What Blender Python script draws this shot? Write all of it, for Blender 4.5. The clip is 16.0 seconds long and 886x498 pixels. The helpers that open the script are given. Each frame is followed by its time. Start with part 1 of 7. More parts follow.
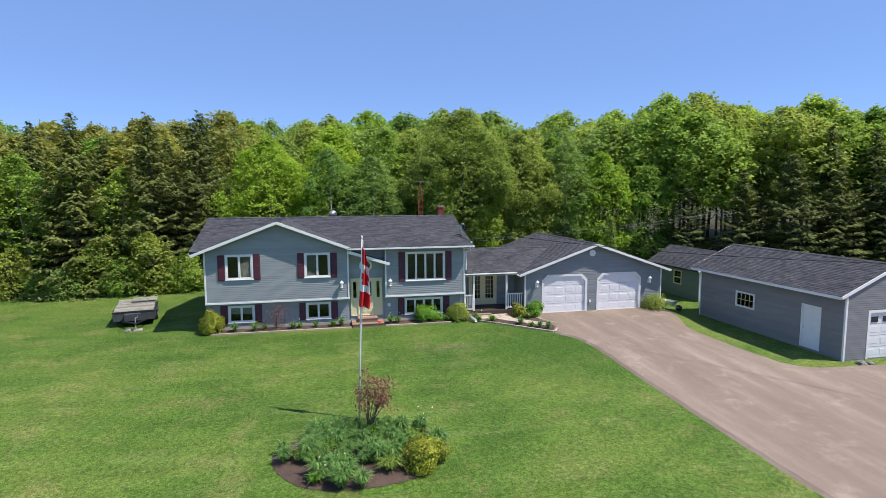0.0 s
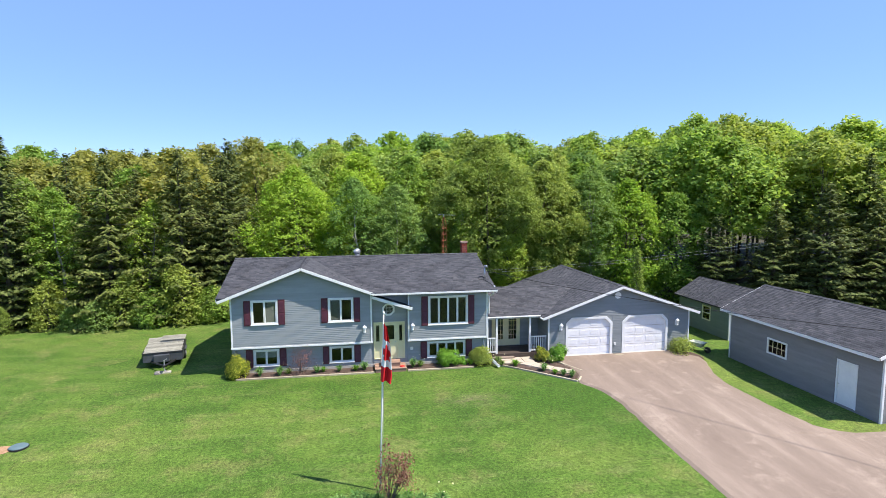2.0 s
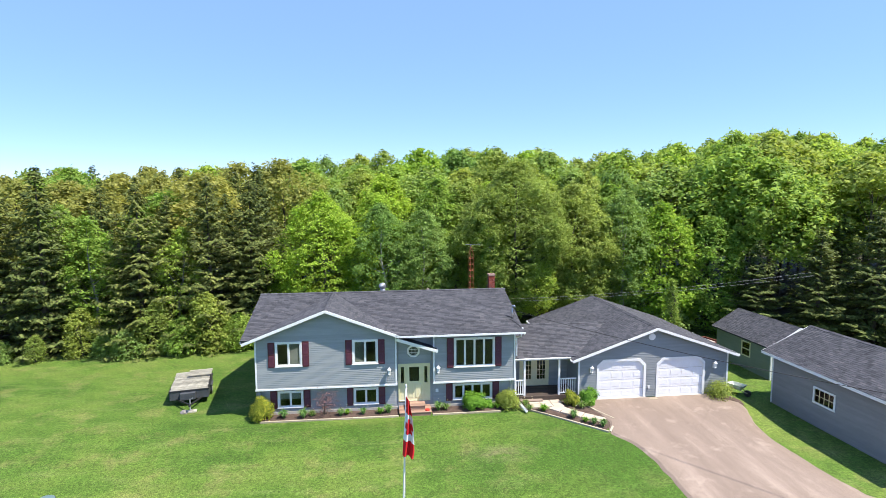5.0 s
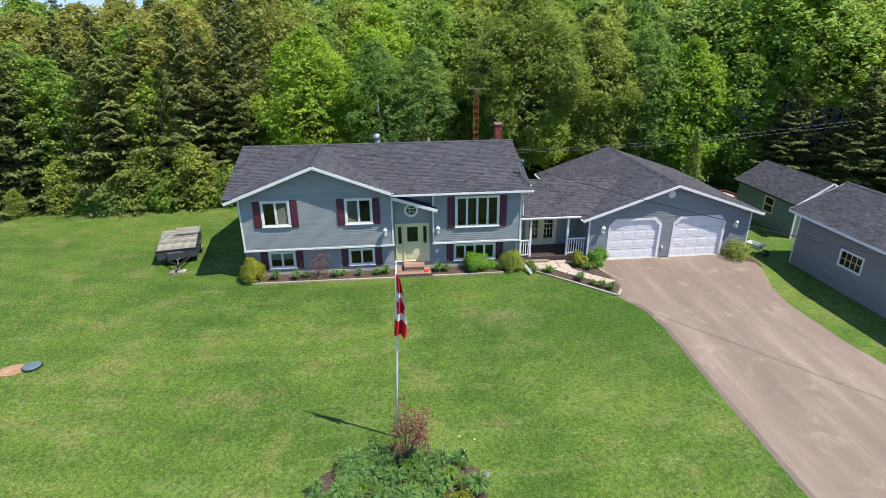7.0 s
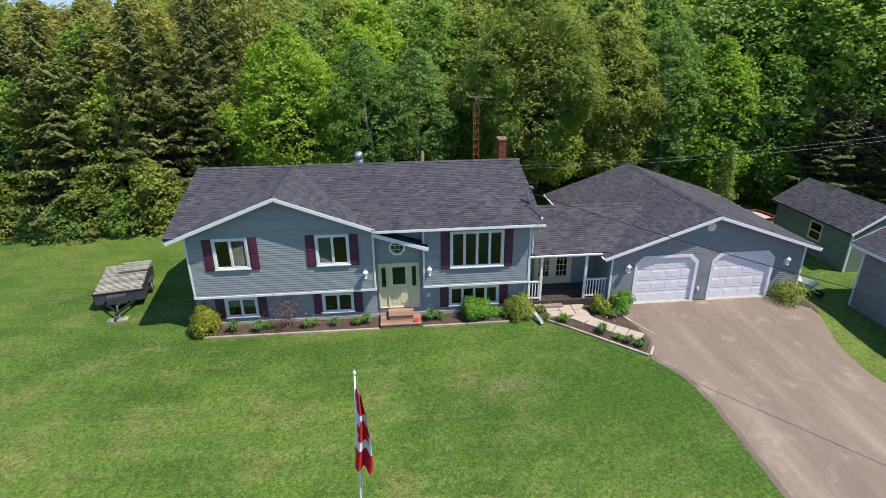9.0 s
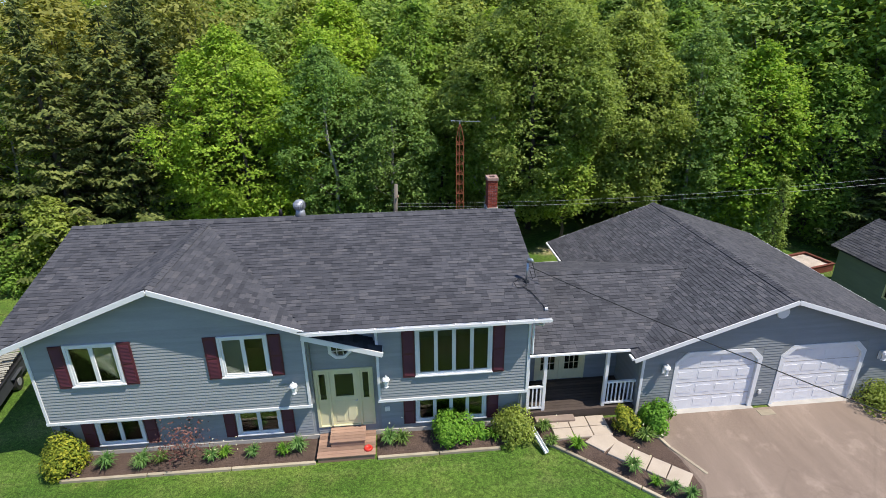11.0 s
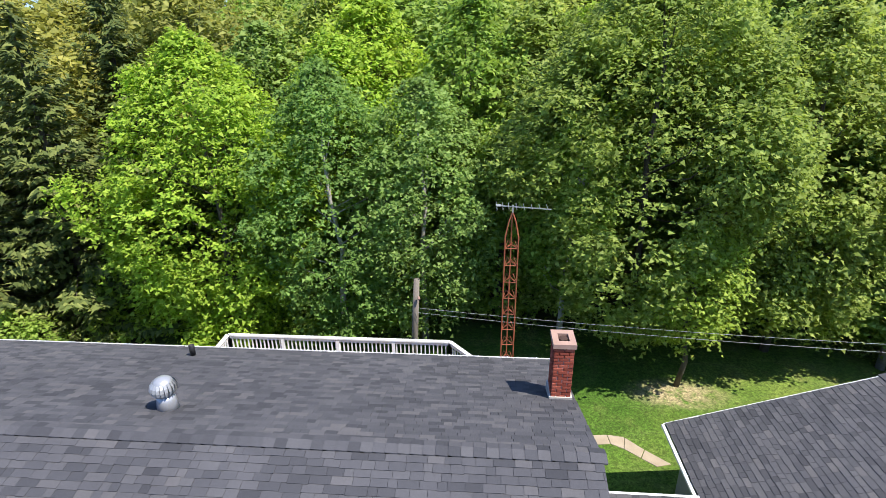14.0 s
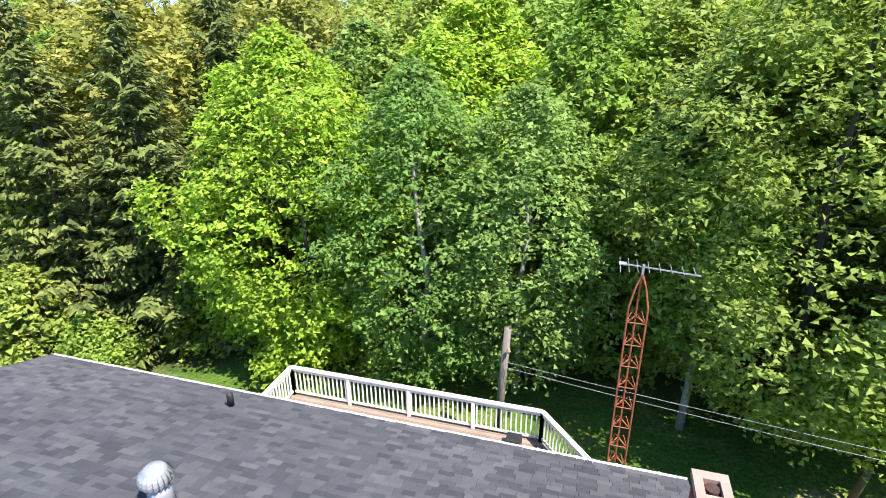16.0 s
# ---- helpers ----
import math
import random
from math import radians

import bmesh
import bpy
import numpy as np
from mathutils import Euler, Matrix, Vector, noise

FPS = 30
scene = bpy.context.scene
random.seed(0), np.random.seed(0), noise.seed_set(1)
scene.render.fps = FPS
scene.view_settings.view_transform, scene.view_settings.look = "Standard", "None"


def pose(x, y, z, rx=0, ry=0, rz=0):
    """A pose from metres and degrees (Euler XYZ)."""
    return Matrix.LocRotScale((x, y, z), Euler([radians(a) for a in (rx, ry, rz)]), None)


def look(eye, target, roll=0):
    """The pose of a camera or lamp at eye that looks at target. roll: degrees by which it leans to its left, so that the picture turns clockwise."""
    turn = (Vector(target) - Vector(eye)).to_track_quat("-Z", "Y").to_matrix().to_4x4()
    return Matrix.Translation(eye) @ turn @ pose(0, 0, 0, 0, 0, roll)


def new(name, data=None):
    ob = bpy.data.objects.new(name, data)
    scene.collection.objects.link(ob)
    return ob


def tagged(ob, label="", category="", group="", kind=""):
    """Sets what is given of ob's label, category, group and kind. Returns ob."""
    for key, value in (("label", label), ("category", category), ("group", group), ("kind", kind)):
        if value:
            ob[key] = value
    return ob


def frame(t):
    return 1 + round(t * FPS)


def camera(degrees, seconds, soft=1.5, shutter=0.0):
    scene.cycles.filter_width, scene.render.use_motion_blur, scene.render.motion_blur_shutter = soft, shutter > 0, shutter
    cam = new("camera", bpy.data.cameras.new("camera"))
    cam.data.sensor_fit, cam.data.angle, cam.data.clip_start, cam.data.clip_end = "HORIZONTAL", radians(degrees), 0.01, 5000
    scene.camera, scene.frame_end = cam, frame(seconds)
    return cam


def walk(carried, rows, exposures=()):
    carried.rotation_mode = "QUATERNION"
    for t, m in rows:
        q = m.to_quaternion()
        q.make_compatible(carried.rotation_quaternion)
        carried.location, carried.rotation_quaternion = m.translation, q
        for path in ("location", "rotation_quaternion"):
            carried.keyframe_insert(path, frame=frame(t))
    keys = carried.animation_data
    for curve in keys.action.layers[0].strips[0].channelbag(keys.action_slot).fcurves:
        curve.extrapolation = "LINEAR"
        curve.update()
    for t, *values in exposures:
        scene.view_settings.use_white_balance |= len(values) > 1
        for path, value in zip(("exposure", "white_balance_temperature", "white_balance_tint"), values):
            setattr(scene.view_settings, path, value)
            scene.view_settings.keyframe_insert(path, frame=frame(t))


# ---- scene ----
# ---- camera and path ----
cam = camera(78.8, 16.0, soft=0.8)
PATH = [  # seconds, x, y, z, yaw, pitch, roll
    (0, 0.007, 0.101, 7.322, -12.114, -5.923, 0.248),
    (0.5, 0.031, 0.147, 8.005, -11.946, -5.979, 0.242),
    (1, 0.068, 0.281, 8.679, -11.669, -6.023, 0.222),
    (1.5, 0.138, 0.375, 9.274, -10.630, -6.011, 0.200),
    (2, 0.167, 0.411, 9.801, -9.489, -5.905, 0.209),
    (2.5, 0.202, 0.341, 10.492, -8.236, -5.866, 0.201),
    (3, 0.188, 0.231, 11.358, -7.575, -5.869, 0.201),
    (3.5, 0.166, 0.197, 11.940, -7.182, -5.877, 0.210),
    (5.6, 0.550, 2.130, 11.950, -6.270, -5.920, 0.290),
    (5.8, 0.587, 2.371, 11.951, -6.203, -6.562, 0.300),
    (6, 0.660, 2.557, 11.904, -6.105, -9.333, 0.290),
    (6.5, 0.868, 3.267, 11.805, -5.918, -17.696, 0.346),
    (7, 1.046, 4.202, 11.890, -5.840, -22.322, 0.364),
    (7.5, 1.226, 5.280, 11.885, -5.819, -22.376, 0.383),
    (8, 1.428, 6.456, 11.853, -5.697, -22.361, 0.371),
    (10.5, 3.240, 14.678, 12.034, -5.692, -22.601, 0.491),
    (11, 3.793, 16.623, 12.097, -5.763, -22.612, 0.480),
    (11.5, 4.327, 18.600, 12.121, -3.686, -22.609, 0.478),
    (12, 4.860, 20.603, 12.144, -0.104, -22.577, 0.452),
    (12.5, 5.307, 22.663, 12.170, 1.438, -22.510, 0.397),
    (13, 5.679, 24.706, 12.165, 2.484, -22.449, 0.405),
    (13.5, 5.972, 26.533, 12.115, 2.650, -22.328, 0.416),
    (14, 6.169, 28.125, 12.075, 4.192, -22.150, 0.406),
    (14.5, 6.214, 29.112, 11.975, 6.317, -21.983, 0.358),
    (15, 6.174, 29.873, 11.900, 8.286, -22.000, 0.336),
    (15.5, 6.070, 30.742, 11.891, 13.537, -21.923, 0.285),
    (16, 6.021, 31.423, 11.858, 16.396, -21.725, 0.268),
]
walk(cam, [(t, pose(x, y, z, 90 + pitch, roll, yaw)) for t, x, y, z, yaw, pitch, roll in PATH],
     exposures=[(0.0, 0.28), (1.5, 0.56), (3.5, 0.92), (5.8, 0.8), (6.5, 0.57), (7.0, 0.4), (8.0, 0.22), (10.5, 0.2), (11.0, 0.27), (12.0, 0.43), (13.0, 0.68), (14.5, 0.88), (16.0, 1.28)])

# ---- world and sun ----
SUN_TO = Vector((3.3, -1.75, 6.3)).normalized()
world = bpy.data.worlds.new("world")
scene.world = world
world.use_nodes = True
wn = world.node_tree
wn.nodes.clear()
w_out = wn.nodes.new("ShaderNodeOutputWorld")
w_bg = wn.nodes.new("ShaderNodeBackground")
w_sky = wn.nodes.new("ShaderNodeTexSky")
w_sky.sky_type = "NISHITA"
w_sky.sun_disc = False
w_sky.sun_elevation = math.asin(SUN_TO.z)
w_sky.sun_rotation = math.atan2(SUN_TO.x, SUN_TO.y)
w_sky.altitude = 1400.0
w_sky.air_density, w_sky.dust_density, w_sky.ozone_density = 0.85, 0.0, 2.0
w_bg.inputs["Strength"].default_value = 0.126
w_hue = wn.nodes.new("ShaderNodeHueSaturation")
w_hue.inputs["Saturation"].default_value = 1.2
wn.links.new(w_sky.outputs[0], w_hue.inputs["Color"])
w_tint = wn.nodes.new("ShaderNodeMix")
w_tint.data_type, w_tint.blend_type = "RGBA", "MULTIPLY"
w_tint.inputs[0].default_value = 1.0
w_tint.inputs[7].default_value = (1.08, 1.11, 1.3, 1)
wn.links.new(w_hue.outputs[0], w_tint.inputs[6])
# thin even haze that softens the fall from horizon to zenith
w_haze = wn.nodes.new("ShaderNodeMix")
w_haze.data_type = "RGBA"
w_haze.inputs[0].default_value = 0.6
w_haze.inputs[7].default_value = (1.85, 2.88, 5.5, 1)
wn.links.new(w_tint.outputs[2], w_haze.inputs[6])
wn.links.new(w_haze.outputs[2], w_bg.inputs[0])
wn.links.new(w_bg.outputs[0], w_out.inputs[0])
sun = new("sun", bpy.data.lights.new("sun", "SUN"))
sun.data.energy = 5.1
sun.data.angle = radians(0.53)
sun.data.color = (1.0, 0.93, 0.86)
sun.matrix_world = look(SUN_TO * 100, (0, 0, 0))


# ---- materials ----
class Nodes:
    """A small wrapper that adds nodes and links to one material."""

    def __init__(self, name, rough=0.7, metal=0.0, spec=0.5):
        self.mat = bpy.data.materials.new(name)
        self.mat.use_nodes = True
        self.tree = self.mat.node_tree
        self.b = self.tree.nodes["Principled BSDF"]
        self.out = self.tree.nodes["Material Output"]
        self.b.inputs["Roughness"].default_value = rough
        self.b.inputs["Metallic"].default_value = metal
        self.b.inputs["Specular IOR Level"].default_value = spec
        self.coord = self.add("ShaderNodeTexCoord")

    def add(self, kind, op=""):
        n = self.tree.nodes.new(kind)
        if op:
            n.operation = op
        return n

    def link(self, a, b):
        self.tree.links.new(a, b)

    def mapped(self, scale=(1, 1, 1), space="Object", turn=0.0):
        m = self.add("ShaderNodeMapping")
        m.inputs["Scale"].default_value = scale
        m.inputs["Rotation"].default_value = (0, 0, radians(turn))
        self.link(self.coord.outputs[space], m.inputs[0])
        return m.outputs[0]

    def noise(self, scale, detail=4.0, rough=0.55, vec=None):
        n = self.add("ShaderNodeTexNoise")
        n.inputs["Scale"].default_value = scale
        n.inputs["Detail"].default_value = detail
        n.inputs["Roughness"].default_value = rough
        self.link(vec or self.coord.outputs["Object"], n.inputs["Vector"])
        return n.outputs[0]

    def ramp(self, fac, stops):
        r = self.add("ShaderNodeValToRGB")
        while len(r.color_ramp.elements) < len(stops):
            r.color_ramp.elements.new(0.5)
        for e, (p, c) in zip(r.color_ramp.elements, stops):
            e.position = p
            e.color = (*c, 1) if isinstance(c, tuple) else (c, c, c, 1)
        self.link(fac, r.inputs[0])
        return r.outputs[0]

    def mix(self, fac, a, b, mode="MIX"):
        m = self.add("ShaderNodeMix")
        m.data_type, m.blend_type = "RGBA", mode
        for sock, v in ((m.inputs[0], fac), (m.inputs[6], a), (m.inputs[7], b)):
            if isinstance(v, bpy.types.NodeSocket):
                self.link(v, sock)
            elif isinstance(v, tuple):
                sock.default_value = (*v, 1)
            else:
                sock.default_value = v
        return m.outputs[2]

    def colour(self, c):
        self.link(c, self.b.inputs["Base Color"])

    def bump(self, height, strength=0.3, dist=0.01):
        n = self.add("ShaderNodeBump")
        n.inputs["Strength"].default_value = strength
        n.inputs["Distance"].default_value = dist
        self.link(height, n.inputs["Height"])
        self.link(n.outputs[0], self.b.inputs["Normal"])

    def piece(self):
        """A random value for each object or, in joined meshes, for each island."""
        o = self.add("ShaderNodeObjectInfo")
        g = self.add("ShaderNodeNewGeometry")
        a = self.add("ShaderNodeMath", "ADD")
        f = self.add("ShaderNodeMath", "FRACT")
        self.link(o.outputs["Random"], a.inputs[0])
        self.link(g.outputs["Random Per Island"], a.inputs[1])
        self.link(a.outputs[0], f.inputs[0])
        return f.outputs[0]

    def object_random(self):
        return self.add("ShaderNodeObjectInfo").outputs["Random"]


def painted(name, dark, light, rough=0.55, scale=3.0, bump=0.05, fine=60.0, metal=0.0, spec=0.4):
    n = Nodes(name, rough, metal, spec)
    big = n.noise(scale, 5, 0.6)
    col = n.ramp(big, [(0.3, dark), (0.7, light)])
    small = n.noise(fine, 3, 0.6)
    col = n.mix(0.25, col, n.ramp(small, [(0.3, tuple(v * 0.8 for v in dark)), (0.7, light)]))
    n.colour(col)
    n.bump(small, bump, 0.005)
    return n.mat


def siding_material(name, a, b):
    n = Nodes(name, 0.5, 0.0, 0.35)
    streak = n.noise(1.0, 5, 0.6, n.mapped((0.9, 0.9, 5.0)))
    col = n.ramp(streak, [(0.3, a), (0.7, b)])
    grain = n.noise(14.0, 4, 0.65, n.mapped((0.5, 0.5, 8.0)))
    col = n.mix(0.3, col, n.ramp(grain, [(0.3, tuple(v * 0.75 for v in a)), (0.75, b)]))
    isl = n.ramp(n.piece(), [(0.0, 0.94), (1.0, 1.04)])
    n.colour(n.mix(1.0, col, isl, "MULTIPLY"))
    n.bump(grain, 0.12, 0.004)
    return n.mat


SIDING = siding_material("blue_grey_vinyl_siding", (0.27, 0.288, 0.288), (0.335, 0.35, 0.347))
SIDING_GARAGE = siding_material("grey_vinyl_siding", (0.22, 0.24, 0.24), (0.275, 0.293, 0.292))
SIDING_SHED = siding_material("dull_grey_siding", (0.2, 0.197, 0.195), (0.25, 0.245, 0.24))
SIDING_GREEN = siding_material("green_vinyl_siding", (0.15, 0.19, 0.14), (0.19, 0.235, 0.175))
WHITE = painted("white_painted_trim", (0.72, 0.73, 0.72), (0.82, 0.82, 0.8), 0.45)
WHITE_DOOR = painted("white_garage_door_steel", (0.74, 0.74, 0.75), (0.82, 0.82, 0.82), 0.4)
CREAM = painted("cream_yellow_door_paint", (0.66, 0.62, 0.36), (0.74, 0.7, 0.44), 0.4)
MAROON = painted("maroon_shutter_vinyl", (0.075, 0.016, 0.026), (0.11, 0.026, 0.036), 0.5)
CONCRETE = painted("pale_concrete", (0.36, 0.34, 0.3), (0.47, 0.44, 0.39), 0.9, 2.0, 0.3, 40.0)
PAVER = painted("buff_concrete_paver", (0.4, 0.33, 0.25), (0.52, 0.44, 0.345), 0.9, 1.5, 0.3, 45.0)
SOFFIT = painted("white_soffit", (0.6, 0.62, 0.62), (0.7, 0.72, 0.72), 0.6)
BLACK = painted("black_plastic", (0.012, 0.012, 0.013), (0.03, 0.03, 0.03), 0.5)
TRAILER_GREY = painted("dark_grey_trailer_panel", (0.035, 0.04, 0.045), (0.075, 0.08, 0.085), 0.55, 2.5)
GALV = painted("galvanised_metal", (0.34, 0.35, 0.36), (0.46, 0.47, 0.48), 0.38, 4.0, 0.05, 30.0, 0.45)
RUST = painted("rusty_red_steel", (0.2, 0.05, 0.02), (0.36, 0.11, 0.045), 0.75, 6.0, 0.2)
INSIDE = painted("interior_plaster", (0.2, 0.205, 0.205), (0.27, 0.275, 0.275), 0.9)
RED_PLASTIC = painted("red_plastic", (0.55, 0.03, 0.02), (0.65, 0.05, 0.035), 0.4)
BLIND = painted("pale_window_blind", (0.33, 0.35, 0.33), (0.42, 0.43, 0.4), 0.7)
CURTAIN = painted("pale_curtain_cloth", (0.4, 0.42, 0.42), (0.52, 0.53, 0.52), 0.9)
MORTAR = painted("grey_mortar", (0.36, 0.33, 0.3), (0.48, 0.45, 0.41), 0.95, 8.0, 0.3)
CLAY = painted("pinkish_clay_cap", (0.29, 0.185, 0.14), (0.38, 0.25, 0.195), 0.9, 5.0, 0.2)
LID = painted("blue_grey_plastic_lid", (0.09, 0.14, 0.15), (0.13, 0.19, 0.2), 0.6)
GREEN_TUB = painted("pale_green_barrow_paint", (0.5, 0.56, 0.48), (0.62, 0.66, 0.58), 0.5)
# next but one to the barrow paint: shade of the open flue, put into its colour
FLUE_DARK = painted("dark_brown_flue", (0.03, 0.018, 0.014), (0.075, 0.04, 0.03), 0.95)
CHROME = painted("dull_silver_fitting", (0.5, 0.5, 0.5), (0.6, 0.6, 0.6), 0.3, 5.0, 0.02, 40.0, 0.9)
WIRE = painted("black_cable_jacket", (0.015, 0.015, 0.015), (0.03, 0.03, 0.03), 0.6)
PALE_WIRE = painted("grey_aluminium_cable", (0.3, 0.3, 0.3), (0.4, 0.4, 0.4), 0.5)
ROCK = painted("grey_field_stone", (0.13, 0.12, 0.105), (0.27, 0.25, 0.225), 0.95, 3.0, 0.4, 25.0)
PATH_SLAB = painted("tan_garden_slab", (0.29, 0.235, 0.165), (0.4, 0.335, 0.245), 0.95, 2.5, 0.4, 35.0)
BULB = painted("frosted_lamp_glass", (0.7, 0.71, 0.7), (0.82, 0.82, 0.8), 0.2)


def wood_material(name, a, b, turn=(1.0, 12.0, 12.0), rough=0.75):
    n = Nodes(name, rough, 0.0, 0.3)
    grain = n.noise(3.0, 6, 0.65, n.mapped(turn))
    stain = n.noise(1.3, 4, 0.6)
    col = n.ramp(grain, [(0.3, a), (0.7, b)])
    col = n.mix(n.ramp(stain, [(0.35, 0.0), (0.75, 0.5)]), col, tuple(v * 0.6 for v in a))
    rnd = n.ramp(n.piece(), [(0.0, 0.72), (1.0, 1.15)])
    n.colour(n.mix(1.0, col, rnd, "MULTIPLY"))
    n.bump(grain, 0.25, 0.004)
    return n.mat


WEATHERED = wood_material("weathered_grey_brown_board", (0.22, 0.165, 0.125), (0.31, 0.24, 0.19))
DECKWOOD = wood_material("brown_deck_board", (0.31, 0.19, 0.13), (0.4, 0.26, 0.185))
PORCHWOOD = wood_material("dark_brown_porch_board", (0.07, 0.052, 0.042), (0.115, 0.088, 0.07))
PALEWOOD = wood_material("bleached_lath_wood", (0.33, 0.31, 0.24), (0.5, 0.475, 0.375))
TIMBER = wood_material("weathered_edging_timber", (0.36, 0.3, 0.2), (0.55, 0.48, 0.35))
REDWOOD = wood_material("red_stained_board", (0.17, 0.05, 0.035), (0.27, 0.09, 0.06))
POLEWOOD = wood_material("grey_pole_wood", (0.2, 0.175, 0.14), (0.34, 0.3, 0.25), (10.0, 10.0, 0.8))
BARK = wood_material("grey_brown_bark", (0.08, 0.066, 0.05), (0.17, 0.145, 0.115), (8.0, 8.0, 1.2), 0.95)
BIRCH = wood_material("pale_birch_bark", (0.28, 0.26, 0.23), (0.52, 0.5, 0.46), (2.0, 2.0, 6.0), 0.85)


def shingle_material():
    n = Nodes("charcoal_asphalt_shingle", 0.88, 0.0, 0.3)
    tab = n.ramp(n.piece(), [(0.0, (0.042, 0.043, 0.048)), (0.3, (0.059, 0.06, 0.066)),
                             (0.65, (0.072, 0.072, 0.078)), (0.88, (0.08, 0.08, 0.085)), (1.0, (0.096, 0.093, 0.095))])
    fade = n.noise(0.5, 4, 0.6)
    tab = n.mix(1.0, tab, n.ramp(fade, [(0.3, 0.86), (0.7, 1.12)]), "MULTIPLY")
    grit = n.noise(160.0, 2, 0.7)
    col = n.mix(1.0, tab, n.ramp(grit, [(0.3, 0.65), (0.7, 1.35)]), "MULTIPLY")
    n.colour(col)
    n.bump(grit, 0.35, 0.004)
    return n.mat


SHINGLE = shingle_material()


def brick_material():
    n = Nodes("red_brick", 0.9, 0.0, 0.3)
    tone = n.ramp(n.piece(), [(0.0, (0.17, 0.035, 0.02)), (0.5, (0.26, 0.06, 0.035)), (1.0, (0.34, 0.09, 0.055))])
    grit = n.noise(35.0, 4, 0.65)
    n.colour(n.mix(1.0, tone, n.ramp(grit, [(0.3, 0.7), (0.7, 1.25)]), "MULTIPLY"))
    n.bump(grit, 0.4, 0.004)
    return n.mat


BRICK = brick_material()


def glass_material():
    n = Nodes("window_glass")
    n.tree.nodes.remove(n.b)
    clear = n.add("ShaderNodeBsdfTransparent")
    clear.inputs[0].default_value = (0.8, 0.83, 0.81, 1)
    gloss = n.add("ShaderNodeBsdfGlossy")
    gloss.inputs["Roughness"].default_value = 0.02
    fres = n.add("ShaderNodeFresnel")
    fres.inputs[0].default_value = 1.5
    m = n.add("ShaderNodeMixShader")
    n.link(fres.outputs[0], m.inputs[0])
    n.link(clear.outputs[0], m.inputs[1])
    n.link(gloss.outputs[0], m.inputs[2])
    n.link(m.outputs[0], n.out.inputs[0])
    return n.mat


GLASS = glass_material()


def leaf_material(name, stops, hue=0.25, through_light=0.44):
    """Leaves: colour by island and by tree, some light shining through."""
    n = Nodes(name, 0.7, 0.0, 0.2)
    g = n.add("ShaderNodeNewGeometry")
    col = n.ramp(g.outputs["Random Per Island"], stops)
    tone = n.ramp(n.object_random(), [(0.0, (1 - hue, 1 - hue * 0.6, 1 - hue)), (0.5, 1.0), (1.0, (1 + hue, 1 + hue * 0.6, 1.0))])
    col = n.mix(1.0, col, tone, "MULTIPLY")
    patch = n.noise(0.6, 3, 0.6)
    col = n.mix(1.0, col, n.ramp(patch, [(0.3, 0.86), (0.7, 1.32)]), "MULTIPLY")
    n.colour(col)
    back = n.add("ShaderNodeBsdfTranslucent")
    n.link(n.mix(1.0, col, (1.45, 1.4, 1.05), "MULTIPLY"), back.inputs[0])
    m = n.add("ShaderNodeMixShader")
    m.inputs[0].default_value = through_light
    n.link(n.b.outputs[0], m.inputs[1])
    n.link(back.outputs[0], m.inputs[2])
    n.link(m.outputs[0], n.out.inputs[0])
    return n.mat


LEAF_LIME = leaf_material("lime_green_leaves", [(0.0, (0.165, 0.270, 0.030)), (0.5, (0.25, 0.375, 0.042)), (1.0, (0.365, 0.48, 0.072))], 0.1)
LEAF_GREEN = leaf_material("fresh_green_leaves", [(0.0, (0.138, 0.222, 0.038)), (0.5, (0.222, 0.325, 0.056)), (1.0, (0.332, 0.44, 0.09))])
LEAF_SOFT = leaf_material("soft_grey_green_leaves", [(0.0, (0.125, 0.2, 0.048)), (0.5, (0.19, 0.288, 0.07)), (1.0, (0.275, 0.38, 0.11))])
LEAF_OLIVE = leaf_material("olive_bronze_leaves", [(0.0, (0.15, 0.205, 0.04)), (0.5, (0.233, 0.303, 0.06)), (1.0, (0.352, 0.413, 0.108))], 0.15)
LEAF_RUSSET = leaf_material("russet_spring_leaves", [(0.0, (0.165, 0.185, 0.044)), (0.5, (0.25, 0.266, 0.063)), (1.0, (0.345, 0.345, 0.1))], 0.12)
NEEDLE = leaf_material("dark_spruce_needles", [(0.0, (0.05, 0.072, 0.02)), (0.5, (0.1, 0.13, 0.034)), (1.0, (0.185, 0.215, 0.062))], 0.15, 0.25)
LEAF_YELLOW = leaf_material("golden_cedar_sprays", [(0.0, (0.09, 0.135, 0.014)), (0.5, (0.2, 0.24, 0.024)), (1.0, (0.42, 0.4, 0.045))], 0.1, 0.25)
LEAF_SHRUB = leaf_material("bright_green_shrub_leaves", [(0.0, (0.07, 0.165, 0.018)), (0.5, (0.13, 0.28, 0.03)), (1.0, (0.22, 0.4, 0.05))], 0.1, 0.35)
LEAF_BLUE = leaf_material("blue_green_strap_leaves", [(0.0, (0.078, 0.169, 0.046)), (0.5, (0.143, 0.273, 0.072)), (1.0, (0.260, 0.403, 0.130))], 0.15, 0.35)
LEAF_MAROON = leaf_material("purple_bronze_leaves", [(0.0, (0.110, 0.045, 0.040)), (0.5, (0.190, 0.085, 0.070)), (1.0, (0.270, 0.150, 0.120))], 0.15, 0.3)
PETAL = leaf_material("white_yellow_petals", [(0.0, (0.7, 0.7, 0.55)), (1.0, (0.8, 0.75, 0.4))], 0.05, 0.3)
GRASS_BLADE = leaf_material("grass_blades", [(0.0, (0.075, 0.14, 0.022)), (0.6, (0.12, 0.195, 0.034)), (1.0, (0.19, 0.24, 0.06))], 0.0, 0.4)


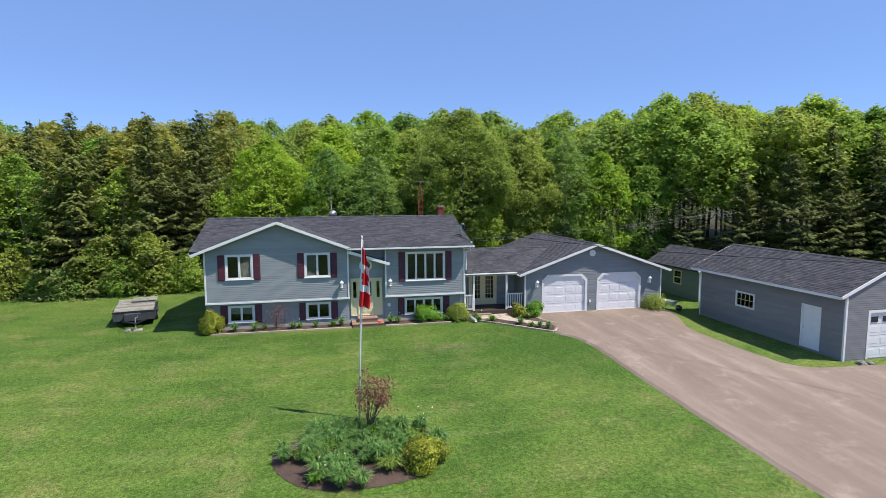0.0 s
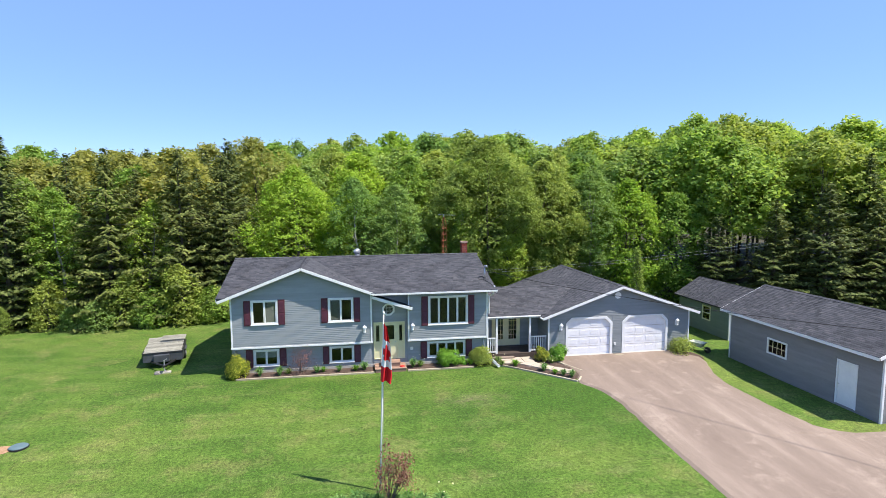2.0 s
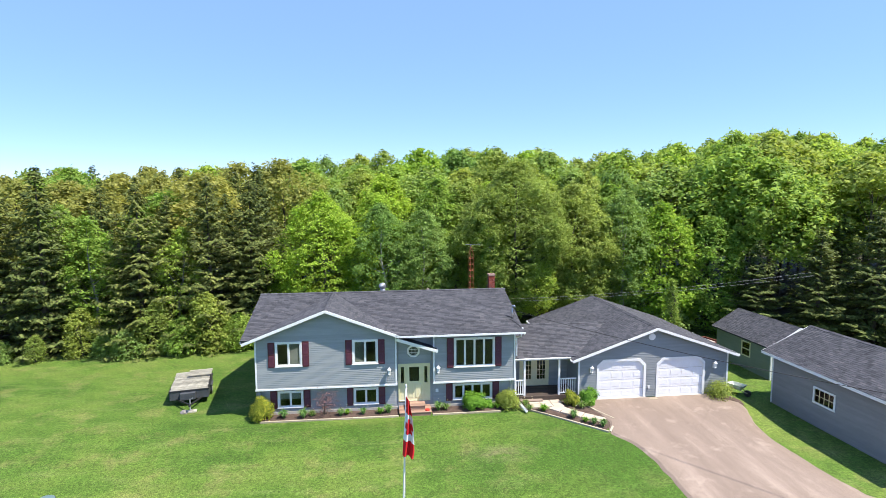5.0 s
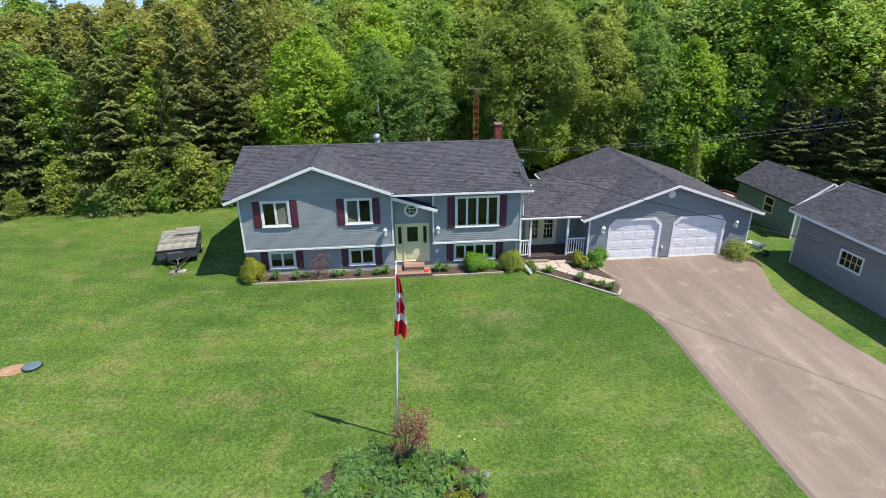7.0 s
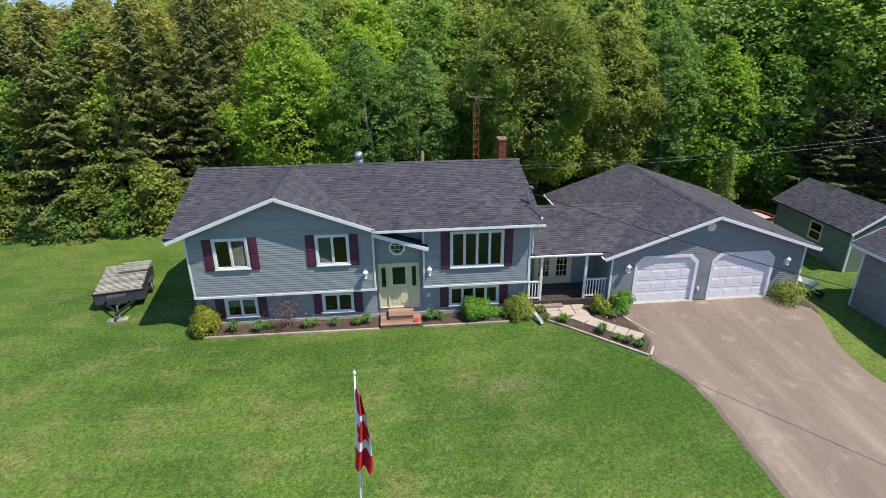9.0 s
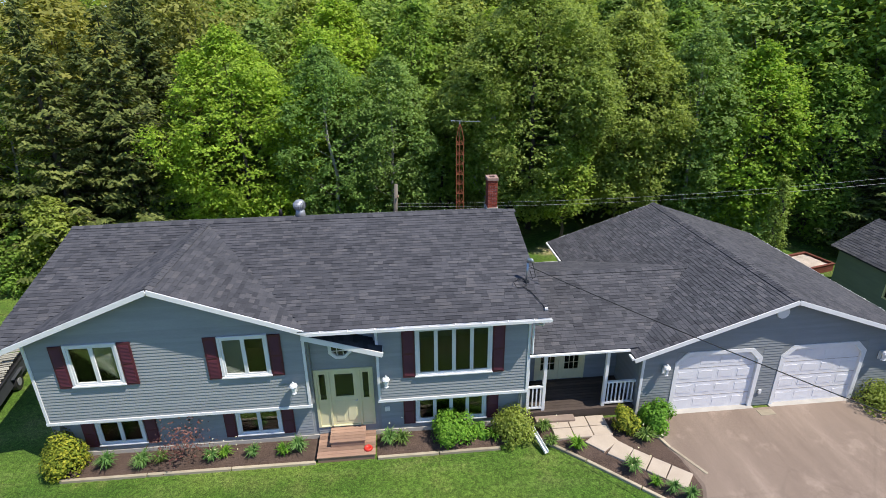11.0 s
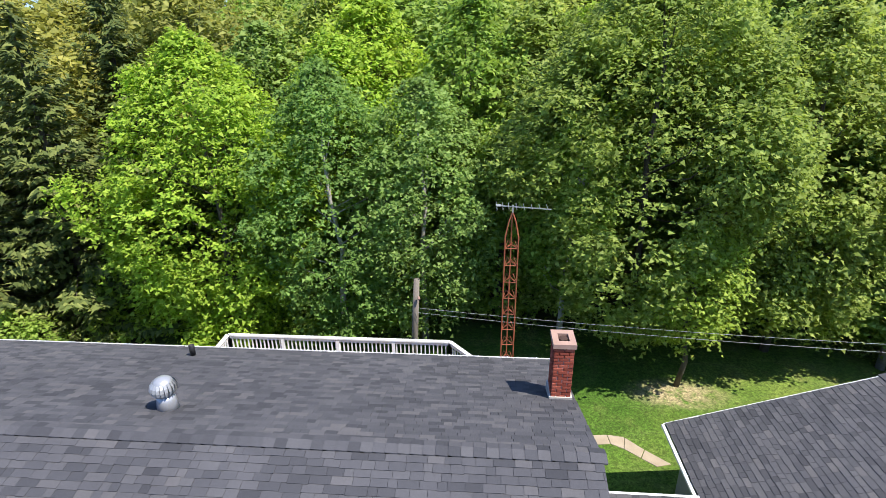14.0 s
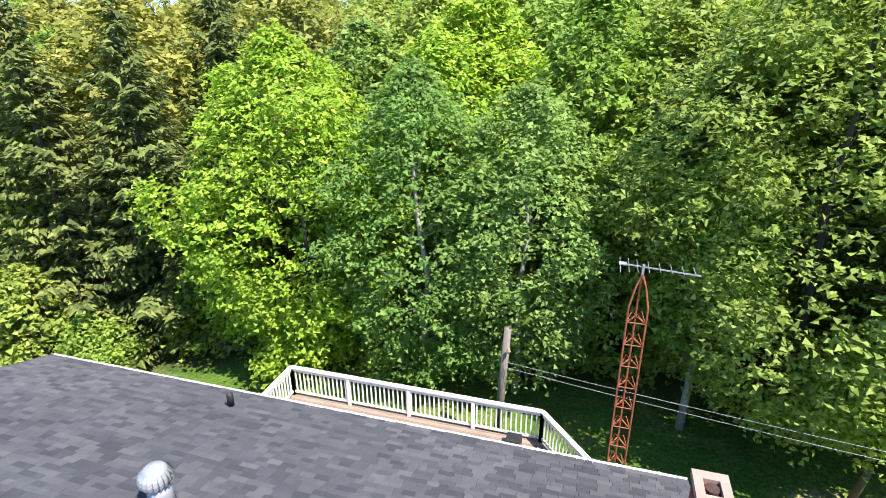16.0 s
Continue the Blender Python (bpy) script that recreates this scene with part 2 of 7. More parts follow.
def lawn_material():
    n = Nodes("mown_lawn", 0.9, 0.0, 0.2)
    xyz = n.coord.outputs["Object"]
    broad = n.noise(0.16, 5, 0.62)
    col = n.ramp(broad, [(0.34, (0.045, 0.097, 0.012)), (0.5, (0.078, 0.139, 0.019)), (0.66, (0.121, 0.17, 0.03))])
    dry = n.noise(0.55, 6, 0.68)
    col = n.mix(n.ramp(dry, [(0.52, 0.0), (0.66, 0.6)]), col, (0.176, 0.178, 0.055))
    far = n.add("ShaderNodeVectorMath", "DISTANCE")
    n.link(xyz, far.inputs[0])
    far.inputs[1].default_value = (-6.0, 62.0, 0.0)
    bend = n.add("ShaderNodeMath", "MULTIPLY_ADD")
    n.link(n.noise(0.12, 2, 0.5), bend.inputs[0])
    bend.inputs[1].default_value = 5.0
    n.link(far.outputs["Value"], bend.inputs[2])
    stripe = n.add("ShaderNodeMath", "MULTIPLY")
    n.link(bend.outputs[0], stripe.inputs[0])
    stripe.inputs[1].default_value = 4.4
    swing = n.add("ShaderNodeMath", "SINE")
    n.link(stripe.outputs[0], swing.inputs[0])
    half = n.add("ShaderNodeMath", "MULTIPLY_ADD")
    n.link(swing.outputs[0], half.inputs[0])
    half.inputs[1].default_value, half.inputs[2].default_value = 0.5, 0.5
    col = n.mix(1.0, col, n.ramp(half.outputs[0], [(0.15, 0.955), (0.85, 1.045)]), "MULTIPLY")
    streak = n.noise(1.0, 6, 0.7, n.mapped((0.35, 1.6, 1.0), "Object", 12.0))
    col = n.mix(n.ramp(streak, [(0.52, 0.0), (0.68, 0.3)]), col, (0.21, 0.225, 0.08))
    for at, size, reach in (((10.6, 24.6, 0.0), (0.11, 0.12, 0.0), 0.85), ((-1.0, 28.2, 0.0), (0.12, 0.6, 0.0), 0.65), ((9.0, 44.0, 0.0), (0.12, 0.16, 0.0), 0.6)):
        lush = n.add("ShaderNodeVectorMath", "DISTANCE")
        n.link(n.mapped(size), lush.inputs[0])
        lush.inputs[1].default_value = tuple(a * b for a, b in zip(at, size))
        rim = n.add("ShaderNodeMath", "MULTIPLY_ADD")
        n.link(n.noise(0.7, 4, 0.6), rim.inputs[0])
        rim.inputs[1].default_value = 0.5
        n.link(lush.outputs["Value"], rim.inputs[2])
        col = n.mix(n.ramp(rim.outputs[0], [(0.4, reach), (1.0, 0.0)]), col, (0.042, 0.098, 0.01))
    worn = n.add("ShaderNodeVectorMath", "DISTANCE")
    n.link(n.mapped((0.42, 1.0, 0.0)), worn.inputs[0])
    worn.inputs[1].default_value = (2.4, 24.9, 0.0)
    oval = n.ramp(worn.outputs["Value"], [(0.1, 0.75), (1.0, 0.0)])
    spot = n.ramp(n.noise(1.4, 6, 0.72), [(0.36, 0.0), (0.62, 1.0)])
    col = n.mix(n.mix(1.0, oval, spot, "MULTIPLY"), col, (0.19, 0.165, 0.085))
    bare = n.add("ShaderNodeVectorMath", "DISTANCE")
    n.link(n.mapped((0.5, 1.0, 0.0)), bare.inputs[0])
    bare.inputs[1].default_value = (6.6, 44.5, 0.0)
    patch = n.ramp(bare.outputs["Value"], [(0.35, 1.0), (1.05, 0.0)])
    col = n.mix(n.mix(1.0, patch, n.ramp(n.noise(2.6, 6, 0.72), [(0.36, 0.0), (0.55, 1.0)]), "MULTIPLY"), col, (0.33, 0.27, 0.15))
    tuft = n.noise(8.0, 5, 0.75)
    col = n.mix(1.0, col, n.ramp(tuft, [(0.39, 0.64), (0.61, 1.29)]), "MULTIPLY")
    fine = n.noise(22.0, 4, 0.75)
    col = n.mix(1.0, col, n.ramp(fine, [(0.37, 0.58), (0.64, 1.48)]), "MULTIPLY")
    col = n.mix(1.0, col, n.ramp(n.noise(48.0, 3, 0.7), [(0.32, 0.6), (0.68, 1.4)]), "MULTIPLY")
    # leaf litter under the wood
    sep = n.add("ShaderNodeSeparateXYZ")
    n.link(xyz, sep.inputs[0])
    wob = n.add("ShaderNodeMath", "MULTIPLY_ADD")
    n.link(n.noise(0.35, 3, 0.6), wob.inputs[0])
    wob.inputs[1].default_value = 5.0
    n.link(sep.outputs[1], wob.inputs[2])
    side = n.add("ShaderNodeMapRange")
    side.inputs["From Min"].default_value = -11.0
    side.inputs["From Max"].default_value = -4.0
    side.inputs["To Min"].default_value = 6.5
    side.inputs["To Max"].default_value = 0.0
    n.link(sep.outputs[0], side.inputs[0])
    tot = n.add("ShaderNodeMath", "ADD")
    n.link(wob.outputs[0], tot.inputs[0])
    n.link(side.outputs[0], tot.inputs[1])
    edge = n.add("ShaderNodeMapRange")
    edge.inputs["From Min"].default_value = 51.0
    edge.inputs["From Max"].default_value = 54.0
    n.link(tot.outputs[0], edge.inputs[0])
    litter = n.ramp(n.noise(3.0, 5, 0.7), [(0.3, (0.03, 0.032, 0.014)), (0.7, (0.085, 0.07, 0.035))])
    col = n.mix(edge.outputs[0], col, litter)
    n.colour(col)
    n.bump(fine, 0.3, 0.02)
    return n.mat


LAWN = lawn_material()


def drive_material():
    n = Nodes("worn_pinkish_asphalt", 0.92, 0.0, 0.25)
    broad = n.noise(0.4, 5, 0.62, n.mapped((2.2, 0.35, 1.0), "Object", 6.0))
    col = n.ramp(broad, [(0.3, (0.192, 0.145, 0.111)), (0.55, (0.242, 0.186, 0.143)), (0.75, (0.32, 0.25, 0.194))])
    grit = n.noise(45.0, 4, 0.7)
    col = n.mix(1.0, col, n.ramp(grit, [(0.3, 0.72), (0.7, 1.25)]), "MULTIPLY")
    sand = n.noise(0.8, 6, 0.7)
    col = n.mix(n.ramp(sand, [(0.55, 0.0), (0.75, 0.7)]), col, (0.4, 0.318, 0.246))
    crack = n.add("ShaderNodeTexVoronoi")
    crack.feature = "DISTANCE_TO_EDGE"
    crack.inputs["Scale"].default_value = 0.14
    bent = n.mix(0.05, n.coord.outputs["Object"], n.noise(0.9, 4, 0.6))
    n.link(bent, crack.inputs["Vector"])
    line = n.ramp(crack.outputs["Distance"], [(0.0, 0.72), (0.006, 1.0)])
    col = n.mix(0.3, col, n.mix(1.0, col, line, "MULTIPLY"))
    n.colour(col)
    n.bump(grit, 0.4, 0.006)
    return n.mat


DRIVE = drive_material()


def soil_material(name, a, b, scale=30.0):
    n = Nodes(name, 0.97, 0.0, 0.2)
    chips = n.noise(scale, 5, 0.75)
    big = n.noise(1.5, 4, 0.6)
    col = n.ramp(chips, [(0.3, a), (0.72, b)])
    n.colour(n.mix(1.0, col, n.ramp(big, [(0.3, 0.8), (0.7, 1.2)]), "MULTIPLY"))
    n.bump(chips, 0.9, 0.03)
    return n.mat


MULCH = soil_material("dark_bark_mulch", (0.045, 0.03, 0.024), (0.15, 0.105, 0.08))
SAND = soil_material("pale_sand", (0.4, 0.34, 0.28), (0.58, 0.5, 0.42), 20.0)
DIRT = soil_material("orange_bare_earth", (0.28, 0.16, 0.085), (0.42, 0.27, 0.16), 12.0)


def flag_material(name, c):
    return painted(name, tuple(v * 0.85 for v in c), c, 0.8, 6.0, 0.1, 120.0)


FLAG_RED = flag_material("red_flag_cloth", (0.62, 0.012, 0.02))
FLAG_WHITE = flag_material("white_flag_cloth", (0.8, 0.8, 0.8))


# ---- mesh helpers ----
class Solid:
    """Collects vertices and faces of one mesh."""

    def __init__(self):
        self.v, self.f = [], []

    def face(self, *pts):
        i = len(self.v)
        self.v += [tuple(p) for p in pts]
        self.f.append(tuple(range(i, i + len(pts))))

    def hexa(self, p):
        """Eight corners: four below, then four above, both turning the same way."""
        i = len(self.v)
        self.v += [tuple(q) for q in p]
        for a in ((3, 2, 1, 0), (4, 5, 6, 7), (0, 1, 5, 4), (1, 2, 6, 5), (2, 3, 7, 6), (3, 0, 4, 7)):
            self.f.append(tuple(i + k for k in a))

    def box(self, x0, x1, y0, y1, z0, z1):
        self.hexa([(x0, y0, z0), (x1, y0, z0), (x1, y1, z0), (x0, y1, z0), (x0, y0, z1), (x1, y0, z1), (x1, y1, z1), (x0, y1, z1)])
        return self

    def bar(self, a, b, w, h, up=(0, 0, 1)):
        """A square-edged bar from a to b, w wide and h high, its middle on the line."""
        a, b = Vector(a), Vector(b)
        d = (b - a).normalized()
        s = d.cross(Vector(up))
        s = s.normalized() if s.length > 1e-4 else Vector((1, 0, 0))
        u = s.cross(d).normalized()
        s, u = s * w / 2, u * h / 2
        self.hexa([a - s - u, a + s - u, b + s - u, b - s - u, a - s + u, a + s + u, b + s + u, b - s + u])
        return self

    def prism(self, poly, y0, y1):
        """An outline in x and z, carried from y0 to y1."""
        i, n = len(self.v), len(poly)
        self.v += [(x, y0, z) for x, z in poly] + [(x, y1, z) for x, z in poly]
        self.f.append(tuple(range(i, i + n)))
        self.f.append(tuple(range(i + 2 * n - 1, i + n - 1, -1)))
        for k in range(n):
            m = (k + 1) % n
            self.f.append((i + k, i + n + k, i + n + m, i + m))
        return self

    def slab(self, poly, z0, z1):
        """An outline in x and y, carried from z0 to z1."""
        i, n = len(self.v), len(poly)
        self.v += [(x, y, z0) for x, y in poly] + [(x, y, z1) for x, y in poly]
        self.f.append(tuple(range(i + n - 1, i - 1, -1)))
        self.f.append(tuple(range(i + n, i + 2 * n)))
        for k in range(n):
            m = (k + 1) % n
            self.f.append((i + k, i + m, i + n + m, i + n + k))
        return self

    def tube(self, pts, radii, n=8):
        """A round tube through points, with a radius at each."""
        pts = [Vector(p) for p in pts]
        i = len(self.v)
        for k, p in enumerate(pts):
            d = (pts[min(k + 1, len(pts) - 1)] - pts[max(k - 1, 0)]).normalized()
            s = d.cross(Vector((0.02, 1, 0.03)))
            s = s.normalized() if s.length > 1e-3 else Vector((1, 0, 0))
            u = s.cross(d)
            for j in range(n):
                a = 2 * math.pi * j / n
                self.v.append(tuple(p + (s * math.cos(a) + u * math.sin(a)) * radii[k]))
        for k in range(len(pts) - 1):
            for j in range(n):
                m = (j + 1) % n
                self.f.append((i + k * n + j, i + k * n + m, i + (k + 1) * n + m, i + (k + 1) * n + j))
        self.f.append(tuple(i + j for j in reversed(range(n))))
        self.f.append(tuple(i + (len(pts) - 1) * n + j for j in range(n)))
        return self

    def turned(self, x, y, profile, n=16):
        """Rings of (radius, height) round an upright line at x, y."""
        i = len(self.v)
        for r, z in profile:
            self.v += [(x + r * math.cos(2 * math.pi * j / n), y + r * math.sin(2 * math.pi * j / n), z) for j in range(n)]
        for k in range(len(profile) - 1):
            for j in range(n):
                m = (j + 1) % n
                self.f.append((i + k * n + j, i + k * n + m, i + (k + 1) * n + m, i + (k + 1) * n + j))
        self.f.append(tuple(i + j for j in reversed(range(n))))
        self.f.append(tuple(i + (len(profile) - 1) * n + j for j in range(n)))
        return self

    def mesh(self, name, bevel=0.0, smooth=False):
        me = bpy.data.meshes.new(name)
        me.from_pydata(self.v, [], self.f)
        if bevel:
            bm = bmesh.new()
            bm.from_mesh(me)
            bmesh.ops.remove_doubles(bm, verts=bm.verts, dist=0.0005)
            bmesh.ops.bevel(bm, geom=[e for e in bm.edges if len(e.link_faces) == 2 and e.calc_face_angle(0) > 0.6], offset=bevel, segments=1, affect="EDGES")
            bm.to_mesh(me)
            bm.free()
        me.validate()
        if smooth:
            me.polygons.foreach_set("use_smooth", [True] * len(me.polygons))
        me.update()
        return me


def part(name, solid, material, parent=None, label="", bevel=0.0, smooth=False):
    me = solid if isinstance(solid, bpy.types.Mesh) else solid.mesh(name, bevel, smooth)
    if not me.materials:
        me.materials.append(material)
    ob = new(name, me)
    ob.parent = parent
    return tagged(ob, label) if label else ob


def thing(name, label, category, at=(0, 0, 0), group="", kind=""):
    ob = new(name)
    ob.empty_display_size = 0.2
    ob.location = at
    return tagged(ob, label, category, group, kind)


def structure(name, solid, material, label, category, bevel=0.0):
    return tagged(part(name, solid, material, None, "", bevel), label, category, "", "structure")


def smoothstep(a, b, v):
    v = min(1.0, max(0.0, (v - a) / (b - a)))
    return v * v * (3 - 2 * v)


def ground_z(x, y):
    """Height of the land: level at the house, falling to the front and to the sheds."""
    front = 0.62 * smoothstep(30.0, 9.0, y) if y < 30 else 0.0
    near = smoothstep(29.5, 25.5, y) if y < 29.5 else 0.0
    side = 0.55 * smoothstep(19.2 - 1.6 * near, 23.2 - 2.0 * near, x)
    rise = 0.012 * max(0.0, y - 52.0)
    return -((front ** 3 + side ** 3) ** (1 / 3)) + rise + 0.05 * noise.noise(Vector((x * 0.07, y * 0.07, 0.3)))


# ---- ground ----
def ground():
    xs = [-1800, -600, -250, -120] + [-70 + 1.25 * k for k in range(113)] + [110, 160, 280, 600, 1800]
    ys = [-1800, -500, -150, -60] + [-25 + 1.25 * k for k in range(101)] + [130, 180, 280, 600, 1800]
    s = Solid()
    s.v = [(x, y, ground_z(x, min(y, 140.0))) for y in ys for x in xs]
    w = len(xs)
    s.f = [(j * w + i, j * w + i + 1, (j + 1) * w + i + 1, (j + 1) * w + i) for j in range(len(ys) - 1) for i in range(w - 1)]
    ob = part("ground", s, LAWN, None, "", 0.0, True)
    return tagged(ob, "mown green lawn with paler dry patches and woodland floor behind", "lawn", "", "structure")


ground()


def sheet(name, rows, material, label, category, lift=0.012, cols=24, ragged=0.0):
    """A sheet on the land between a left and a right edge: rows of y, x left, x right."""
    s = Solid()
    for y, xl, xr in rows:
        e0 = ragged * noise.noise(Vector((y * 1.7, 3.1, 0)))
        e1 = ragged * noise.noise(Vector((y * 1.7, 9.7, 0)))
        xs = [xl + e0 - 0.2] + [(xl + e0) + (xr + e1 - xl - e0) * i / cols for i in range(cols + 1)] + [xr + e1 + 0.2]
        for i, x in enumerate(xs):
            s.v.append((x, y, ground_z(x, y) + (lift if 0 < i < cols + 2 else -0.02)))
    for j in range(len(rows) - 1):
        for i in range(cols + 2):
            a = j * (cols + 3) + i
            s.f.append((a, a + 1, a + cols + 4, a + cols + 3))
    return structure(name, s, material, label, category)


def along(v, table):
    for (a, p), (b, q) in zip(table, table[1:]):
        if a <= v <= b:
            return p + (q - p) * (v - a) / (b - a)
    return table[0][1] if v < table[0][0] else table[-1][1]


DRIVE_LEFT = [(-30, 10.9), (5, 12.35), (10.4, 12.62), (16.5, 12.58), (20, 12.6), (23.5, 12.68), (25, 12.45), (26.2, 11.75), (27.3, 12.2), (28.3, 12.1), (29.2, 11.8), (30.5, 11.7)]
DRIVE_RIGHT = [(-30, 46), (14.0, 46), (18.5, 29.5), (19.2, 24.6), (19.45, 21.2), (20.1, 19.9), (21.8, 19.5), (25, 19.4), (27, 19.85), (28.5, 20.45), (30.5, 21.0)]
rows = []
y = -30.0
while y <= 30.46:
    rows.append((y, along(y, DRIVE_LEFT), along(y, DRIVE_RIGHT)))
    y += 0.24
sheet("road", rows, DRIVE, "worn pinkish-grey driveway with dusty tracks and cracks", "driveway", 0.065, 60, 0.07)


# ---- roofs and walls ----
def roof_plane(parent_roof, corner_a, corner_b, top_a, top_b, inside, seed, course=0.143, tab=0.27, near=None):
    """Shingle tabs on one slope: eave from corner_a to corner_b, up to the line top_a - top_b; inside(u point) trims it."""
    rnd = random.Random(seed)
    a, b, ta = Vector(corner_a), Vector(corner_b), Vector(top_a)
    ex = (b - a).normalized()
    up = (ta - a) - ex * (ta - a).dot(ex)
    length = up.length
    up.normalize()
    nor = ex.cross(up).normalized()
    if nor.z < 0:
        nor = -nor
    s = Solid()
    single = []
    rows_n = int(length / course) + 1
    width = (b - a).length
    for r in range(rows_n):
        v0 = r * course
        v1 = min(v0 + course * 1.25, length + 0.02)
        u = -rnd.random() * tab
        while u < width:
            w = tab * rnd.choice((0.55, 0.8, 1.0, 1.0, 1.25))
            u0, u1 = max(0.0, u), min(width, u + w)
            u += w
            if u1 - u0 < 0.03:
                continue
            mid = a + ex * (u0 + u1) / 2 + up * (v0 + course / 2)
            if inside and not inside(mid):
                continue
            lift = 0.014 + 0.009 * rnd.random()
            drop = rnd.choice((0.0, 0.0, 0.012))
            p0 = a + ex * (u0 + 0.003) + up * (v0 - drop)
            p1 = a + ex * (u1 - 0.003) + up * (v0 - drop)
            q1, q0 = a + ex * (u1 - 0.003) + up * v1, a + ex * (u0 + 0.003) + up * v1
            pts = [p0 + nor * 0.001, p1 + nor * 0.001, q1, q0, p0 + nor * lift, p1 + nor * lift, q1 + nor * 0.004, q0 + nor * 0.004]
            if near and near(mid) and len(single) < 300:
                one = Solid()
                one.hexa(pts)
                single.append(one)
            else:
                s.hexa(pts)
    ob = part("shingle_field", s, SHINGLE, parent_roof)
    tagged(ob, "", "", "", "stuff")
    for one in single:
        part("shingle", one, SHINGLE, parent_roof)


def lap_siding(s, y_face, x0, x1, z0, z1, openings=(), pitch=0.102, top=None, depth=0.022):
    """Lapped boards on a wall that faces -y: each board thicker at its foot. top(x) trims under a slope."""
    z = z0
    while z < z1 - 0.01:
        zt = min(z + pitch, z1)
        spans = [(x0, x1)]
        if top:
            span = top(zt)
            if span is None:
                break
            spans = [(max(x0, span[0]), min(x1, span[1]))]
        for ox0, ox1, oz0, oz1 in openings:
            if zt > oz0 + 0.02 and z < oz1 - 0.02:
                cut = []
                for a, b in spans:
                    if ox1 <= a or ox0 >= b:
                        cut.append((a, b))
                    else:
                        if ox0 > a:
                            cut.append((a, ox0))
                        if ox1 < b:
                            cut.append((ox1, b))
                spans = cut
        for a, b in spans:
            if b - a > 0.02:
                s.hexa([(a, y_face - depth, z), (b, y_face - depth, z), (b, y_face, z), (a, y_face, z),
                        (a, y_face - 0.004, zt), (b, y_face - 0.004, zt), (b, y_face, zt), (a, y_face, zt)])
        z += pitch
    return s


def side_siding(s, x_face, facing, y0, y1, z0, z1, openings=(), pitch=0.11, top=None):
    """The same on a wall along y; facing is -1 or 1. Built in the wall's own frame, then turned."""
    flat = lap_siding(Solid(), 0.0, y0, y1, z0, z1, openings, pitch, top)
    i = len(s.v)
    s.v += [(x_face - facing * py, px, pz) for px, py, pz in flat.v]
    s.f += [tuple(i + k for k in (f if facing > 0 else reversed(f))) for f in flat.f]
    return s


def pierced(s, y0, y1, x0, x1, z0, z1, openings):
    """A wall slab with openings through it, one connected shell."""
    xs = sorted({x0, x1, *[o[0] for o in openings], *[o[1] for o in openings]})
    zs = sorted({z0, z1, *[o[2] for o in openings], *[o[3] for o in openings]})
    seen = {}

    def at(i, j, back):
        if (i, j, back) not in seen:
            seen[i, j, back] = len(s.v)
            s.v.append((xs[i], y1 if back else y0, zs[j]))
        return seen[i, j, back]

    def full(i, j):
        if not (0 <= i < len(xs) - 1 and 0 <= j < len(zs) - 1):
            return False
        mx, mz = (xs[i] + xs[i + 1]) / 2, (zs[j] + zs[j + 1]) / 2
        return not any(o[0] < mx < o[1] and o[2] < mz < o[3] for o in openings)

    for i in range(len(xs) - 1):
        for j in range(len(zs) - 1):
            if not full(i, j):
                continue
            c = [(i, j), (i + 1, j), (i + 1, j + 1), (i, j + 1)]
            s.f.append(tuple(at(*p, False) for p in c))
            s.f.append(tuple(at(*p, True) for p in reversed(c)))
            for k, (di, dj) in enumerate(((0, -1), (1, 0), (0, 1), (-1, 0))):
                if not full(i + di, j + dj):
                    p, q = c[k], c[(k + 1) % 4]
                    s.f.append((at(*p, False), at(*p, True), at(*q, True), at(*q, False)))
    return s


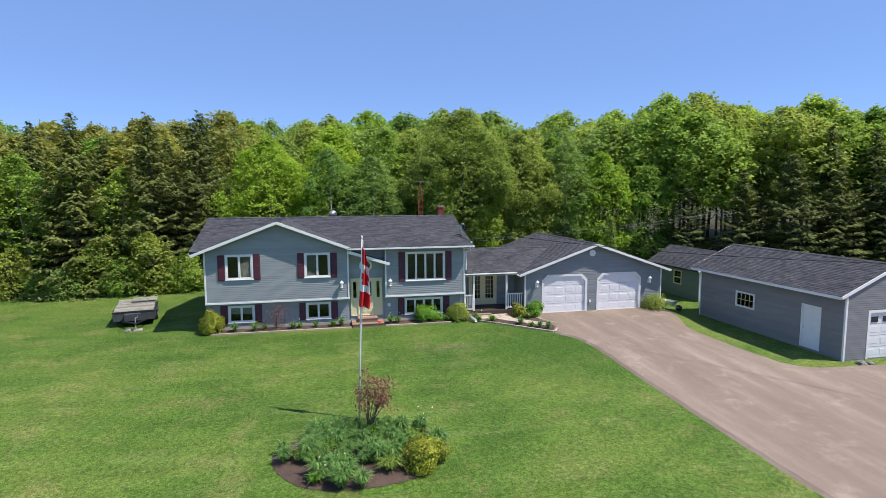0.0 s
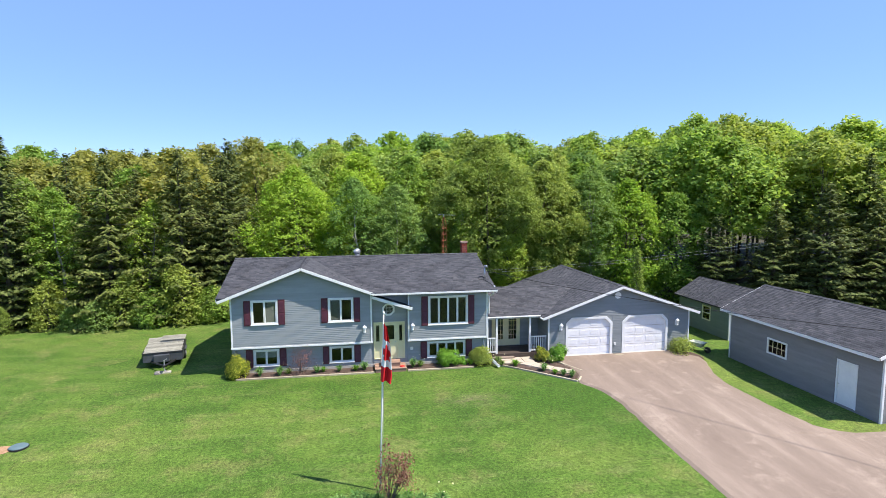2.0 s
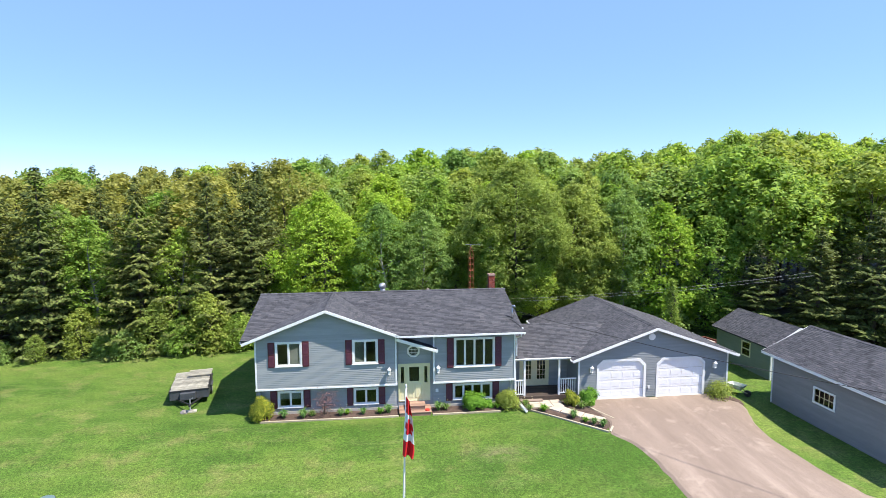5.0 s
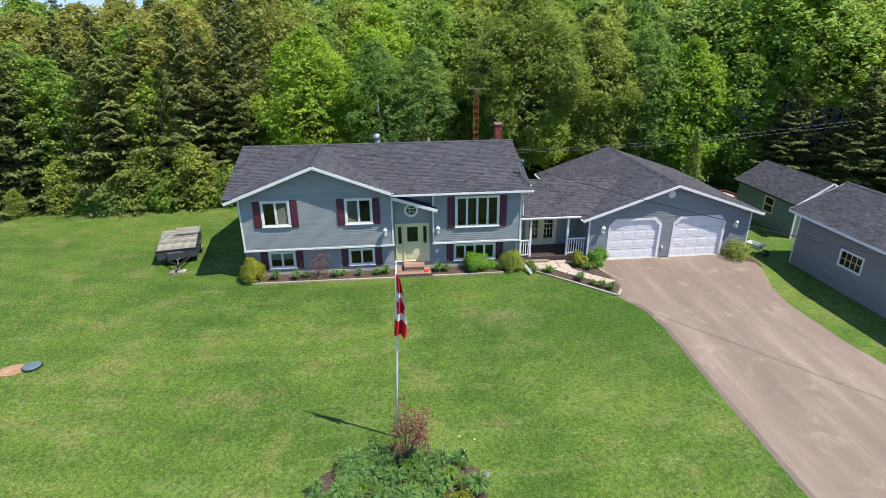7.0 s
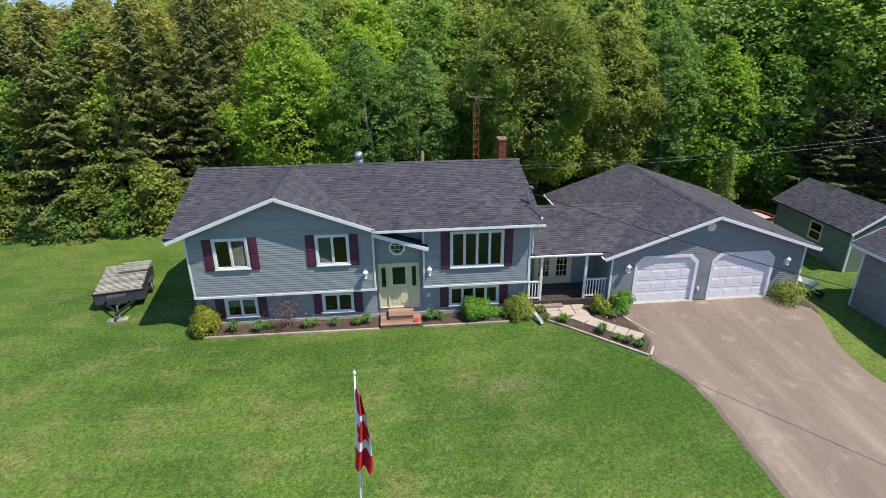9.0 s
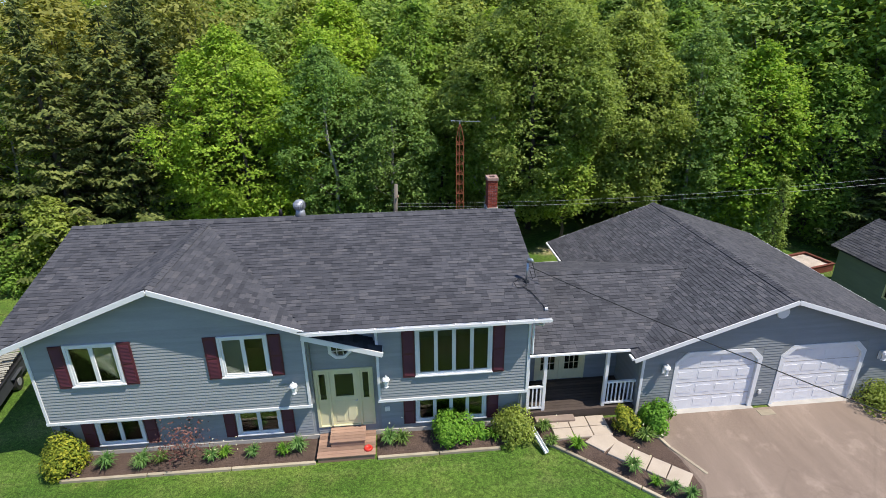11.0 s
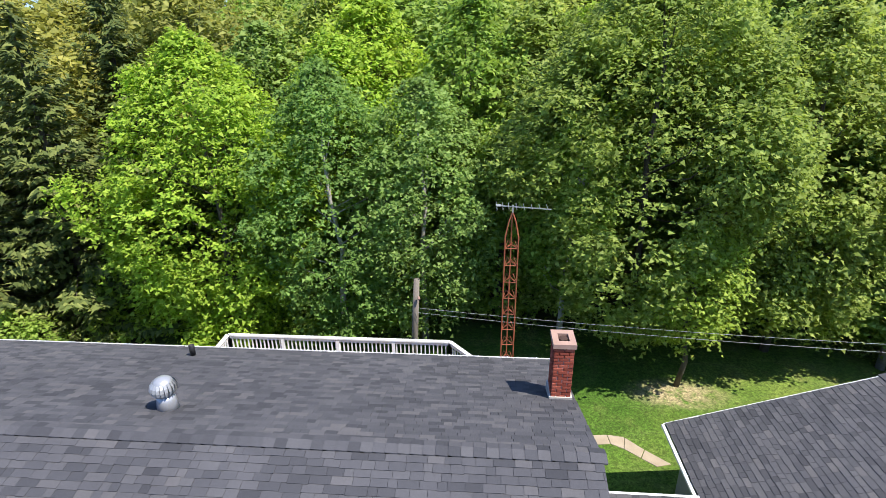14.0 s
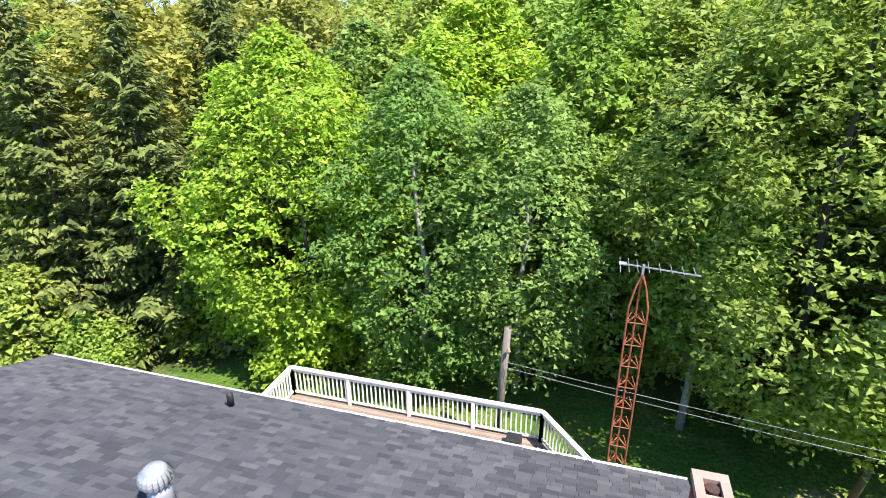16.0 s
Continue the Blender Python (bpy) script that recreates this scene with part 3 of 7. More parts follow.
def window(parent, x0, x1, z0, z1, y, lights=2, rim=0.075, bars=(0, 0), cover=None, sill=True):
    """A window in a wall that faces -y: frame, lights with sash bars, panes and a sill."""
    f = Solid()
    yo, yi = y - 0.045, y + 0.06
    f.box(x0, x1, yo, yi, z1 - rim, z1).box(x0, x1, yo, yi, z0, z0 + rim)
    f.box(x0, x0 + rim, yo, yi, z0 + rim, z1 - rim).box(x1 - rim, x1, yo, yi, z0 + rim, z1 - rim)
    win = part("window", f, WHITE, parent, "white framed casement window with dark panes", 0.008)
    step = (x1 - x0 - 2 * rim) / lights
    for k in range(lights):
        a, b = x0 + rim + k * step, x0 + rim + (k + 1) * step
        sash = Solid()
        r = 0.055
        ya, yb = y - 0.025, y + 0.03
        za, zb = z0 + rim, z1 - rim
        sash.box(a, b, ya, yb, zb - r, zb).box(a, b, ya, yb, za, za + r)
        sash.box(a, a + r, ya, yb, za + r, zb - r).box(b - r, b, ya, yb, za + r, zb - r)
        part("sash", sash, WHITE, win, "", 0.006)
        part("pane", Solid().box(a + r, b - r, y + 0.002, y + 0.008, za + r, zb - r), GLASS, win).visible_shadow = False
        for i in range(bars[0]):
            bx = a + r + (b - a - 2 * r) * (i + 1) / (bars[0] + 1)
            part("glazing_bar", Solid().box(bx - 0.012, bx + 0.012, y - 0.012, y + 0.001, za + r, zb - r), WHITE, win)
        for i in range(bars[1]):
            bz = za + r + (zb - za - 2 * r) * (i + 1) / (bars[1] + 1)
            part("glazing_bar", Solid().box(a + r, b - r, y - 0.014, y + 0.0, bz - 0.012, bz + 0.012), WHITE, win)
        if cover and cover[k % len(cover)] == "blind":
            sl = Solid()
            z = zb - r
            while z > za + r:
                sl.hexa([(a + r, y + 0.02, z - 0.024), (b - r, y + 0.02, z - 0.024), (b - r, y + 0.024, z - 0.024), (a + r, y + 0.024, z - 0.024), (a + r, y + 0.04, z), (b - r, y + 0.04, z), (b - r, y + 0.044, z), (a + r, y + 0.044, z)])
                z -= 0.035
            part("blind", sl, BLIND, win, "drawn pale slatted blind")
        if cover and cover[k % len(cover)] == "half":
            part("roller_shade", Solid().box(a + r, b - r, y + 0.03, y + 0.04, za + (zb - za) * 0.5, zb), CURTAIN, win)
    if sill:
        part("sill", Solid().box(x0 - 0.03, x1 + 0.03, y - 0.075, y - 0.045, z0 - 0.005, z0 + 0.045), WHITE, win, "", 0.008)
    return win


def shutter(parent, x0, x1, z0, z1, y):
    s = Solid()
    s.box(x0, x1, y - 0.035, y, z0, z1)
    body = part("shutter", s, MAROON, parent, "dark maroon louvred shutter", 0.006)
    lv = Solid()
    mid = (z0 + z1) / 2
    for lo, hi in ((z0 + 0.07, mid - 0.03), (mid + 0.03, z1 - 0.07)):
        z = lo
        while z < hi - 0.03:
            lv.hexa([(x0 + 0.05, y - 0.048, z), (x1 - 0.05, y - 0.048, z), (x1 - 0.05, y - 0.034, z), (x0 + 0.05, y - 0.034, z),
                     (x0 + 0.05, y - 0.037, z + 0.038), (x1 - 0.05, y - 0.037, z + 0.038), (x1 - 0.05, y - 0.034, z + 0.038), (x0 + 0.05, y - 0.034, z + 0.038)])
            z += 0.045
    part("louvre", lv, MAROON, body)


def wall_lantern(parent, x, y, z):
    lamp = part("wall_lantern", Solid().box(x - 0.065, x + 0.065, y - 0.022, y, z - 0.2, z + 0.12), WHITE, parent, "white wall lantern with frosted glass", 0.01)
    part("arm", Solid().tube([(x, y - 0.02, z - 0.16), (x, y - 0.1, z - 0.2), (x, y - 0.17, z - 0.14)], [0.016] * 3, 6), WHITE, lamp)
    part("base", Solid().turned(x, y - 0.17, [(0.03, z - 0.17), (0.075, z - 0.13), (0.06, z - 0.1)], 8), WHITE, lamp)
    part("glass", Solid().turned(x, y - 0.17, [(0.06, z - 0.1), (0.095, z + 0.12)], 6), BULB, lamp)
    part("cap", Solid().turned(x, y - 0.17, [(0.125, z + 0.12), (0.1, z + 0.17), (0.04, z + 0.21), (0.02, z + 0.26)], 8), WHITE, lamp)


def plate(s, top, thick):
    """A thin plate under a flat outline of corners."""
    i, n = len(s.v), len(top)
    s.v += [tuple(p) for p in top] + [(p[0], p[1], p[2] - thick) for p in top]
    s.f.append(tuple(range(i, i + n)))
    s.f.append(tuple(range(i + 2 * n - 1, i + n - 1, -1)))
    for k in range(n):
        m = (k + 1) % n
        s.f.append((i + k, i + n + k, i + n + m, i + m))
    return s


def cap_run(parent, a, b, slope_a, slope_b, width=0.17):
    """Ridge caps: short bent shingles lapped along a ridge."""
    a, b = Vector(a), Vector(b)
    d = (b - a)
    count = int(d.length / 0.2)
    s = Solid()
    sa, sb = Vector(slope_a).normalized() * width, Vector(slope_b).normalized() * width
    for k in range(count):
        p, q = a + d * (k / count), a + d * ((k + 1.3) / count)
        l0, l1 = Vector((0, 0, 0.045)), Vector((0, 0, 0.03))
        for side in (sa, sb):
            s.hexa([p, q, q + side, p + side, p + l0, q + l1, q + side + l1, p + side + l0])
    tagged(part("ridge_cap", s, SHINGLE, parent), "", "", "", "stuff")


# ---- the house ----
EAVE_Y, EAVE_Z, RIDGE_Y, RIDGE_Z, BACK_Y = 29.72, 4.36, 34.92, 5.86, 39.9
BACK_Z = 4.27
ROOF_X0, ROOF_X1, APEX_X = -7.0, 8.14, -2.64
PITCH = (RIDGE_Z - EAVE_Z) / (RIDGE_Y - EAVE_Y)
GPITCH = 1.5 / 3.89


def main_z(y):
    return EAVE_Z + PITCH * (y - EAVE_Y) if y < RIDGE_Y else RIDGE_Z - (RIDGE_Z - BACK_Z) / (BACK_Y - RIDGE_Y) * (y - RIDGE_Y)


def gable_z(x):
    return RIDGE_Z - GPITCH * abs(x - APEX_X)


def house():
    h = thing("house", "blue-grey sided split-entry house with charcoal shingle roof and white trim", "house")
    up, lo = 30.15, 30.48
    # roof
    r = Solid()
    vr, vl = APEX_X + (RIDGE_Z - EAVE_Z) / GPITCH, APEX_X - (RIDGE_Z - EAVE_Z) / GPITCH
    plate(r, [(vr, EAVE_Y, EAVE_Z), (ROOF_X1, EAVE_Y, EAVE_Z), (ROOF_X1, RIDGE_Y, RIDGE_Z), (APEX_X, RIDGE_Y, RIDGE_Z)], 0.13)
    plate(r, [(ROOF_X0, EAVE_Y, EAVE_Z), (vl, EAVE_Y, EAVE_Z), (APEX_X, RIDGE_Y, RIDGE_Z), (ROOF_X0, RIDGE_Y, RIDGE_Z)], 0.13)
    plate(r, [(ROOF_X1, BACK_Y, BACK_Z), (ROOF_X0, BACK_Y, BACK_Z), (ROOF_X0, RIDGE_Y, RIDGE_Z), (ROOF_X1, RIDGE_Y, RIDGE_Z)], 0.13)
    plate(r, [(APEX_X, EAVE_Y, RIDGE_Z), (vr, EAVE_Y, EAVE_Z), (APEX_X, RIDGE_Y, RIDGE_Z)], 0.13)
    plate(r, [(vl, EAVE_Y, EAVE_Z), (APEX_X, EAVE_Y, RIDGE_Z), (APEX_X, RIDGE_Y, RIDGE_Z)], 0.13)
    roof = part("roof", r, SHINGLE, h, "charcoal asphalt shingle roof with white soffit")
    roof_plane(roof, (ROOF_X0, EAVE_Y - 0.03, EAVE_Z), (ROOF_X1, EAVE_Y - 0.03, EAVE_Z), (ROOF_X0, RIDGE_Y, RIDGE_Z + 0.005), None,
               lambda p: main_z(p.y) > gable_z(p.x) - 0.01 if p.y < RIDGE_Y else False, 11,
               near=lambda p: 3.4 < p.x < 7.6 and 31.8 < p.y < 34.7)
    roof_plane(roof, (ROOF_X1, BACK_Y + 0.03, BACK_Z), (ROOF_X0, BACK_Y + 0.03, BACK_Z), (ROOF_X1, RIDGE_Y, RIDGE_Z + 0.005), None, None, 12)
    roof_plane(roof, (vr, EAVE_Y, EAVE_Z), (vr, RIDGE_Y, EAVE_Z), (APEX_X, EAVE_Y, RIDGE_Z + 0.005), None,
               lambda p: gable_z(p.x) > main_z(p.y) - 0.02, 13)
    roof_plane(roof, (vl - 0.4, RIDGE_Y, EAVE_Z - 0.4 * GPITCH), (vl - 0.4, EAVE_Y, EAVE_Z - 0.4 * GPITCH), (APEX_X, RIDGE_Y, RIDGE_Z + 0.005), None,
               lambda p: gable_z(p.x) > main_z(p.y) - 0.02, 14)
    cap_run(roof, (ROOF_X0, RIDGE_Y, RIDGE_Z), (ROOF_X1, RIDGE_Y, RIDGE_Z), (0, -1, -PITCH), (0, 1, -PITCH))
    cap_run(roof, (APEX_X, EAVE_Y, RIDGE_Z), (APEX_X, RIDGE_Y, RIDGE_Z), (-1, 0, -GPITCH), (1, 0, -GPITCH))
    # fascia, gutters, rakes
    for name, a, b in (("rake_board", (vl - 0.42, EAVE_Y - 0.02, EAVE_Z - 0.42 * GPITCH - 0.07), (APEX_X, EAVE_Y - 0.02, RIDGE_Z - 0.07)),
                       ("rake_board", (APEX_X, EAVE_Y - 0.02, RIDGE_Z - 0.07), (vr, EAVE_Y - 0.02, EAVE_Z - 0.07)),
                       ("rake_board", (ROOF_X1 + 0.0, EAVE_Y, EAVE_Z - 0.135), (ROOF_X1 + 0.0, RIDGE_Y, RIDGE_Z - 0.135)),
                       ("rake_board", (ROOF_X1 + 0.0, RIDGE_Y, RIDGE_Z - 0.135), (ROOF_X1 + 0.0, BACK_Y, BACK_Z - 0.135)),
                       ("rake_board", (ROOF_X0 - 0.0, EAVE_Y, EAVE_Z - 0.135), (ROOF_X0 - 0.0, RIDGE_Y, RIDGE_Z - 0.135)),
                       ("rake_board", (ROOF_X0 - 0.0, RIDGE_Y, RIDGE_Z - 0.135), (ROOF_X0 - 0.0, BACK_Y, BACK_Z - 0.135))):
        part(name, Solid().bar(a, b, 0.03, 0.145), WHITE, h, "white rake board", 0.004)
    for y0, x0, x1, s in ((EAVE_Y, vr, ROOF_X1 + 0.03, -1), (BACK_Y, ROOF_X0, ROOF_X1, 1)):
        g = Solid()
        ya, yb = (y0 - 0.13, y0 - 0.02) if s < 0 else (y0 + 0.02, y0 + 0.13)
        zt = (EAVE_Z if s < 0 else BACK_Z) - 0.015
        g.box(x0, x1, ya, yb, zt - 0.085, zt - 0.07)
        g.box(x0, x1, ya, ya + 0.012, zt - 0.07, zt).box(x0, x1, yb - 0.012, yb, zt - 0.07, zt)
        gut = part("gutter", g, WHITE, h, "white metal eaves gutter")
        x = x0 + 0.4
        while x < x1:
            part("gutter_strap", Solid().box(x - 0.012, x + 0.012, ya - 0.004, yb + 0.004, zt, zt + 0.012), WHITE, gut)
            x += 0.75
    # walls
    upper = [(-5.34, -3.94, 2.76, 4.13), (-1.28, 0.09, 2.74, 4.12)]
    right = [(4.26, 6.55, 2.35, 4.03)]
    lower = [(-5.34, -3.98, 0.36, 1.32), (-1.27, 0.08, 0.35, 1.31), (4.24, 6.47, 0.36, 1.32)]
    entry = [(1.18, 2.96, 0.43, 2.57), (1.76, 2.32, 3.0, 3.56)]
    w = Solid()
    pierced(w, up, up + 0.16, -6.4, 1.1, 1.5, 4.22, upper)
    part("wall", w, SIDING, h, "blue-grey lapped vinyl siding wall")
    part("gable", Solid().prism([(-6.4, 4.22), (1.1, 4.22), (APEX_X, gable_z(APEX_X) - 0.14)], up, up + 0.16), SIDING, h)
    w = pierced(Solid(), up, up + 0.16, 3.1, 7.72, 1.5, 4.3, right)
    part("wall", w, SIDING, h)
    w = pierced(Solid(), lo, lo + 0.16, -6.38, 1.1, 0.16, 1.5, lower[:2])
    part("wall", w, SIDING, h)
    part("wall", pierced(Solid(), lo, lo + 0.16, 1.1, 3.1, 0.16, 4.3, entry), SIDING, h)
    part("wall", pierced(Solid(), lo, lo + 0.16, 3.1, 7.62, 0.16, 1.5, lower[2:]), SIDING, h)
    for x0, x1 in ((-6.4, -6.24), (7.56, 7.72)):
        part("wall", Solid().box(x0, x1, up + 0.16, 39.4, 0.16, 4.2), SIDING, h)
        w = Solid()
        i = 0
        w.v += [(x, y, z) for x in (x0, x1) for y, z in ((30.2, 4.2), (39.5, 4.2), (RIDGE_Y, RIDGE_Z - 0.16))]
        w.f += [(i, i + 1, i + 2), (i + 5, i + 4, i + 3), (i, i + 3, i + 4, i + 1), (i + 1, i + 4, i + 5, i + 2), (i + 2, i + 5, i + 3, i)]
        part("gable", w, SIDING, h)
    part("wall", Solid().box(-6.4, 7.72, 39.4, 39.56, 0.16, 4.2), SIDING, h)
    part("cheek_wall", Solid().box(1.1, 1.16, up + 0.16, lo, 1.5, 4.3), SIDING, h)
    part("cheek_wall", Solid().box(3.04, 3.1, up + 0.16, lo, 1.5, 4.3), SIDING, h)
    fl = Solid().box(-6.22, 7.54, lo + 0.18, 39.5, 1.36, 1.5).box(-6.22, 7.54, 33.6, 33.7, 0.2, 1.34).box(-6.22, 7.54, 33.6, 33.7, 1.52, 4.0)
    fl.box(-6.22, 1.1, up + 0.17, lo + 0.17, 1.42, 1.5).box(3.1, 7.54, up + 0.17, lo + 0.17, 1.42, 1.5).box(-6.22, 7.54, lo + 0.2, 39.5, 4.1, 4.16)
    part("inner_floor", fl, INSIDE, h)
    # siding boards
    b = Solid()

    def under_gable(z):
        dx = (RIDGE_Z - 0.15 - z) / GPITCH
        return (APEX_X - dx, APEX_X + dx) if dx > 0.05 else None

    lap_siding(b, up, -6.32, 1.02, 1.58, 5.75, upper, 0.102, under_gable)
    lap_siding(b, up, 3.18, 7.63, 1.58, 4.25, right, 0.102)
    lap_siding(b, lo, -6.3, 1.02, 0.18, 1.48, lower[:2], 0.102)
    lap_siding(b, lo, 1.17, 3.04, 0.18, 4.28, entry, 0.102)
    lap_siding(b, lo, 3.14, 7.54, 0.18, 1.48, lower[2:], 0.102)
    side_siding(b, -6.4, -1, 30.25, 39.5, 0.2, 4.2, (), 0.102)
    side_siding(b, 7.72, 1, 30.25, 39.5, 0.2, 4.2, (), 0.102)
    tagged(part("siding", b, SIDING, h), "", "", "", "stuff")
    # corner boards, skirt boards and soffits of the overhanging storey
    for x in (-6.4, 1.02, 3.1, 7.64):
        part("corner_board", Solid().box(x, x + 0.08, up - 0.042, up, 1.5, 4.26), WHITE, h, "", 0.004)
    part("corner_board", Solid().box(-6.4, -6.3, lo - 0.042, lo, 0.16, 1.44), WHITE, h)
    part("corner_board", Solid().box(7.54, 7.64, lo - 0.042, lo, 0.16, 1.44), WHITE, h)
    for x0, x1 in ((-6.42, 1.12), (3.08, 7.74)):
        part("skirt_board", Solid().box(x0, x1, up - 0.048, up + 0.01, 1.48, 1.575), WHITE, h, "", 0.004)
        part("overhang_soffit", Solid().box(x0 + 0.02, x1 - 0.02, up + 0.012, lo, 1.46, 1.498), SOFFIT, h)
    part("foundation", Solid().box(-6.42, 7.66, lo - 0.05, lo + 0.14, -0.4, 0.158).box(-6.42, -6.3, lo + 0.15, 39.7, -0.4, 0.158).box(7.56, 7.7, lo + 0.15, 39.7, -0.4, 0.158), CONCRETE, h, "pale concrete foundation strip")
    # windows and shutters
    window(h, *upper[0], up - 0.02, 2, cover=("", "blind"))
    window(h, *upper[1], up - 0.02, 2, cover=("blind", ""))
    window(h, *right[0], up - 0.02, 4)
    window(h, *lower[0], lo - 0.01, 2, cover=("half", "half"))
    window(h, *lower[1], lo - 0.01, 2)
    window(h, *lower[2], lo - 0.01, 4)
    for x0, x1, z0, z1, y in ((-5.71, -5.36, 2.74, 4.11, up), (-3.92, -3.57, 2.74, 4.13, up), (-1.65, -1.3, 2.73, 4.12, up), (0.11, 0.46, 2.72, 4.1, up),
                              (3.87, 4.24, 2.34, 4.02, up), (6.57, 6.93, 2.34, 4.02, up),
                              (-5.73, -5.37, 0.34, 1.34, lo), (-3.95, -3.6, 0.34, 1.34, lo), (-1.63, -1.3, 0.33, 1.32, lo), (0.1, 0.46, 0.33, 1.32, lo),
                              (3.85, 4.21, 0.34, 1.34, lo), (6.5, 6.87, 0.34, 1.34, lo)):
        shutter(h, x0, x1, z0, z1, y - 0.026)
    # entry: door with sidelights, octagon window, little sloping canopy
    f = Solid()
    y0, y1 = lo - 0.05, lo + 0.08
    f.box(1.18, 2.96, y0, y1, 2.48, 2.57).box(1.18, 1.26, y0, y1, 0.43, 2.48).box(2.88, 2.96, y0, y1, 0.43, 2.48)
    f.box(1.58, 1.65, y0, y1, 0.43, 2.48).box(2.5, 2.57, y0, y1, 0.43, 2.48).box(1.26, 2.88, y0, y1, 0.43, 0.47)
    door = part("door", f, CREAM, h, "cream yellow front door with two glazed sidelights", 0.008)
    leaf = Solid()
    pierced(leaf, lo - 0.01, lo + 0.035, 1.65, 2.5, 0.47, 2.48, [(1.8, 2.35, 1.55, 2.36)])
    leaf.box(1.76, 2.02, lo - 0.024, lo - 0.008, 0.62, 1.4).box(2.13, 2.39, lo - 0.024, lo - 0.008, 0.62, 1.4)
    part("door_leaf", leaf, CREAM, door, "", 0.006)
    part("pane", Solid().box(1.8, 2.35, lo + 0.002, lo + 0.012, 1.55, 2.36), GLASS, door)
    part("door_handle", Solid().tube([(2.44, lo - 0.01, 1.4), (2.44, lo - 0.06, 1.4), (2.38, lo - 0.07, 1.4)], [0.018] * 3, 8), CHROME, door, "dark metal door handle")
    for x0, x1 in ((1.26, 1.58), (2.57, 2.88)):
        sl = pierced(Solid(), lo - 0.005, lo + 0.03, x0, x1, 0.47, 2.48, [(x0 + 0.07, x1 - 0.07, 1.45, 2.38)])
        part("sidelight", sl, CREAM, door, "", 0.005)
        part("pane", Solid().box(x0 + 0.07, x1 - 0.07, lo + 0.004, lo + 0.012, 1.45, 2.38), GLASS, door)
    oct_frame = Solid()
    cx, cz = 2.04, 3.28
    ring = [(math.cos(radians(22.5 + 45 * k)), math.sin(radians(22.5 + 45 * k))) for k in range(8)]
    for k in range(8):
        (c0, s0), (c1, s1) = ring[k], ring[(k + 1) % 8]
        oct_frame.hexa([(cx + c * r, yy, cz + s * r) for yy in (lo - 0.06, lo + 0.05) for c, s, r in ((c0, s0, 0.27), (c0, s0, 0.37), (c1, s1, 0.37), (c1, s1, 0.27))])
    octo = part("window", oct_frame, WHITE, h, "small white octagonal window over the door", 0.005)
    part("pane", Solid().prism([(cx + c * 0.275, cz + s * 0.275) for c, s in ring], lo + 0.002, lo + 0.008), GLASS, octo)
    for k in (-1, 1):
        part("glazing_bar", Solid().box(cx + k * 0.09 - 0.012, cx + k * 0.09 + 0.012, lo - 0.012, lo, cz - 0.26, cz + 0.26), WHITE, octo)
        part("glazing_bar", Solid().box(cx - 0.26, cx + 0.26, lo - 0.016, lo - 0.004, cz + k * 0.09 - 0.012, cz + k * 0.09 + 0.012), WHITE, octo)
    c = Solid()
    ca, cb = (1.12, 4.2), (3.3, 3.48)
    plate(c, [(ca[0], EAVE_Y + 0.06, ca[1]), (cb[0], EAVE_Y + 0.06, cb[1]), (cb[0], lo, cb[1]), (ca[0], lo, ca[1])], 0.1)
    canopy = part("canopy", c, SOFFIT, h, "small sloping canopy over the front door")
    roof_plane(canopy, (cb[0], EAVE_Y + 0.06, cb[1]), (cb[0], lo - 0.02, cb[1]), (ca[0], EAVE_Y + 0.06, ca[1]), None, None, 15)
    part("canopy_fascia", Solid().bar((ca[0] - 0.02, EAVE_Y + 0.045, ca[1] - 0.07), (cb[0] + 0.02, EAVE_Y + 0.045, cb[1] - 0.07), 0.03, 0.16), WHITE, canopy, "", 0.004)
    part("canopy_fascia", Solid().box(cb[0], cb[0] + 0.025, EAVE_Y + 0.06, up - 0.03, cb[1] - 0.13, cb[1] + 0.01), WHITE, canopy)
    for x, y in ((0.68, up), (3.36, up)):
        wall_lantern(h, x, y - 0.028, 2.3)
    part("wall_vent", Solid().box(3.26, 3.42, lo - 0.05, lo - 0.015, 0.88, 1.06), WHITE, h, "small white dryer vent cover", 0.01)
    # downpipe at the corner by the porch
    part("downpipe", Solid().tube([(7.95, 29.66, 4.26), (7.95, 29.75, 4.1), (7.78, 30.08, 3.95), (7.78, 30.08, 2.9)], [0.035] * 4, 8), WHITE, h, "white downpipe")
    # roof furniture
    vent = part("turbine_vent", Solid().turned(0.4, 35.95, [(0.2, 5.5), (0.17, 5.75), (0.15, 5.86)], 20), GALV, h, "galvanised turbine roof vent with ball head", 0.0, True)
    head = Solid()
    for k in range(20):
        a0, a1 = 2 * math.pi * k / 20, 2 * math.pi * (k + 0.75) / 20
        for j in range(6):
            t0, t1 = math.pi * (0.16 + 0.68 * j / 6), math.pi * (0.16 + 0.68 * (j + 1) / 6)
            q = [(0.4 + 0.245 * math.sin(t) * math.cos(a) * g, 35.95 + 0.245 * math.sin(t) * math.sin(a) * g, 6.02 - 0.2 * math.cos(t)) for t, a, g in ((t0, a0, 1), (t0, a1, 0.9), (t1, a1, 0.9), (t1, a0, 1))]
            head.face(*q)
    part("vane_ring", head, GALV, vent)
    part("vent_cap", Solid().turned(0.4, 35.95, [(0.02, 5.84), (0.13, 5.87), (0.19, 5.95), (0.2, 6.08), (0.17, 6.16), (0.13, 6.2), (0.05, 6.225), (0.01, 6.23)], 20), GALV, vent, "", 0.0, True)
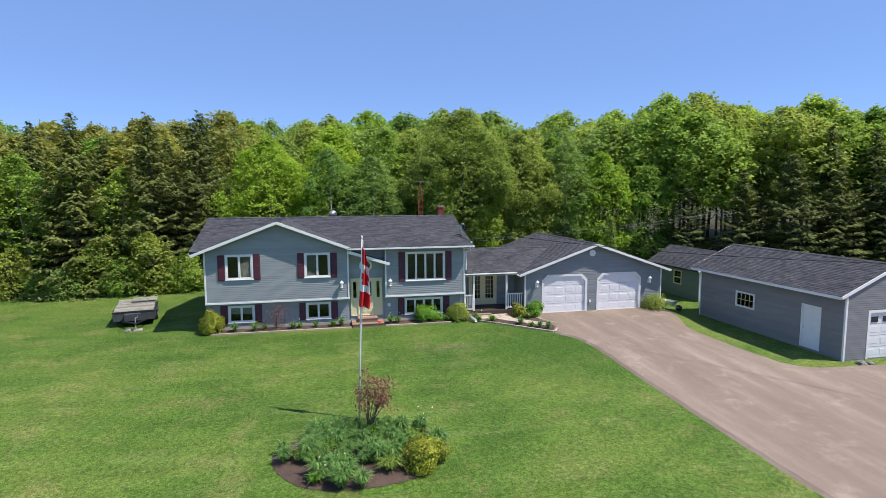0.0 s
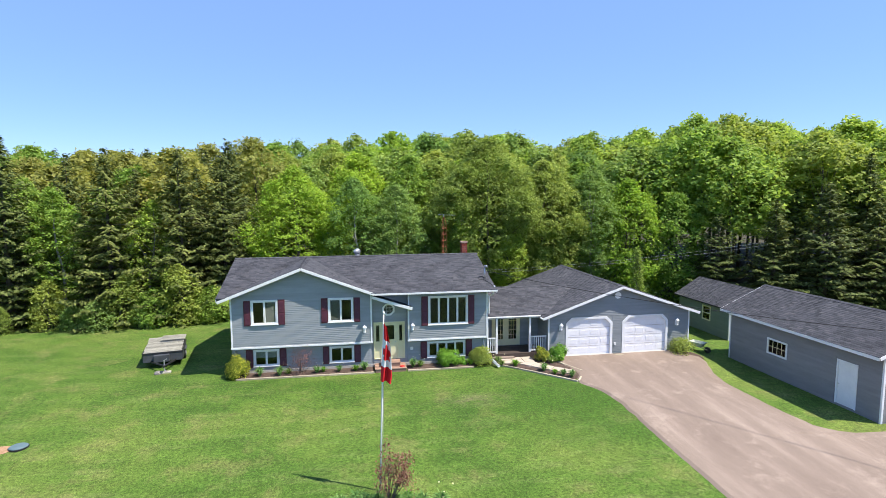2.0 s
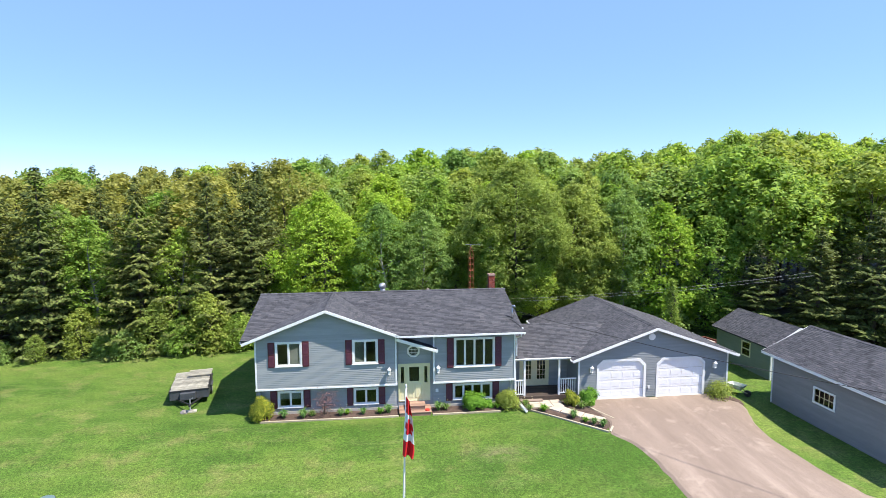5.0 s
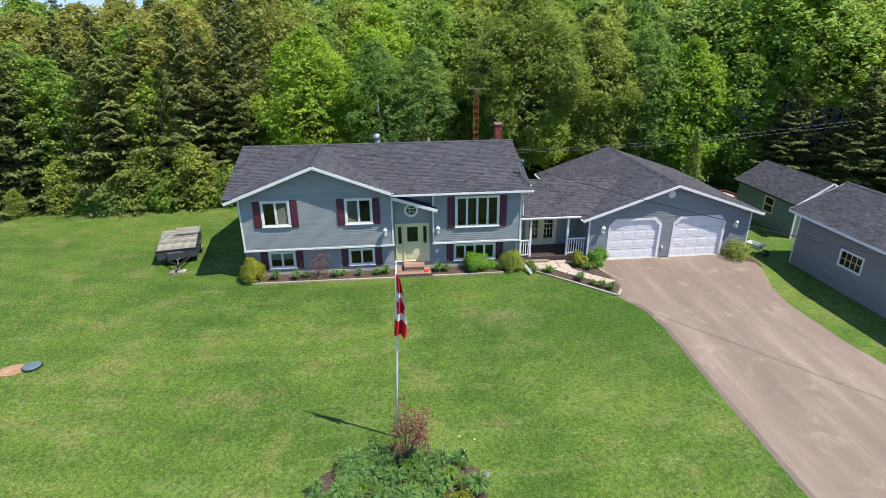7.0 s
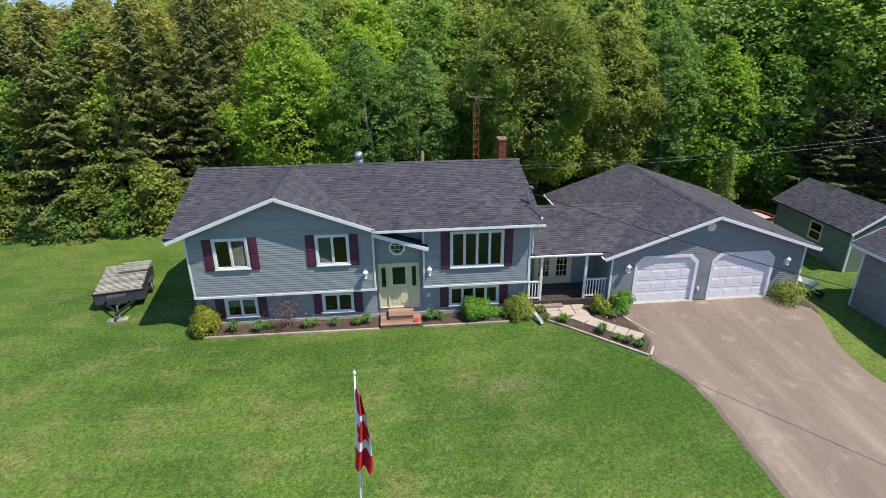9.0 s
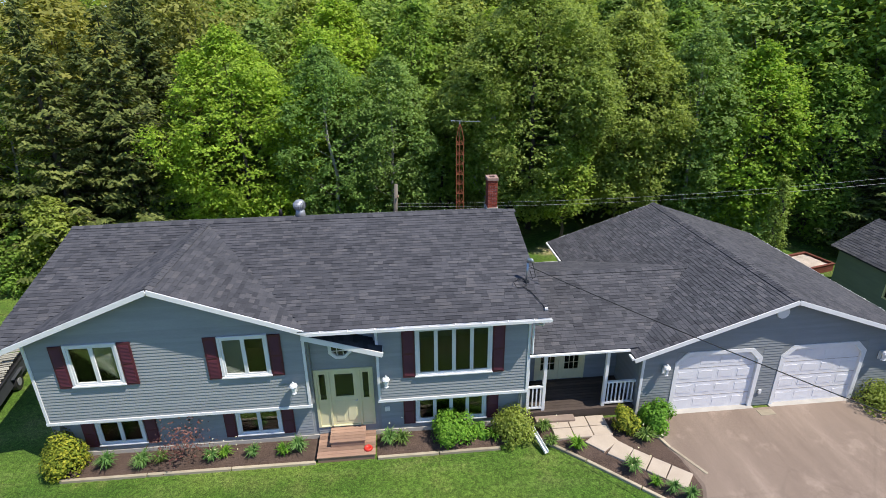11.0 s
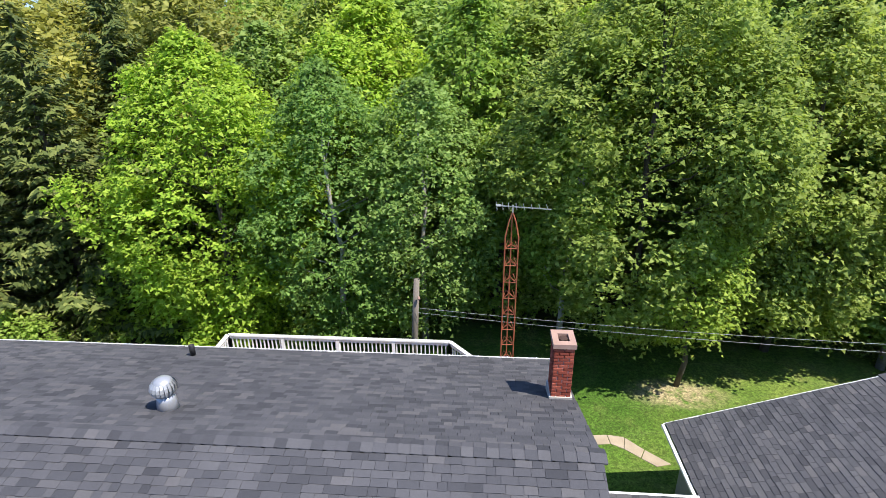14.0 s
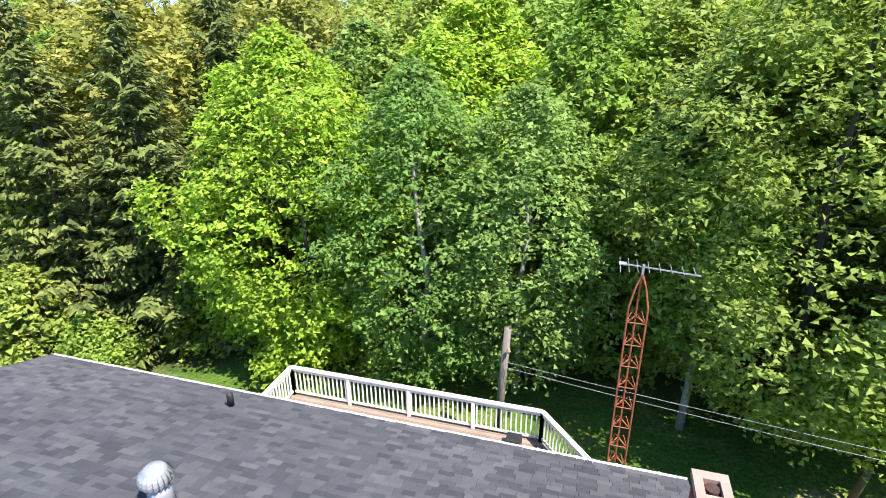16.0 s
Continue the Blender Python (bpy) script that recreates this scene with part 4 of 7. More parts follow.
    part("vent_pipe", Solid().turned(-1.0, 39.2, [(0.07, 4.55), (0.07, 4.82), (0.055, 4.83), (0.05, 4.7)], 14), BLACK, h, "black plastic plumbing vent pipe", 0.0, True)
    return h


house()


def chimney():
    c = thing("chimney", "red brick chimney with a pale clay cap", "chimney", (0, 0, 0))
    x0, x1, y0, y1 = 7.63, 8.03, 37.22, 37.74
    part("core", Solid().box(x0 + 0.02, x1 - 0.02, y0 + 0.02, y1 - 0.02, 4.7, 6.1), MORTAR, c)
    length, high, joint = 0.198, 0.06, 0.012
    lib = {}

    def brick(w, d):
        key = (round(w, 3), round(d, 3))
        if key not in lib:
            lib[key] = Solid().box(-w / 2, w / 2, -d / 2, d / 2, 0, high).mesh("brick", 0.004)
            lib[key].materials.append(BRICK)
        return lib[key]

    z = 4.95
    row = 0
    rnd = random.Random(5)
    while z < 6.32:
        off = (row % 2) * 0.1
        for y, side in ((y0 + 0.045, 0), (y1 - 0.045, 1)):
            x = x0 - off
            while x < x1:
                a, b = max(x, x0), min(x + length, x1)
                if b - a > 0.05:
                    o = part("brick", brick(b - a - joint, 0.09), BRICK, c)
                    o.location = ((a + b) / 2, y + rnd.uniform(-0.003, 0.003), z)
                x += length + 0.005
        for xx in (x0 + 0.045, x1 - 0.045):
            y = y0 + 0.095 - (0.1 - off)
            while y < y1 - 0.095:
                a, b = max(y, y0 + 0.095), min(y + length, y1 - 0.095)
                if b - a > 0.04:
                    o = part("brick", brick(0.09, b - a - joint), BRICK, c)
                    o.location = (xx + rnd.uniform(-0.003, 0.003), (a + b) / 2, z)
                y += length + 0.005
        z += high + joint
        row += 1
    cap = Solid()
    hx0, hx1, hy0, hy1 = x0 + 0.095, x1 - 0.095, y0 + 0.12, y1 - 0.12
    for a in ((x0 - 0.025, hx0, y0 - 0.025, y1 + 0.025), (hx1, x1 + 0.025, y0 - 0.025, y1 + 0.025), (hx0, hx1, y0 - 0.025, hy0), (hx0, hx1, hy1, y1 + 0.025)):
        cap.box(*a, 6.33, 6.43)
    part("cap", cap, CLAY, c, "pale pinkish clay cap slab")
    # capped tube; the shade of an open hole is put into its dark colour
    part("flue", Solid().tube([(7.83, 37.5, 6.2), (7.83, 37.5, 6.4)], [0.095, 0.09], 12), FLUE_DARK, c, "capped flue, its dark brown standing in for the shaded hole")
    part("flashing", Solid().box(x0 - 0.03, x1 + 0.03, y0 - 0.03, y1 + 0.03, 4.9, 5.2), CONCRETE, c)


chimney()


def service_mast():
    m = thing("service_mast", "grey electrical service mast with looped black cables on the roof", "service mast")
    part("pipe", Solid().tube([(7.78, 31.2, 4.7), (7.8, 31.25, 5.1), (7.82, 31.3, 5.42)], [0.04] * 3, 10), CHROME, m, "grey metal conduit", 0.0, True)
    part("boot", Solid().turned(7.78, 31.2, [(0.12, 4.72), (0.1, 4.8), (0.05, 4.86)], 12), BLACK, m)
    part("weatherhead", Solid().tube([(7.82, 31.3, 5.4), (7.84, 31.26, 5.5), (7.9, 31.2, 5.5), (7.94, 31.14, 5.42)], [0.055, 0.065, 0.06, 0.04], 10), CHROME, m, "", 0.0, True)
    loop = []
    for k in range(22):
        a = k / 21 * 2.6 * math.pi
        loop.append((7.55 + 0.2 * math.cos(a), 31.05 + 0.18 * math.sin(a), main_z(31.05 + 0.18 * math.sin(a)) + 0.05 + 0.015 * (k % 5)))
    part("cable", Solid().tube(loop, [0.012] * 22, 6), WIRE, m, "looped black cable")
    part("cable", Solid().tube([(7.6, 30.95, 4.77), (7.8, 30.7, 4.7), (8.0, 30.2, 4.55), (8.08, 29.95, 4.47)], [0.014] * 4, 6), WIRE, m)
    part("cable", Solid().tube([(7.92, 31.15, 5.42), (8.0, 31.0, 5.05), (7.92, 31.02, 4.95), (7.84, 31.12, 5.2)], [0.012] * 4, 6), WIRE, m)
    part("clip", Solid().box(8.03, 8.12, 29.93, 30.0, 4.47, 4.53), WHITE, m)
    drop = Solid()
    a, b = Vector((7.86, 31.45, 5.2)), Vector((34.0, 1.0, 6.6))
    pts = [a.lerp(b, k / 24) - Vector((0, 0, 2.6 * 4 * (k / 24) * (1 - k / 24) * 0.5)) for k in range(25)]
    drop.tube(pts, [0.014] * 25, 6)
    wire = part("service_cable", drop, WIRE)
    tagged(wire, "black overhead service cable running out over the driveway", "cable", "", "")


service_mast()


# ---- garage with covered porch link ----
GX0, GX1, GRX, GEZ, GRZ, GY0, GY1 = 11.1, 21.1, 16.06, 2.5, 4.22, 30.08, 39.85
GP = (GRZ - GEZ) / (GRX - GX0)
LX0, LEY, LEZ, LRY, LRZ, LBY = 7.74, 30.52, 2.6, 33.9, 3.72, 37.28
LP = (LRZ - LEZ) / (LRY - LEY)


def garage_door(parent, x0, x1, z0, z1, y):
    d = part("garage_door", Solid().box(x0, x1, y, y + 0.05, z0, z1), WHITE_DOOR, parent, "white panelled steel garage door")
    rows_n, cols_n = 4, 4
    rh, cw = (z1 - z0) / rows_n, (x1 - x0) / cols_n
    for j in range(rows_n):
        for i in range(cols_n):
            a, b = x0 + i * cw + 0.045, x0 + (i + 1) * cw - 0.045
            c, e = z0 + j * rh + 0.09, z0 + (j + 1) * rh - 0.09
            p = Solid()
            p.hexa([(a, y - 0.002, c), (b, y - 0.002, c), (b, y + 0.01, c), (a, y + 0.01, c), (a, y - 0.002, e), (b, y - 0.002, e), (b, y + 0.01, e), (a, y + 0.01, e)])
            p.box(a + 0.05, b - 0.05, y - 0.009, y, c + 0.045, e - 0.045)
            part("panel", p, WHITE_DOOR, d, "", 0.006)
        if j:
            part("seam", Solid().box(x0, x1, y - 0.006, y + 0.004, z0 + j * rh - 0.008, z0 + j * rh + 0.008), CONCRETE, d)
    return d


def garage():
    g = thing("garage", "blue-grey sided double garage with shingle roof and porch link", "garage")
    y = 30.42
    doors = [(12.74, 15.46, 0.0, 2.24), (16.36, 19.12, 0.0, 2.24)]
    w = pierced(Solid(), y, y + 0.16, 11.5, 20.7, -0.1, 2.42, doors)
    part("wall", w, SIDING_GARAGE, g, "blue-grey lapped vinyl siding wall")
    part("gable", Solid().prism([(11.5, 2.42), (20.7, 2.42), (20.7, GRZ - GP * (20.7 - GRX) - 0.12), (GRX, GRZ - 0.12), (11.5, GRZ - GP * (GRX - 11.5) - 0.12)], y, y + 0.16), SIDING_GARAGE, g)
    part("wall", Solid().box(11.5, 11.66, y + 0.16, 39.34, -0.2, 2.55), SIDING_GARAGE, g)
    part("wall", Solid().box(20.54, 20.7, y + 0.16, 39.34, -0.2, 2.55), SIDING_GARAGE, g)
    part("wall", Solid().box(11.5, 20.7, 39.34, 39.5, -0.2, 2.55), SIDING_GARAGE, g)
    part("gable", Solid().prism([(11.5, 2.55), (20.7, 2.55), (GRX, GRZ - 0.13)], 39.34, 39.5), SIDING_GARAGE, g)
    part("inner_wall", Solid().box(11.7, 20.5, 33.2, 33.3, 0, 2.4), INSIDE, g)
    b = Solid()

    def under(z):
        dx = (GRZ - 0.13 - z) / GP
        return (GRX - dx, GRX + dx) if dx > 0.05 else None

    cut = [(x0 - 0.13, x1 + 0.13, z0, z1 + 0.12) for x0, x1, z0, z1 in doors]
    lap_siding(b, y, 11.58, 20.62, 0.05, 4.1, cut, 0.102, under)
    side_siding(b, 20.7, 1, 30.5, 39.45, 0.0, 2.5)
    side_siding(b, 11.5, -1, 30.5, 39.45, 0.0, 2.5)
    tagged(part("siding", b, SIDING_GARAGE, g), "", "", "", "stuff")
    for x in (11.5, 20.62):
        part("corner_board", Solid().box(x, x + 0.08, y - 0.042, y, -0.05, 2.5), WHITE, g)
    for (x0, x1, z0, z1) in doors:
        f = Solid()
        cut_c = 0.34
        f.box(x0 - 0.13, x0 + 0.008, y - 0.035, y + 0.055, z0 + 0.05, z1 - cut_c + 0.1).box(x1 - 0.008, x1 + 0.13, y - 0.035, y + 0.055, z0 + 0.05, z1 - cut_c + 0.1)
        f.box(x0 + cut_c - 0.1, x1 - cut_c + 0.1, y - 0.035, y + 0.055, z1 - 0.008, z1 + 0.12)
        for s, xe in ((1, x0), (-1, x1)):
            q = [(xe - s * 0.13, z1 - cut_c + 0.1), (xe + s * 0.012, z1 - cut_c), (xe + s * cut_c, z1 - 0.012), (xe + s * (cut_c - 0.1), z1 + 0.12)]
            f.prism(q if s < 0 else q[::-1], y - 0.04, y + 0.05)
            k = [(xe - s * 0.13, z1 - cut_c + 0.1), (xe + s * (cut_c - 0.1), z1 + 0.12), (xe - s * 0.13, z1 + 0.12)]
            t2 = Solid().prism(k if s < 0 else k[::-1], y - 0.012, y + 0.02)
            part("corner_siding", t2, SIDING_GARAGE, g)
        part("door_trim", f, WHITE, g, "white clipped-corner door surround")
        garage_door(g, x0, x1, z0 + 0.02, z1, y + 0.06)
        part("door_apron", Solid().box(x0 - 0.15, x1 + 0.15, y - 0.25, y + 0.14, -0.12, 0.045), CONCRETE, g, "pale concrete door threshold")
    wall_lantern(g, 12.25, y - 0.028, 1.82)
    wall_lantern(g, 19.78, y - 0.028, 1.82)
    part("gable_vent", Solid().tube([(15.9, y - 0.05, 3.62), (15.9, y, 3.62)], [0.2, 0.21], 20), WHITE, g, "round white gable vent")
    part("outlet_box", Solid().box(15.72, 15.82, y - 0.07, y - 0.015, 0.55, 0.7), WHITE, g, "small outdoor outlet cover", 0.008)
    # roof of the garage
    r = Solid()
    plate(r, [(GX0, GY0, GEZ), (GRX, GY0, GRZ), (GRX, GY1, GRZ), (GX0, GY1, GEZ)], 0.12)
    plate(r, [(GRX, GY0, GRZ), (GX1, GY0, GEZ), (GX1, GY1, GEZ), (GRX, GY1, GRZ)], 0.12)

    def link_z(yy):
        return LRZ - LP * abs(yy - LRY)

    rx = GX0 + (LRZ - GEZ) / GP
    plate(r, [(LX0, LEY, LEZ), (GX0 + (LEZ - GEZ) / GP, LEY, LEZ), (rx, LRY, LRZ), (LX0, LRY, LRZ)], 0.12)
    plate(r, [(LX0, LRY, LRZ), (rx, LRY, LRZ), (GX0 + (LEZ - GEZ) / GP, LBY, LEZ), (LX0, LBY, LEZ)], 0.12)
    roof = part("roof", r, SHINGLE, g, "charcoal asphalt shingle roof")
    roof_plane(roof, (GX0 - 0.03, GY1, GEZ), (GX0 - 0.03, GY0 - 0.02, GEZ), (GRX, GY1, GRZ + 0.005), None,
               lambda p: not (LEY < p.y < LBY and link_z(p.y) > p.z + 0.02), 21)
    roof_plane(roof, (GX1 + 0.03, GY0 - 0.02, GEZ), (GX1 + 0.03, GY1, GEZ), (GRX, GY0, GRZ + 0.005), None, None, 22)

    def over_garage(p):
        return p.x < GX0 or p.z > GEZ + GP * (p.x - GX0) - 0.02

    roof_plane(roof, (LX0, LEY - 0.02, LEZ), (rx, LEY - 0.02, LEZ), (LX0, LRY, LRZ + 0.005), None, over_garage, 23)
    roof_plane(roof, (rx, LBY + 0.02, LEZ), (LX0, LBY + 0.02, LEZ), (rx, LRY, LRZ + 0.005), None, over_garage, 24)
    cap_run(roof, (GRX, GY0, GRZ), (GRX, GY1, GRZ), (-1, 0, -GP), (1, 0, -GP))
    cap_run(roof, (LX0, LRY, LRZ), (rx, LRY, LRZ), (0, -1, -LP), (0, 1, -LP))
    for a, c in (((GX0 - 0.05, GY0 - 0.03, GEZ - 0.09), (GRX, GY0 - 0.03, GRZ - 0.07)), ((GRX, GY0 - 0.03, GRZ - 0.07), (GX1 + 0.05, GY0 - 0.03, GEZ - 0.09)),
                 ((GX0 - 0.05, GY1 + 0.02, GEZ - 0.09), (GRX, GY1 + 0.02, GRZ - 0.07)), ((GRX, GY1 + 0.02, GRZ - 0.07), (GX1 + 0.05, GY1 + 0.02, GEZ - 0.09))):
        part("rake_board", Solid().bar(a, c, 0.03, 0.14), WHITE, g)
    for a, c in (((GX0 - 0.09, LBY + 0.1, GEZ - 0.06), (GX0 - 0.09, GY1, GEZ - 0.06)), ((GX0 - 0.09, GY0, GEZ - 0.06), (GX0 - 0.09, LEY - 0.16, GEZ - 0.06)),
                 ((GX1 + 0.09, GY0, GEZ - 0.06), (GX1 + 0.09, GY1, GEZ - 0.06)),
                 ((LX0 + 0.02, LEY - 0.06, LEZ - 0.05), (GX0 - 0.05, LEY - 0.06, LEZ - 0.05)), ((LX0 + 0.4, LBY + 0.1, LEZ - 0.06), (GX0 - 0.05, LBY + 0.1, LEZ - 0.06))):
        gut = part("gutter", Solid().bar(a, c, 0.08, 0.07), WHITE, g, "white metal eaves gutter", 0.008)
        da, dc = Vector(a), Vector(c)
        for k in range(1, int((dc - da).length / 0.7)):
            p = da.lerp(dc, k * 0.7 / (dc - da).length)
            part("gutter_strap", Solid().box(p.x - 0.055, p.x + 0.055, p.y - 0.012, p.y + 0.012, p.z + 0.035, p.z + 0.047), WHITE, gut)
    # porch
    by = 32.18
    doors2 = [(8.5, 10.3, 0.37, 2.43)]
    pierced_wall = pierced(Solid(), by, by + 0.14, LX0, 11.5, 0.3, 2.75, doors2)
    part("wall", Solid().box(LX0, 11.5, 37.1, 37.24, 0.0, 2.6), SIDING_GARAGE, g)
    part("porch_wall", pierced_wall, SIDING_GARAGE, g)
    tagged(part("porch_siding", lap_siding(Solid(), by, LX0, 11.48, 0.36, 2.6, doors2, 0.102), SIDING_GARAGE, g), "", "", "", "stuff")
    part("porch_ceiling", Solid().box(LX0, 11.48, LEY + 0.05, by, 2.42, 2.45), SOFFIT, g)
    floor = part("porch_floor", Solid().box(LX0, 11.48, 30.5, by, -0.1, 0.3), PORCHWOOD, g, "dark brown boarded porch floor")
    k = 0
    while 30.5 + k * 0.142 < by - 0.05:
        part("board", Solid().box(LX0, 11.46, 30.5 + k * 0.142, 30.5 + k * 0.142 + 0.135, 0.304, 0.335), PORCHWOOD, floor)
        k += 1
    part("porch_step", Solid().box(8.1, 9.4, 30.2, 30.48, 0.0, 0.2), WEATHERED, g, "weathered brown wooden step", 0.01)
    fd = Solid()
    fd.box(8.5, 10.3, by - 0.05, by + 0.06, 2.35, 2.43)
    for x in (8.5, 9.36, 10.22):
        fd.box(x, x + 0.08, by - 0.05, by + 0.06, 0.37, 2.35)
    french = part("french_door", fd, CREAM, g, "cream glazed french doors with small panes")
    for x0, x1 in ((8.58, 9.36), (9.44, 10.22)):
        part("door_leaf", pierced(Solid(), by - 0.02, by + 0.03, x0, x1, 0.37, 2.35, [(x0 + 0.14, x1 - 0.14, 0.75, 2.2)]), CREAM, french)
        part("pane", Solid().box(x0 + 0.14, x1 - 0.14, by, by + 0.008, 0.75, 2.2), GLASS, french)
        for i in (1, 2):
            bx = x0 + 0.14 + (x1 - x0 - 0.28) * i / 3
            part("glazing_bar", Solid().box(bx - 0.012, bx + 0.012, by - 0.014, by - 0.001, 0.75, 2.2), CREAM, french)
        for i in range(1, 5):
            bz = 0.75 + 1.45 * i / 5
            part("glazing_bar", Solid().box(x0 + 0.14, x1 - 0.14, by - 0.017, by - 0.003, bz - 0.012, bz + 0.012), CREAM, french)
    for x in (7.83, 8.4, 10.44):
        part("porch_post", Solid().box(x - 0.055, x + 0.055, 30.58, 30.69, 0.3, 2.5), WHITE, g, "white square porch post", 0.008)
    for x0, x1 in ((7.84, 8.36), (10.5, 11.46)):
        rail = part("railing", Solid().box(x0, x1, 30.565, 30.645, 1.24, 1.3).box(x0, x1, 30.575, 30.635, 0.42, 0.48), WHITE, g, "white wooden porch railing")
        n = int((x1 - x0) / 0.125)
        for i in range(n):
            x = x0 + (i + 0.5) * (x1 - x0) / n
            part("baluster", Solid().box(x - 0.02, x + 0.02, 30.585, 30.625, 0.48, 1.24), WHITE, rail)


garage()


# ---- the two sheds ----
def shed():
    s = thing("shed", "long grey sided workshop with shingle roof and white doors", "shed")
    x0, x1, y0, y1, zb, ze = 23.3, 28.8, 20.12, 30.05, -0.75, 2.46
    ex0, ex1, rx, ez, rz, ry0, ry1 = 22.92, 29.08, 26.0, 2.52, 3.92, 20.03, 30.5
    p = (rz - ez) / (rx - ex0)
    w = Solid()
    flat = pierced(Solid(), 0, 0.14, y0, y1, zb, ze, [(21.35, 22.47, -0.45, 1.73), (25.52, 26.95, 0.7, 1.6)])
    i = len(w.v)
    w.v += [(x0 + py, px, pz) for px, py, pz in flat.v]
    w.f += [tuple(i + k for k in reversed(f)) for f in flat.f]
    part("wall", Solid().box(x1 - 0.14, x1, y0, y1, zb, ze), SIDING_SHED, s)
    part("wall", Solid().box(x0 + 0.14, x1 - 0.14, y1 - 0.14, y1, zb, ze), SIDING_SHED, s)
    part("wall", pierced(Solid(), y0, y0 + 0.14, x0 + 0.14, x1 - 0.14, zb, ze, [(24.7, 27.4, -0.5, 1.66)]), SIDING_SHED, s)
    for ya in (y0, y1 - 0.14):
        part("gable", Solid().prism([(x0, ze), (x1, ze), (rx, rz - 0.12)], ya, ya + 0.14), SIDING_SHED, s)
    part("wall", w, SIDING_SHED, s, "grey lapped siding wall")
    b = Solid()
    side_siding(b, x0, -1, y0 + 0.06, y1 - 0.06, zb + 0.15, ze, [(21.3, 22.52, -0.5, 1.79), (25.47, 27.0, 0.64, 1.66)])

    def under(z):
        dx = (rz - 0.12 - z) / p
        return (rx - dx, rx + dx) if dx > 0.05 else None

    lap_siding(b, y0, x0 + 0.08, x1 - 0.08, zb + 0.15, 3.75, [(24.55, 27.55, -0.7, 1.8)], 0.102, under)
    tagged(part("siding", b, SIDING_SHED, s), "", "", "", "stuff")
    part("corner_board", Solid().box(x0 - 0.02, x0 + 0.08, y0 - 0.03, y0 + 0.06, zb, ze), WHITE, s)
    part("corner_board", Solid().box(x0 - 0.02, x0 + 0.02, y1 - 0.1, y1, zb, ze), WHITE, s)
    r = Solid()
    plate(r, [(ex0, ry0, ez), (rx, ry0, rz), (rx, ry1, rz), (ex0, ry1, ez)], 0.1)
    plate(r, [(rx, ry0, rz), (ex1, ry0, ez), (ex1, ry1, ez), (rx, ry1, rz)], 0.1)
    roof = part("roof", r, SHINGLE, s, "charcoal asphalt shingle roof")
    roof_plane(roof, (ex0 - 0.02, ry1, ez), (ex0 - 0.02, ry0, ez), (rx, ry1, rz + 0.005), None, None, 31)
    roof_plane(roof, (ex1 + 0.02, ry0, ez), (ex1 + 0.02, ry1, ez), (rx, ry0, rz + 0.005), None, None, 32)
    cap_run(roof, (rx, ry0, rz), (rx, ry1, rz), (-1, 0, -p), (1, 0, -p))
    for a, c in (((ex0, ry0 - 0.02, ez - 0.07), (rx, ry0 - 0.02, rz - 0.06)), ((rx, ry0 - 0.02, rz - 0.06), (ex1, ry0 - 0.02, ez - 0.07)),
                 ((ex0, ry1 + 0.02, ez - 0.07), (rx, ry1 + 0.02, rz - 0.06)), ((ex0 - 0.03, ry0, ez - 0.08), (ex0 - 0.03, ry1, ez - 0.08))):
        part("rake_board", Solid().bar(a, c, 0.03, 0.14), WHITE, s)
    d = Solid()
    d.box(x0 - 0.03, x0 + 0.06, 21.35, 21.43, -0.45, 1.73).box(x0 - 0.03, x0 + 0.06, 22.39, 22.47, -0.45, 1.73).box(x0 - 0.03, x0 + 0.06, 21.43, 22.39, 1.65, 1.73)
    door = part("door", d, WHITE, s, "plain white side door")
    part("door_leaf", Solid().box(x0 + 0.02, x0 + 0.06, 21.43, 22.39, -0.45, 1.65), WHITE, door)
    part("door_handle", Solid().tube([(x0 + 0.02, 22.3, 0.55), (x0 - 0.05, 22.3, 0.55)], [0.02, 0.028], 8), CHROME, door)
    f = Solid()
    wy0, wy1, wz0, wz1 = 25.52, 26.95, 0.7, 1.6
    for a in ((wy0, wy0 + 0.09, wz0, wz1), (wy1 - 0.09, wy1, wz0, wz1), (wy0 + 0.09, wy1 - 0.09, wz0, wz0 + 0.09), (wy0 + 0.09, wy1 - 0.09, wz1 - 0.09, wz1)):
        f.box(x0 - 0.04, x0 + 0.05, *a)
    win = part("window", f, WHITE, s, "white window with thin glazing bars")
    part("pane", Solid().box(x0 + 0.005, x0 + 0.012, wy0 + 0.09, wy1 - 0.09, wz0 + 0.09, wz1 - 0.09), GLASS, win)
    zm, ys = (wz0 + wz1) / 2, [wy0 + 0.09 + (wy1 - wy0 - 0.18) * k / 4 for k in (1, 2, 3)]
    part("glazing_bar", Solid().box(x0 - 0.008, x0 + 0.004, wy0 + 0.09, wy1 - 0.09, zm - 0.013, zm + 0.013), CREAM, win)
    for yy in ys:
        part("glazing_bar", Solid().box(x0 - 0.011, x0 + 0.002, yy - 0.013, yy + 0.013, wz0 + 0.09, wz1 - 0.09), CREAM, win)
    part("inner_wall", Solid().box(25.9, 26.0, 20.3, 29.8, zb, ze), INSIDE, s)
    t = Solid().box(24.58, 24.7, y0 - 0.03, y0 + 0.08, -0.55, 1.78).box(27.4, 27.52, y0 - 0.03, y0 + 0.08, -0.55, 1.78).box(24.7, 27.4, y0 - 0.03, y0 + 0.08, 1.66, 1.78)
    part("door_trim", t, WHITE, s)
    gd = garage_door(s, 24.7, 27.4, -0.52, 1.66, y0 + 0.06)
    for i in range(4):
        xx = 24.7 + 0.675 * i + 0.15
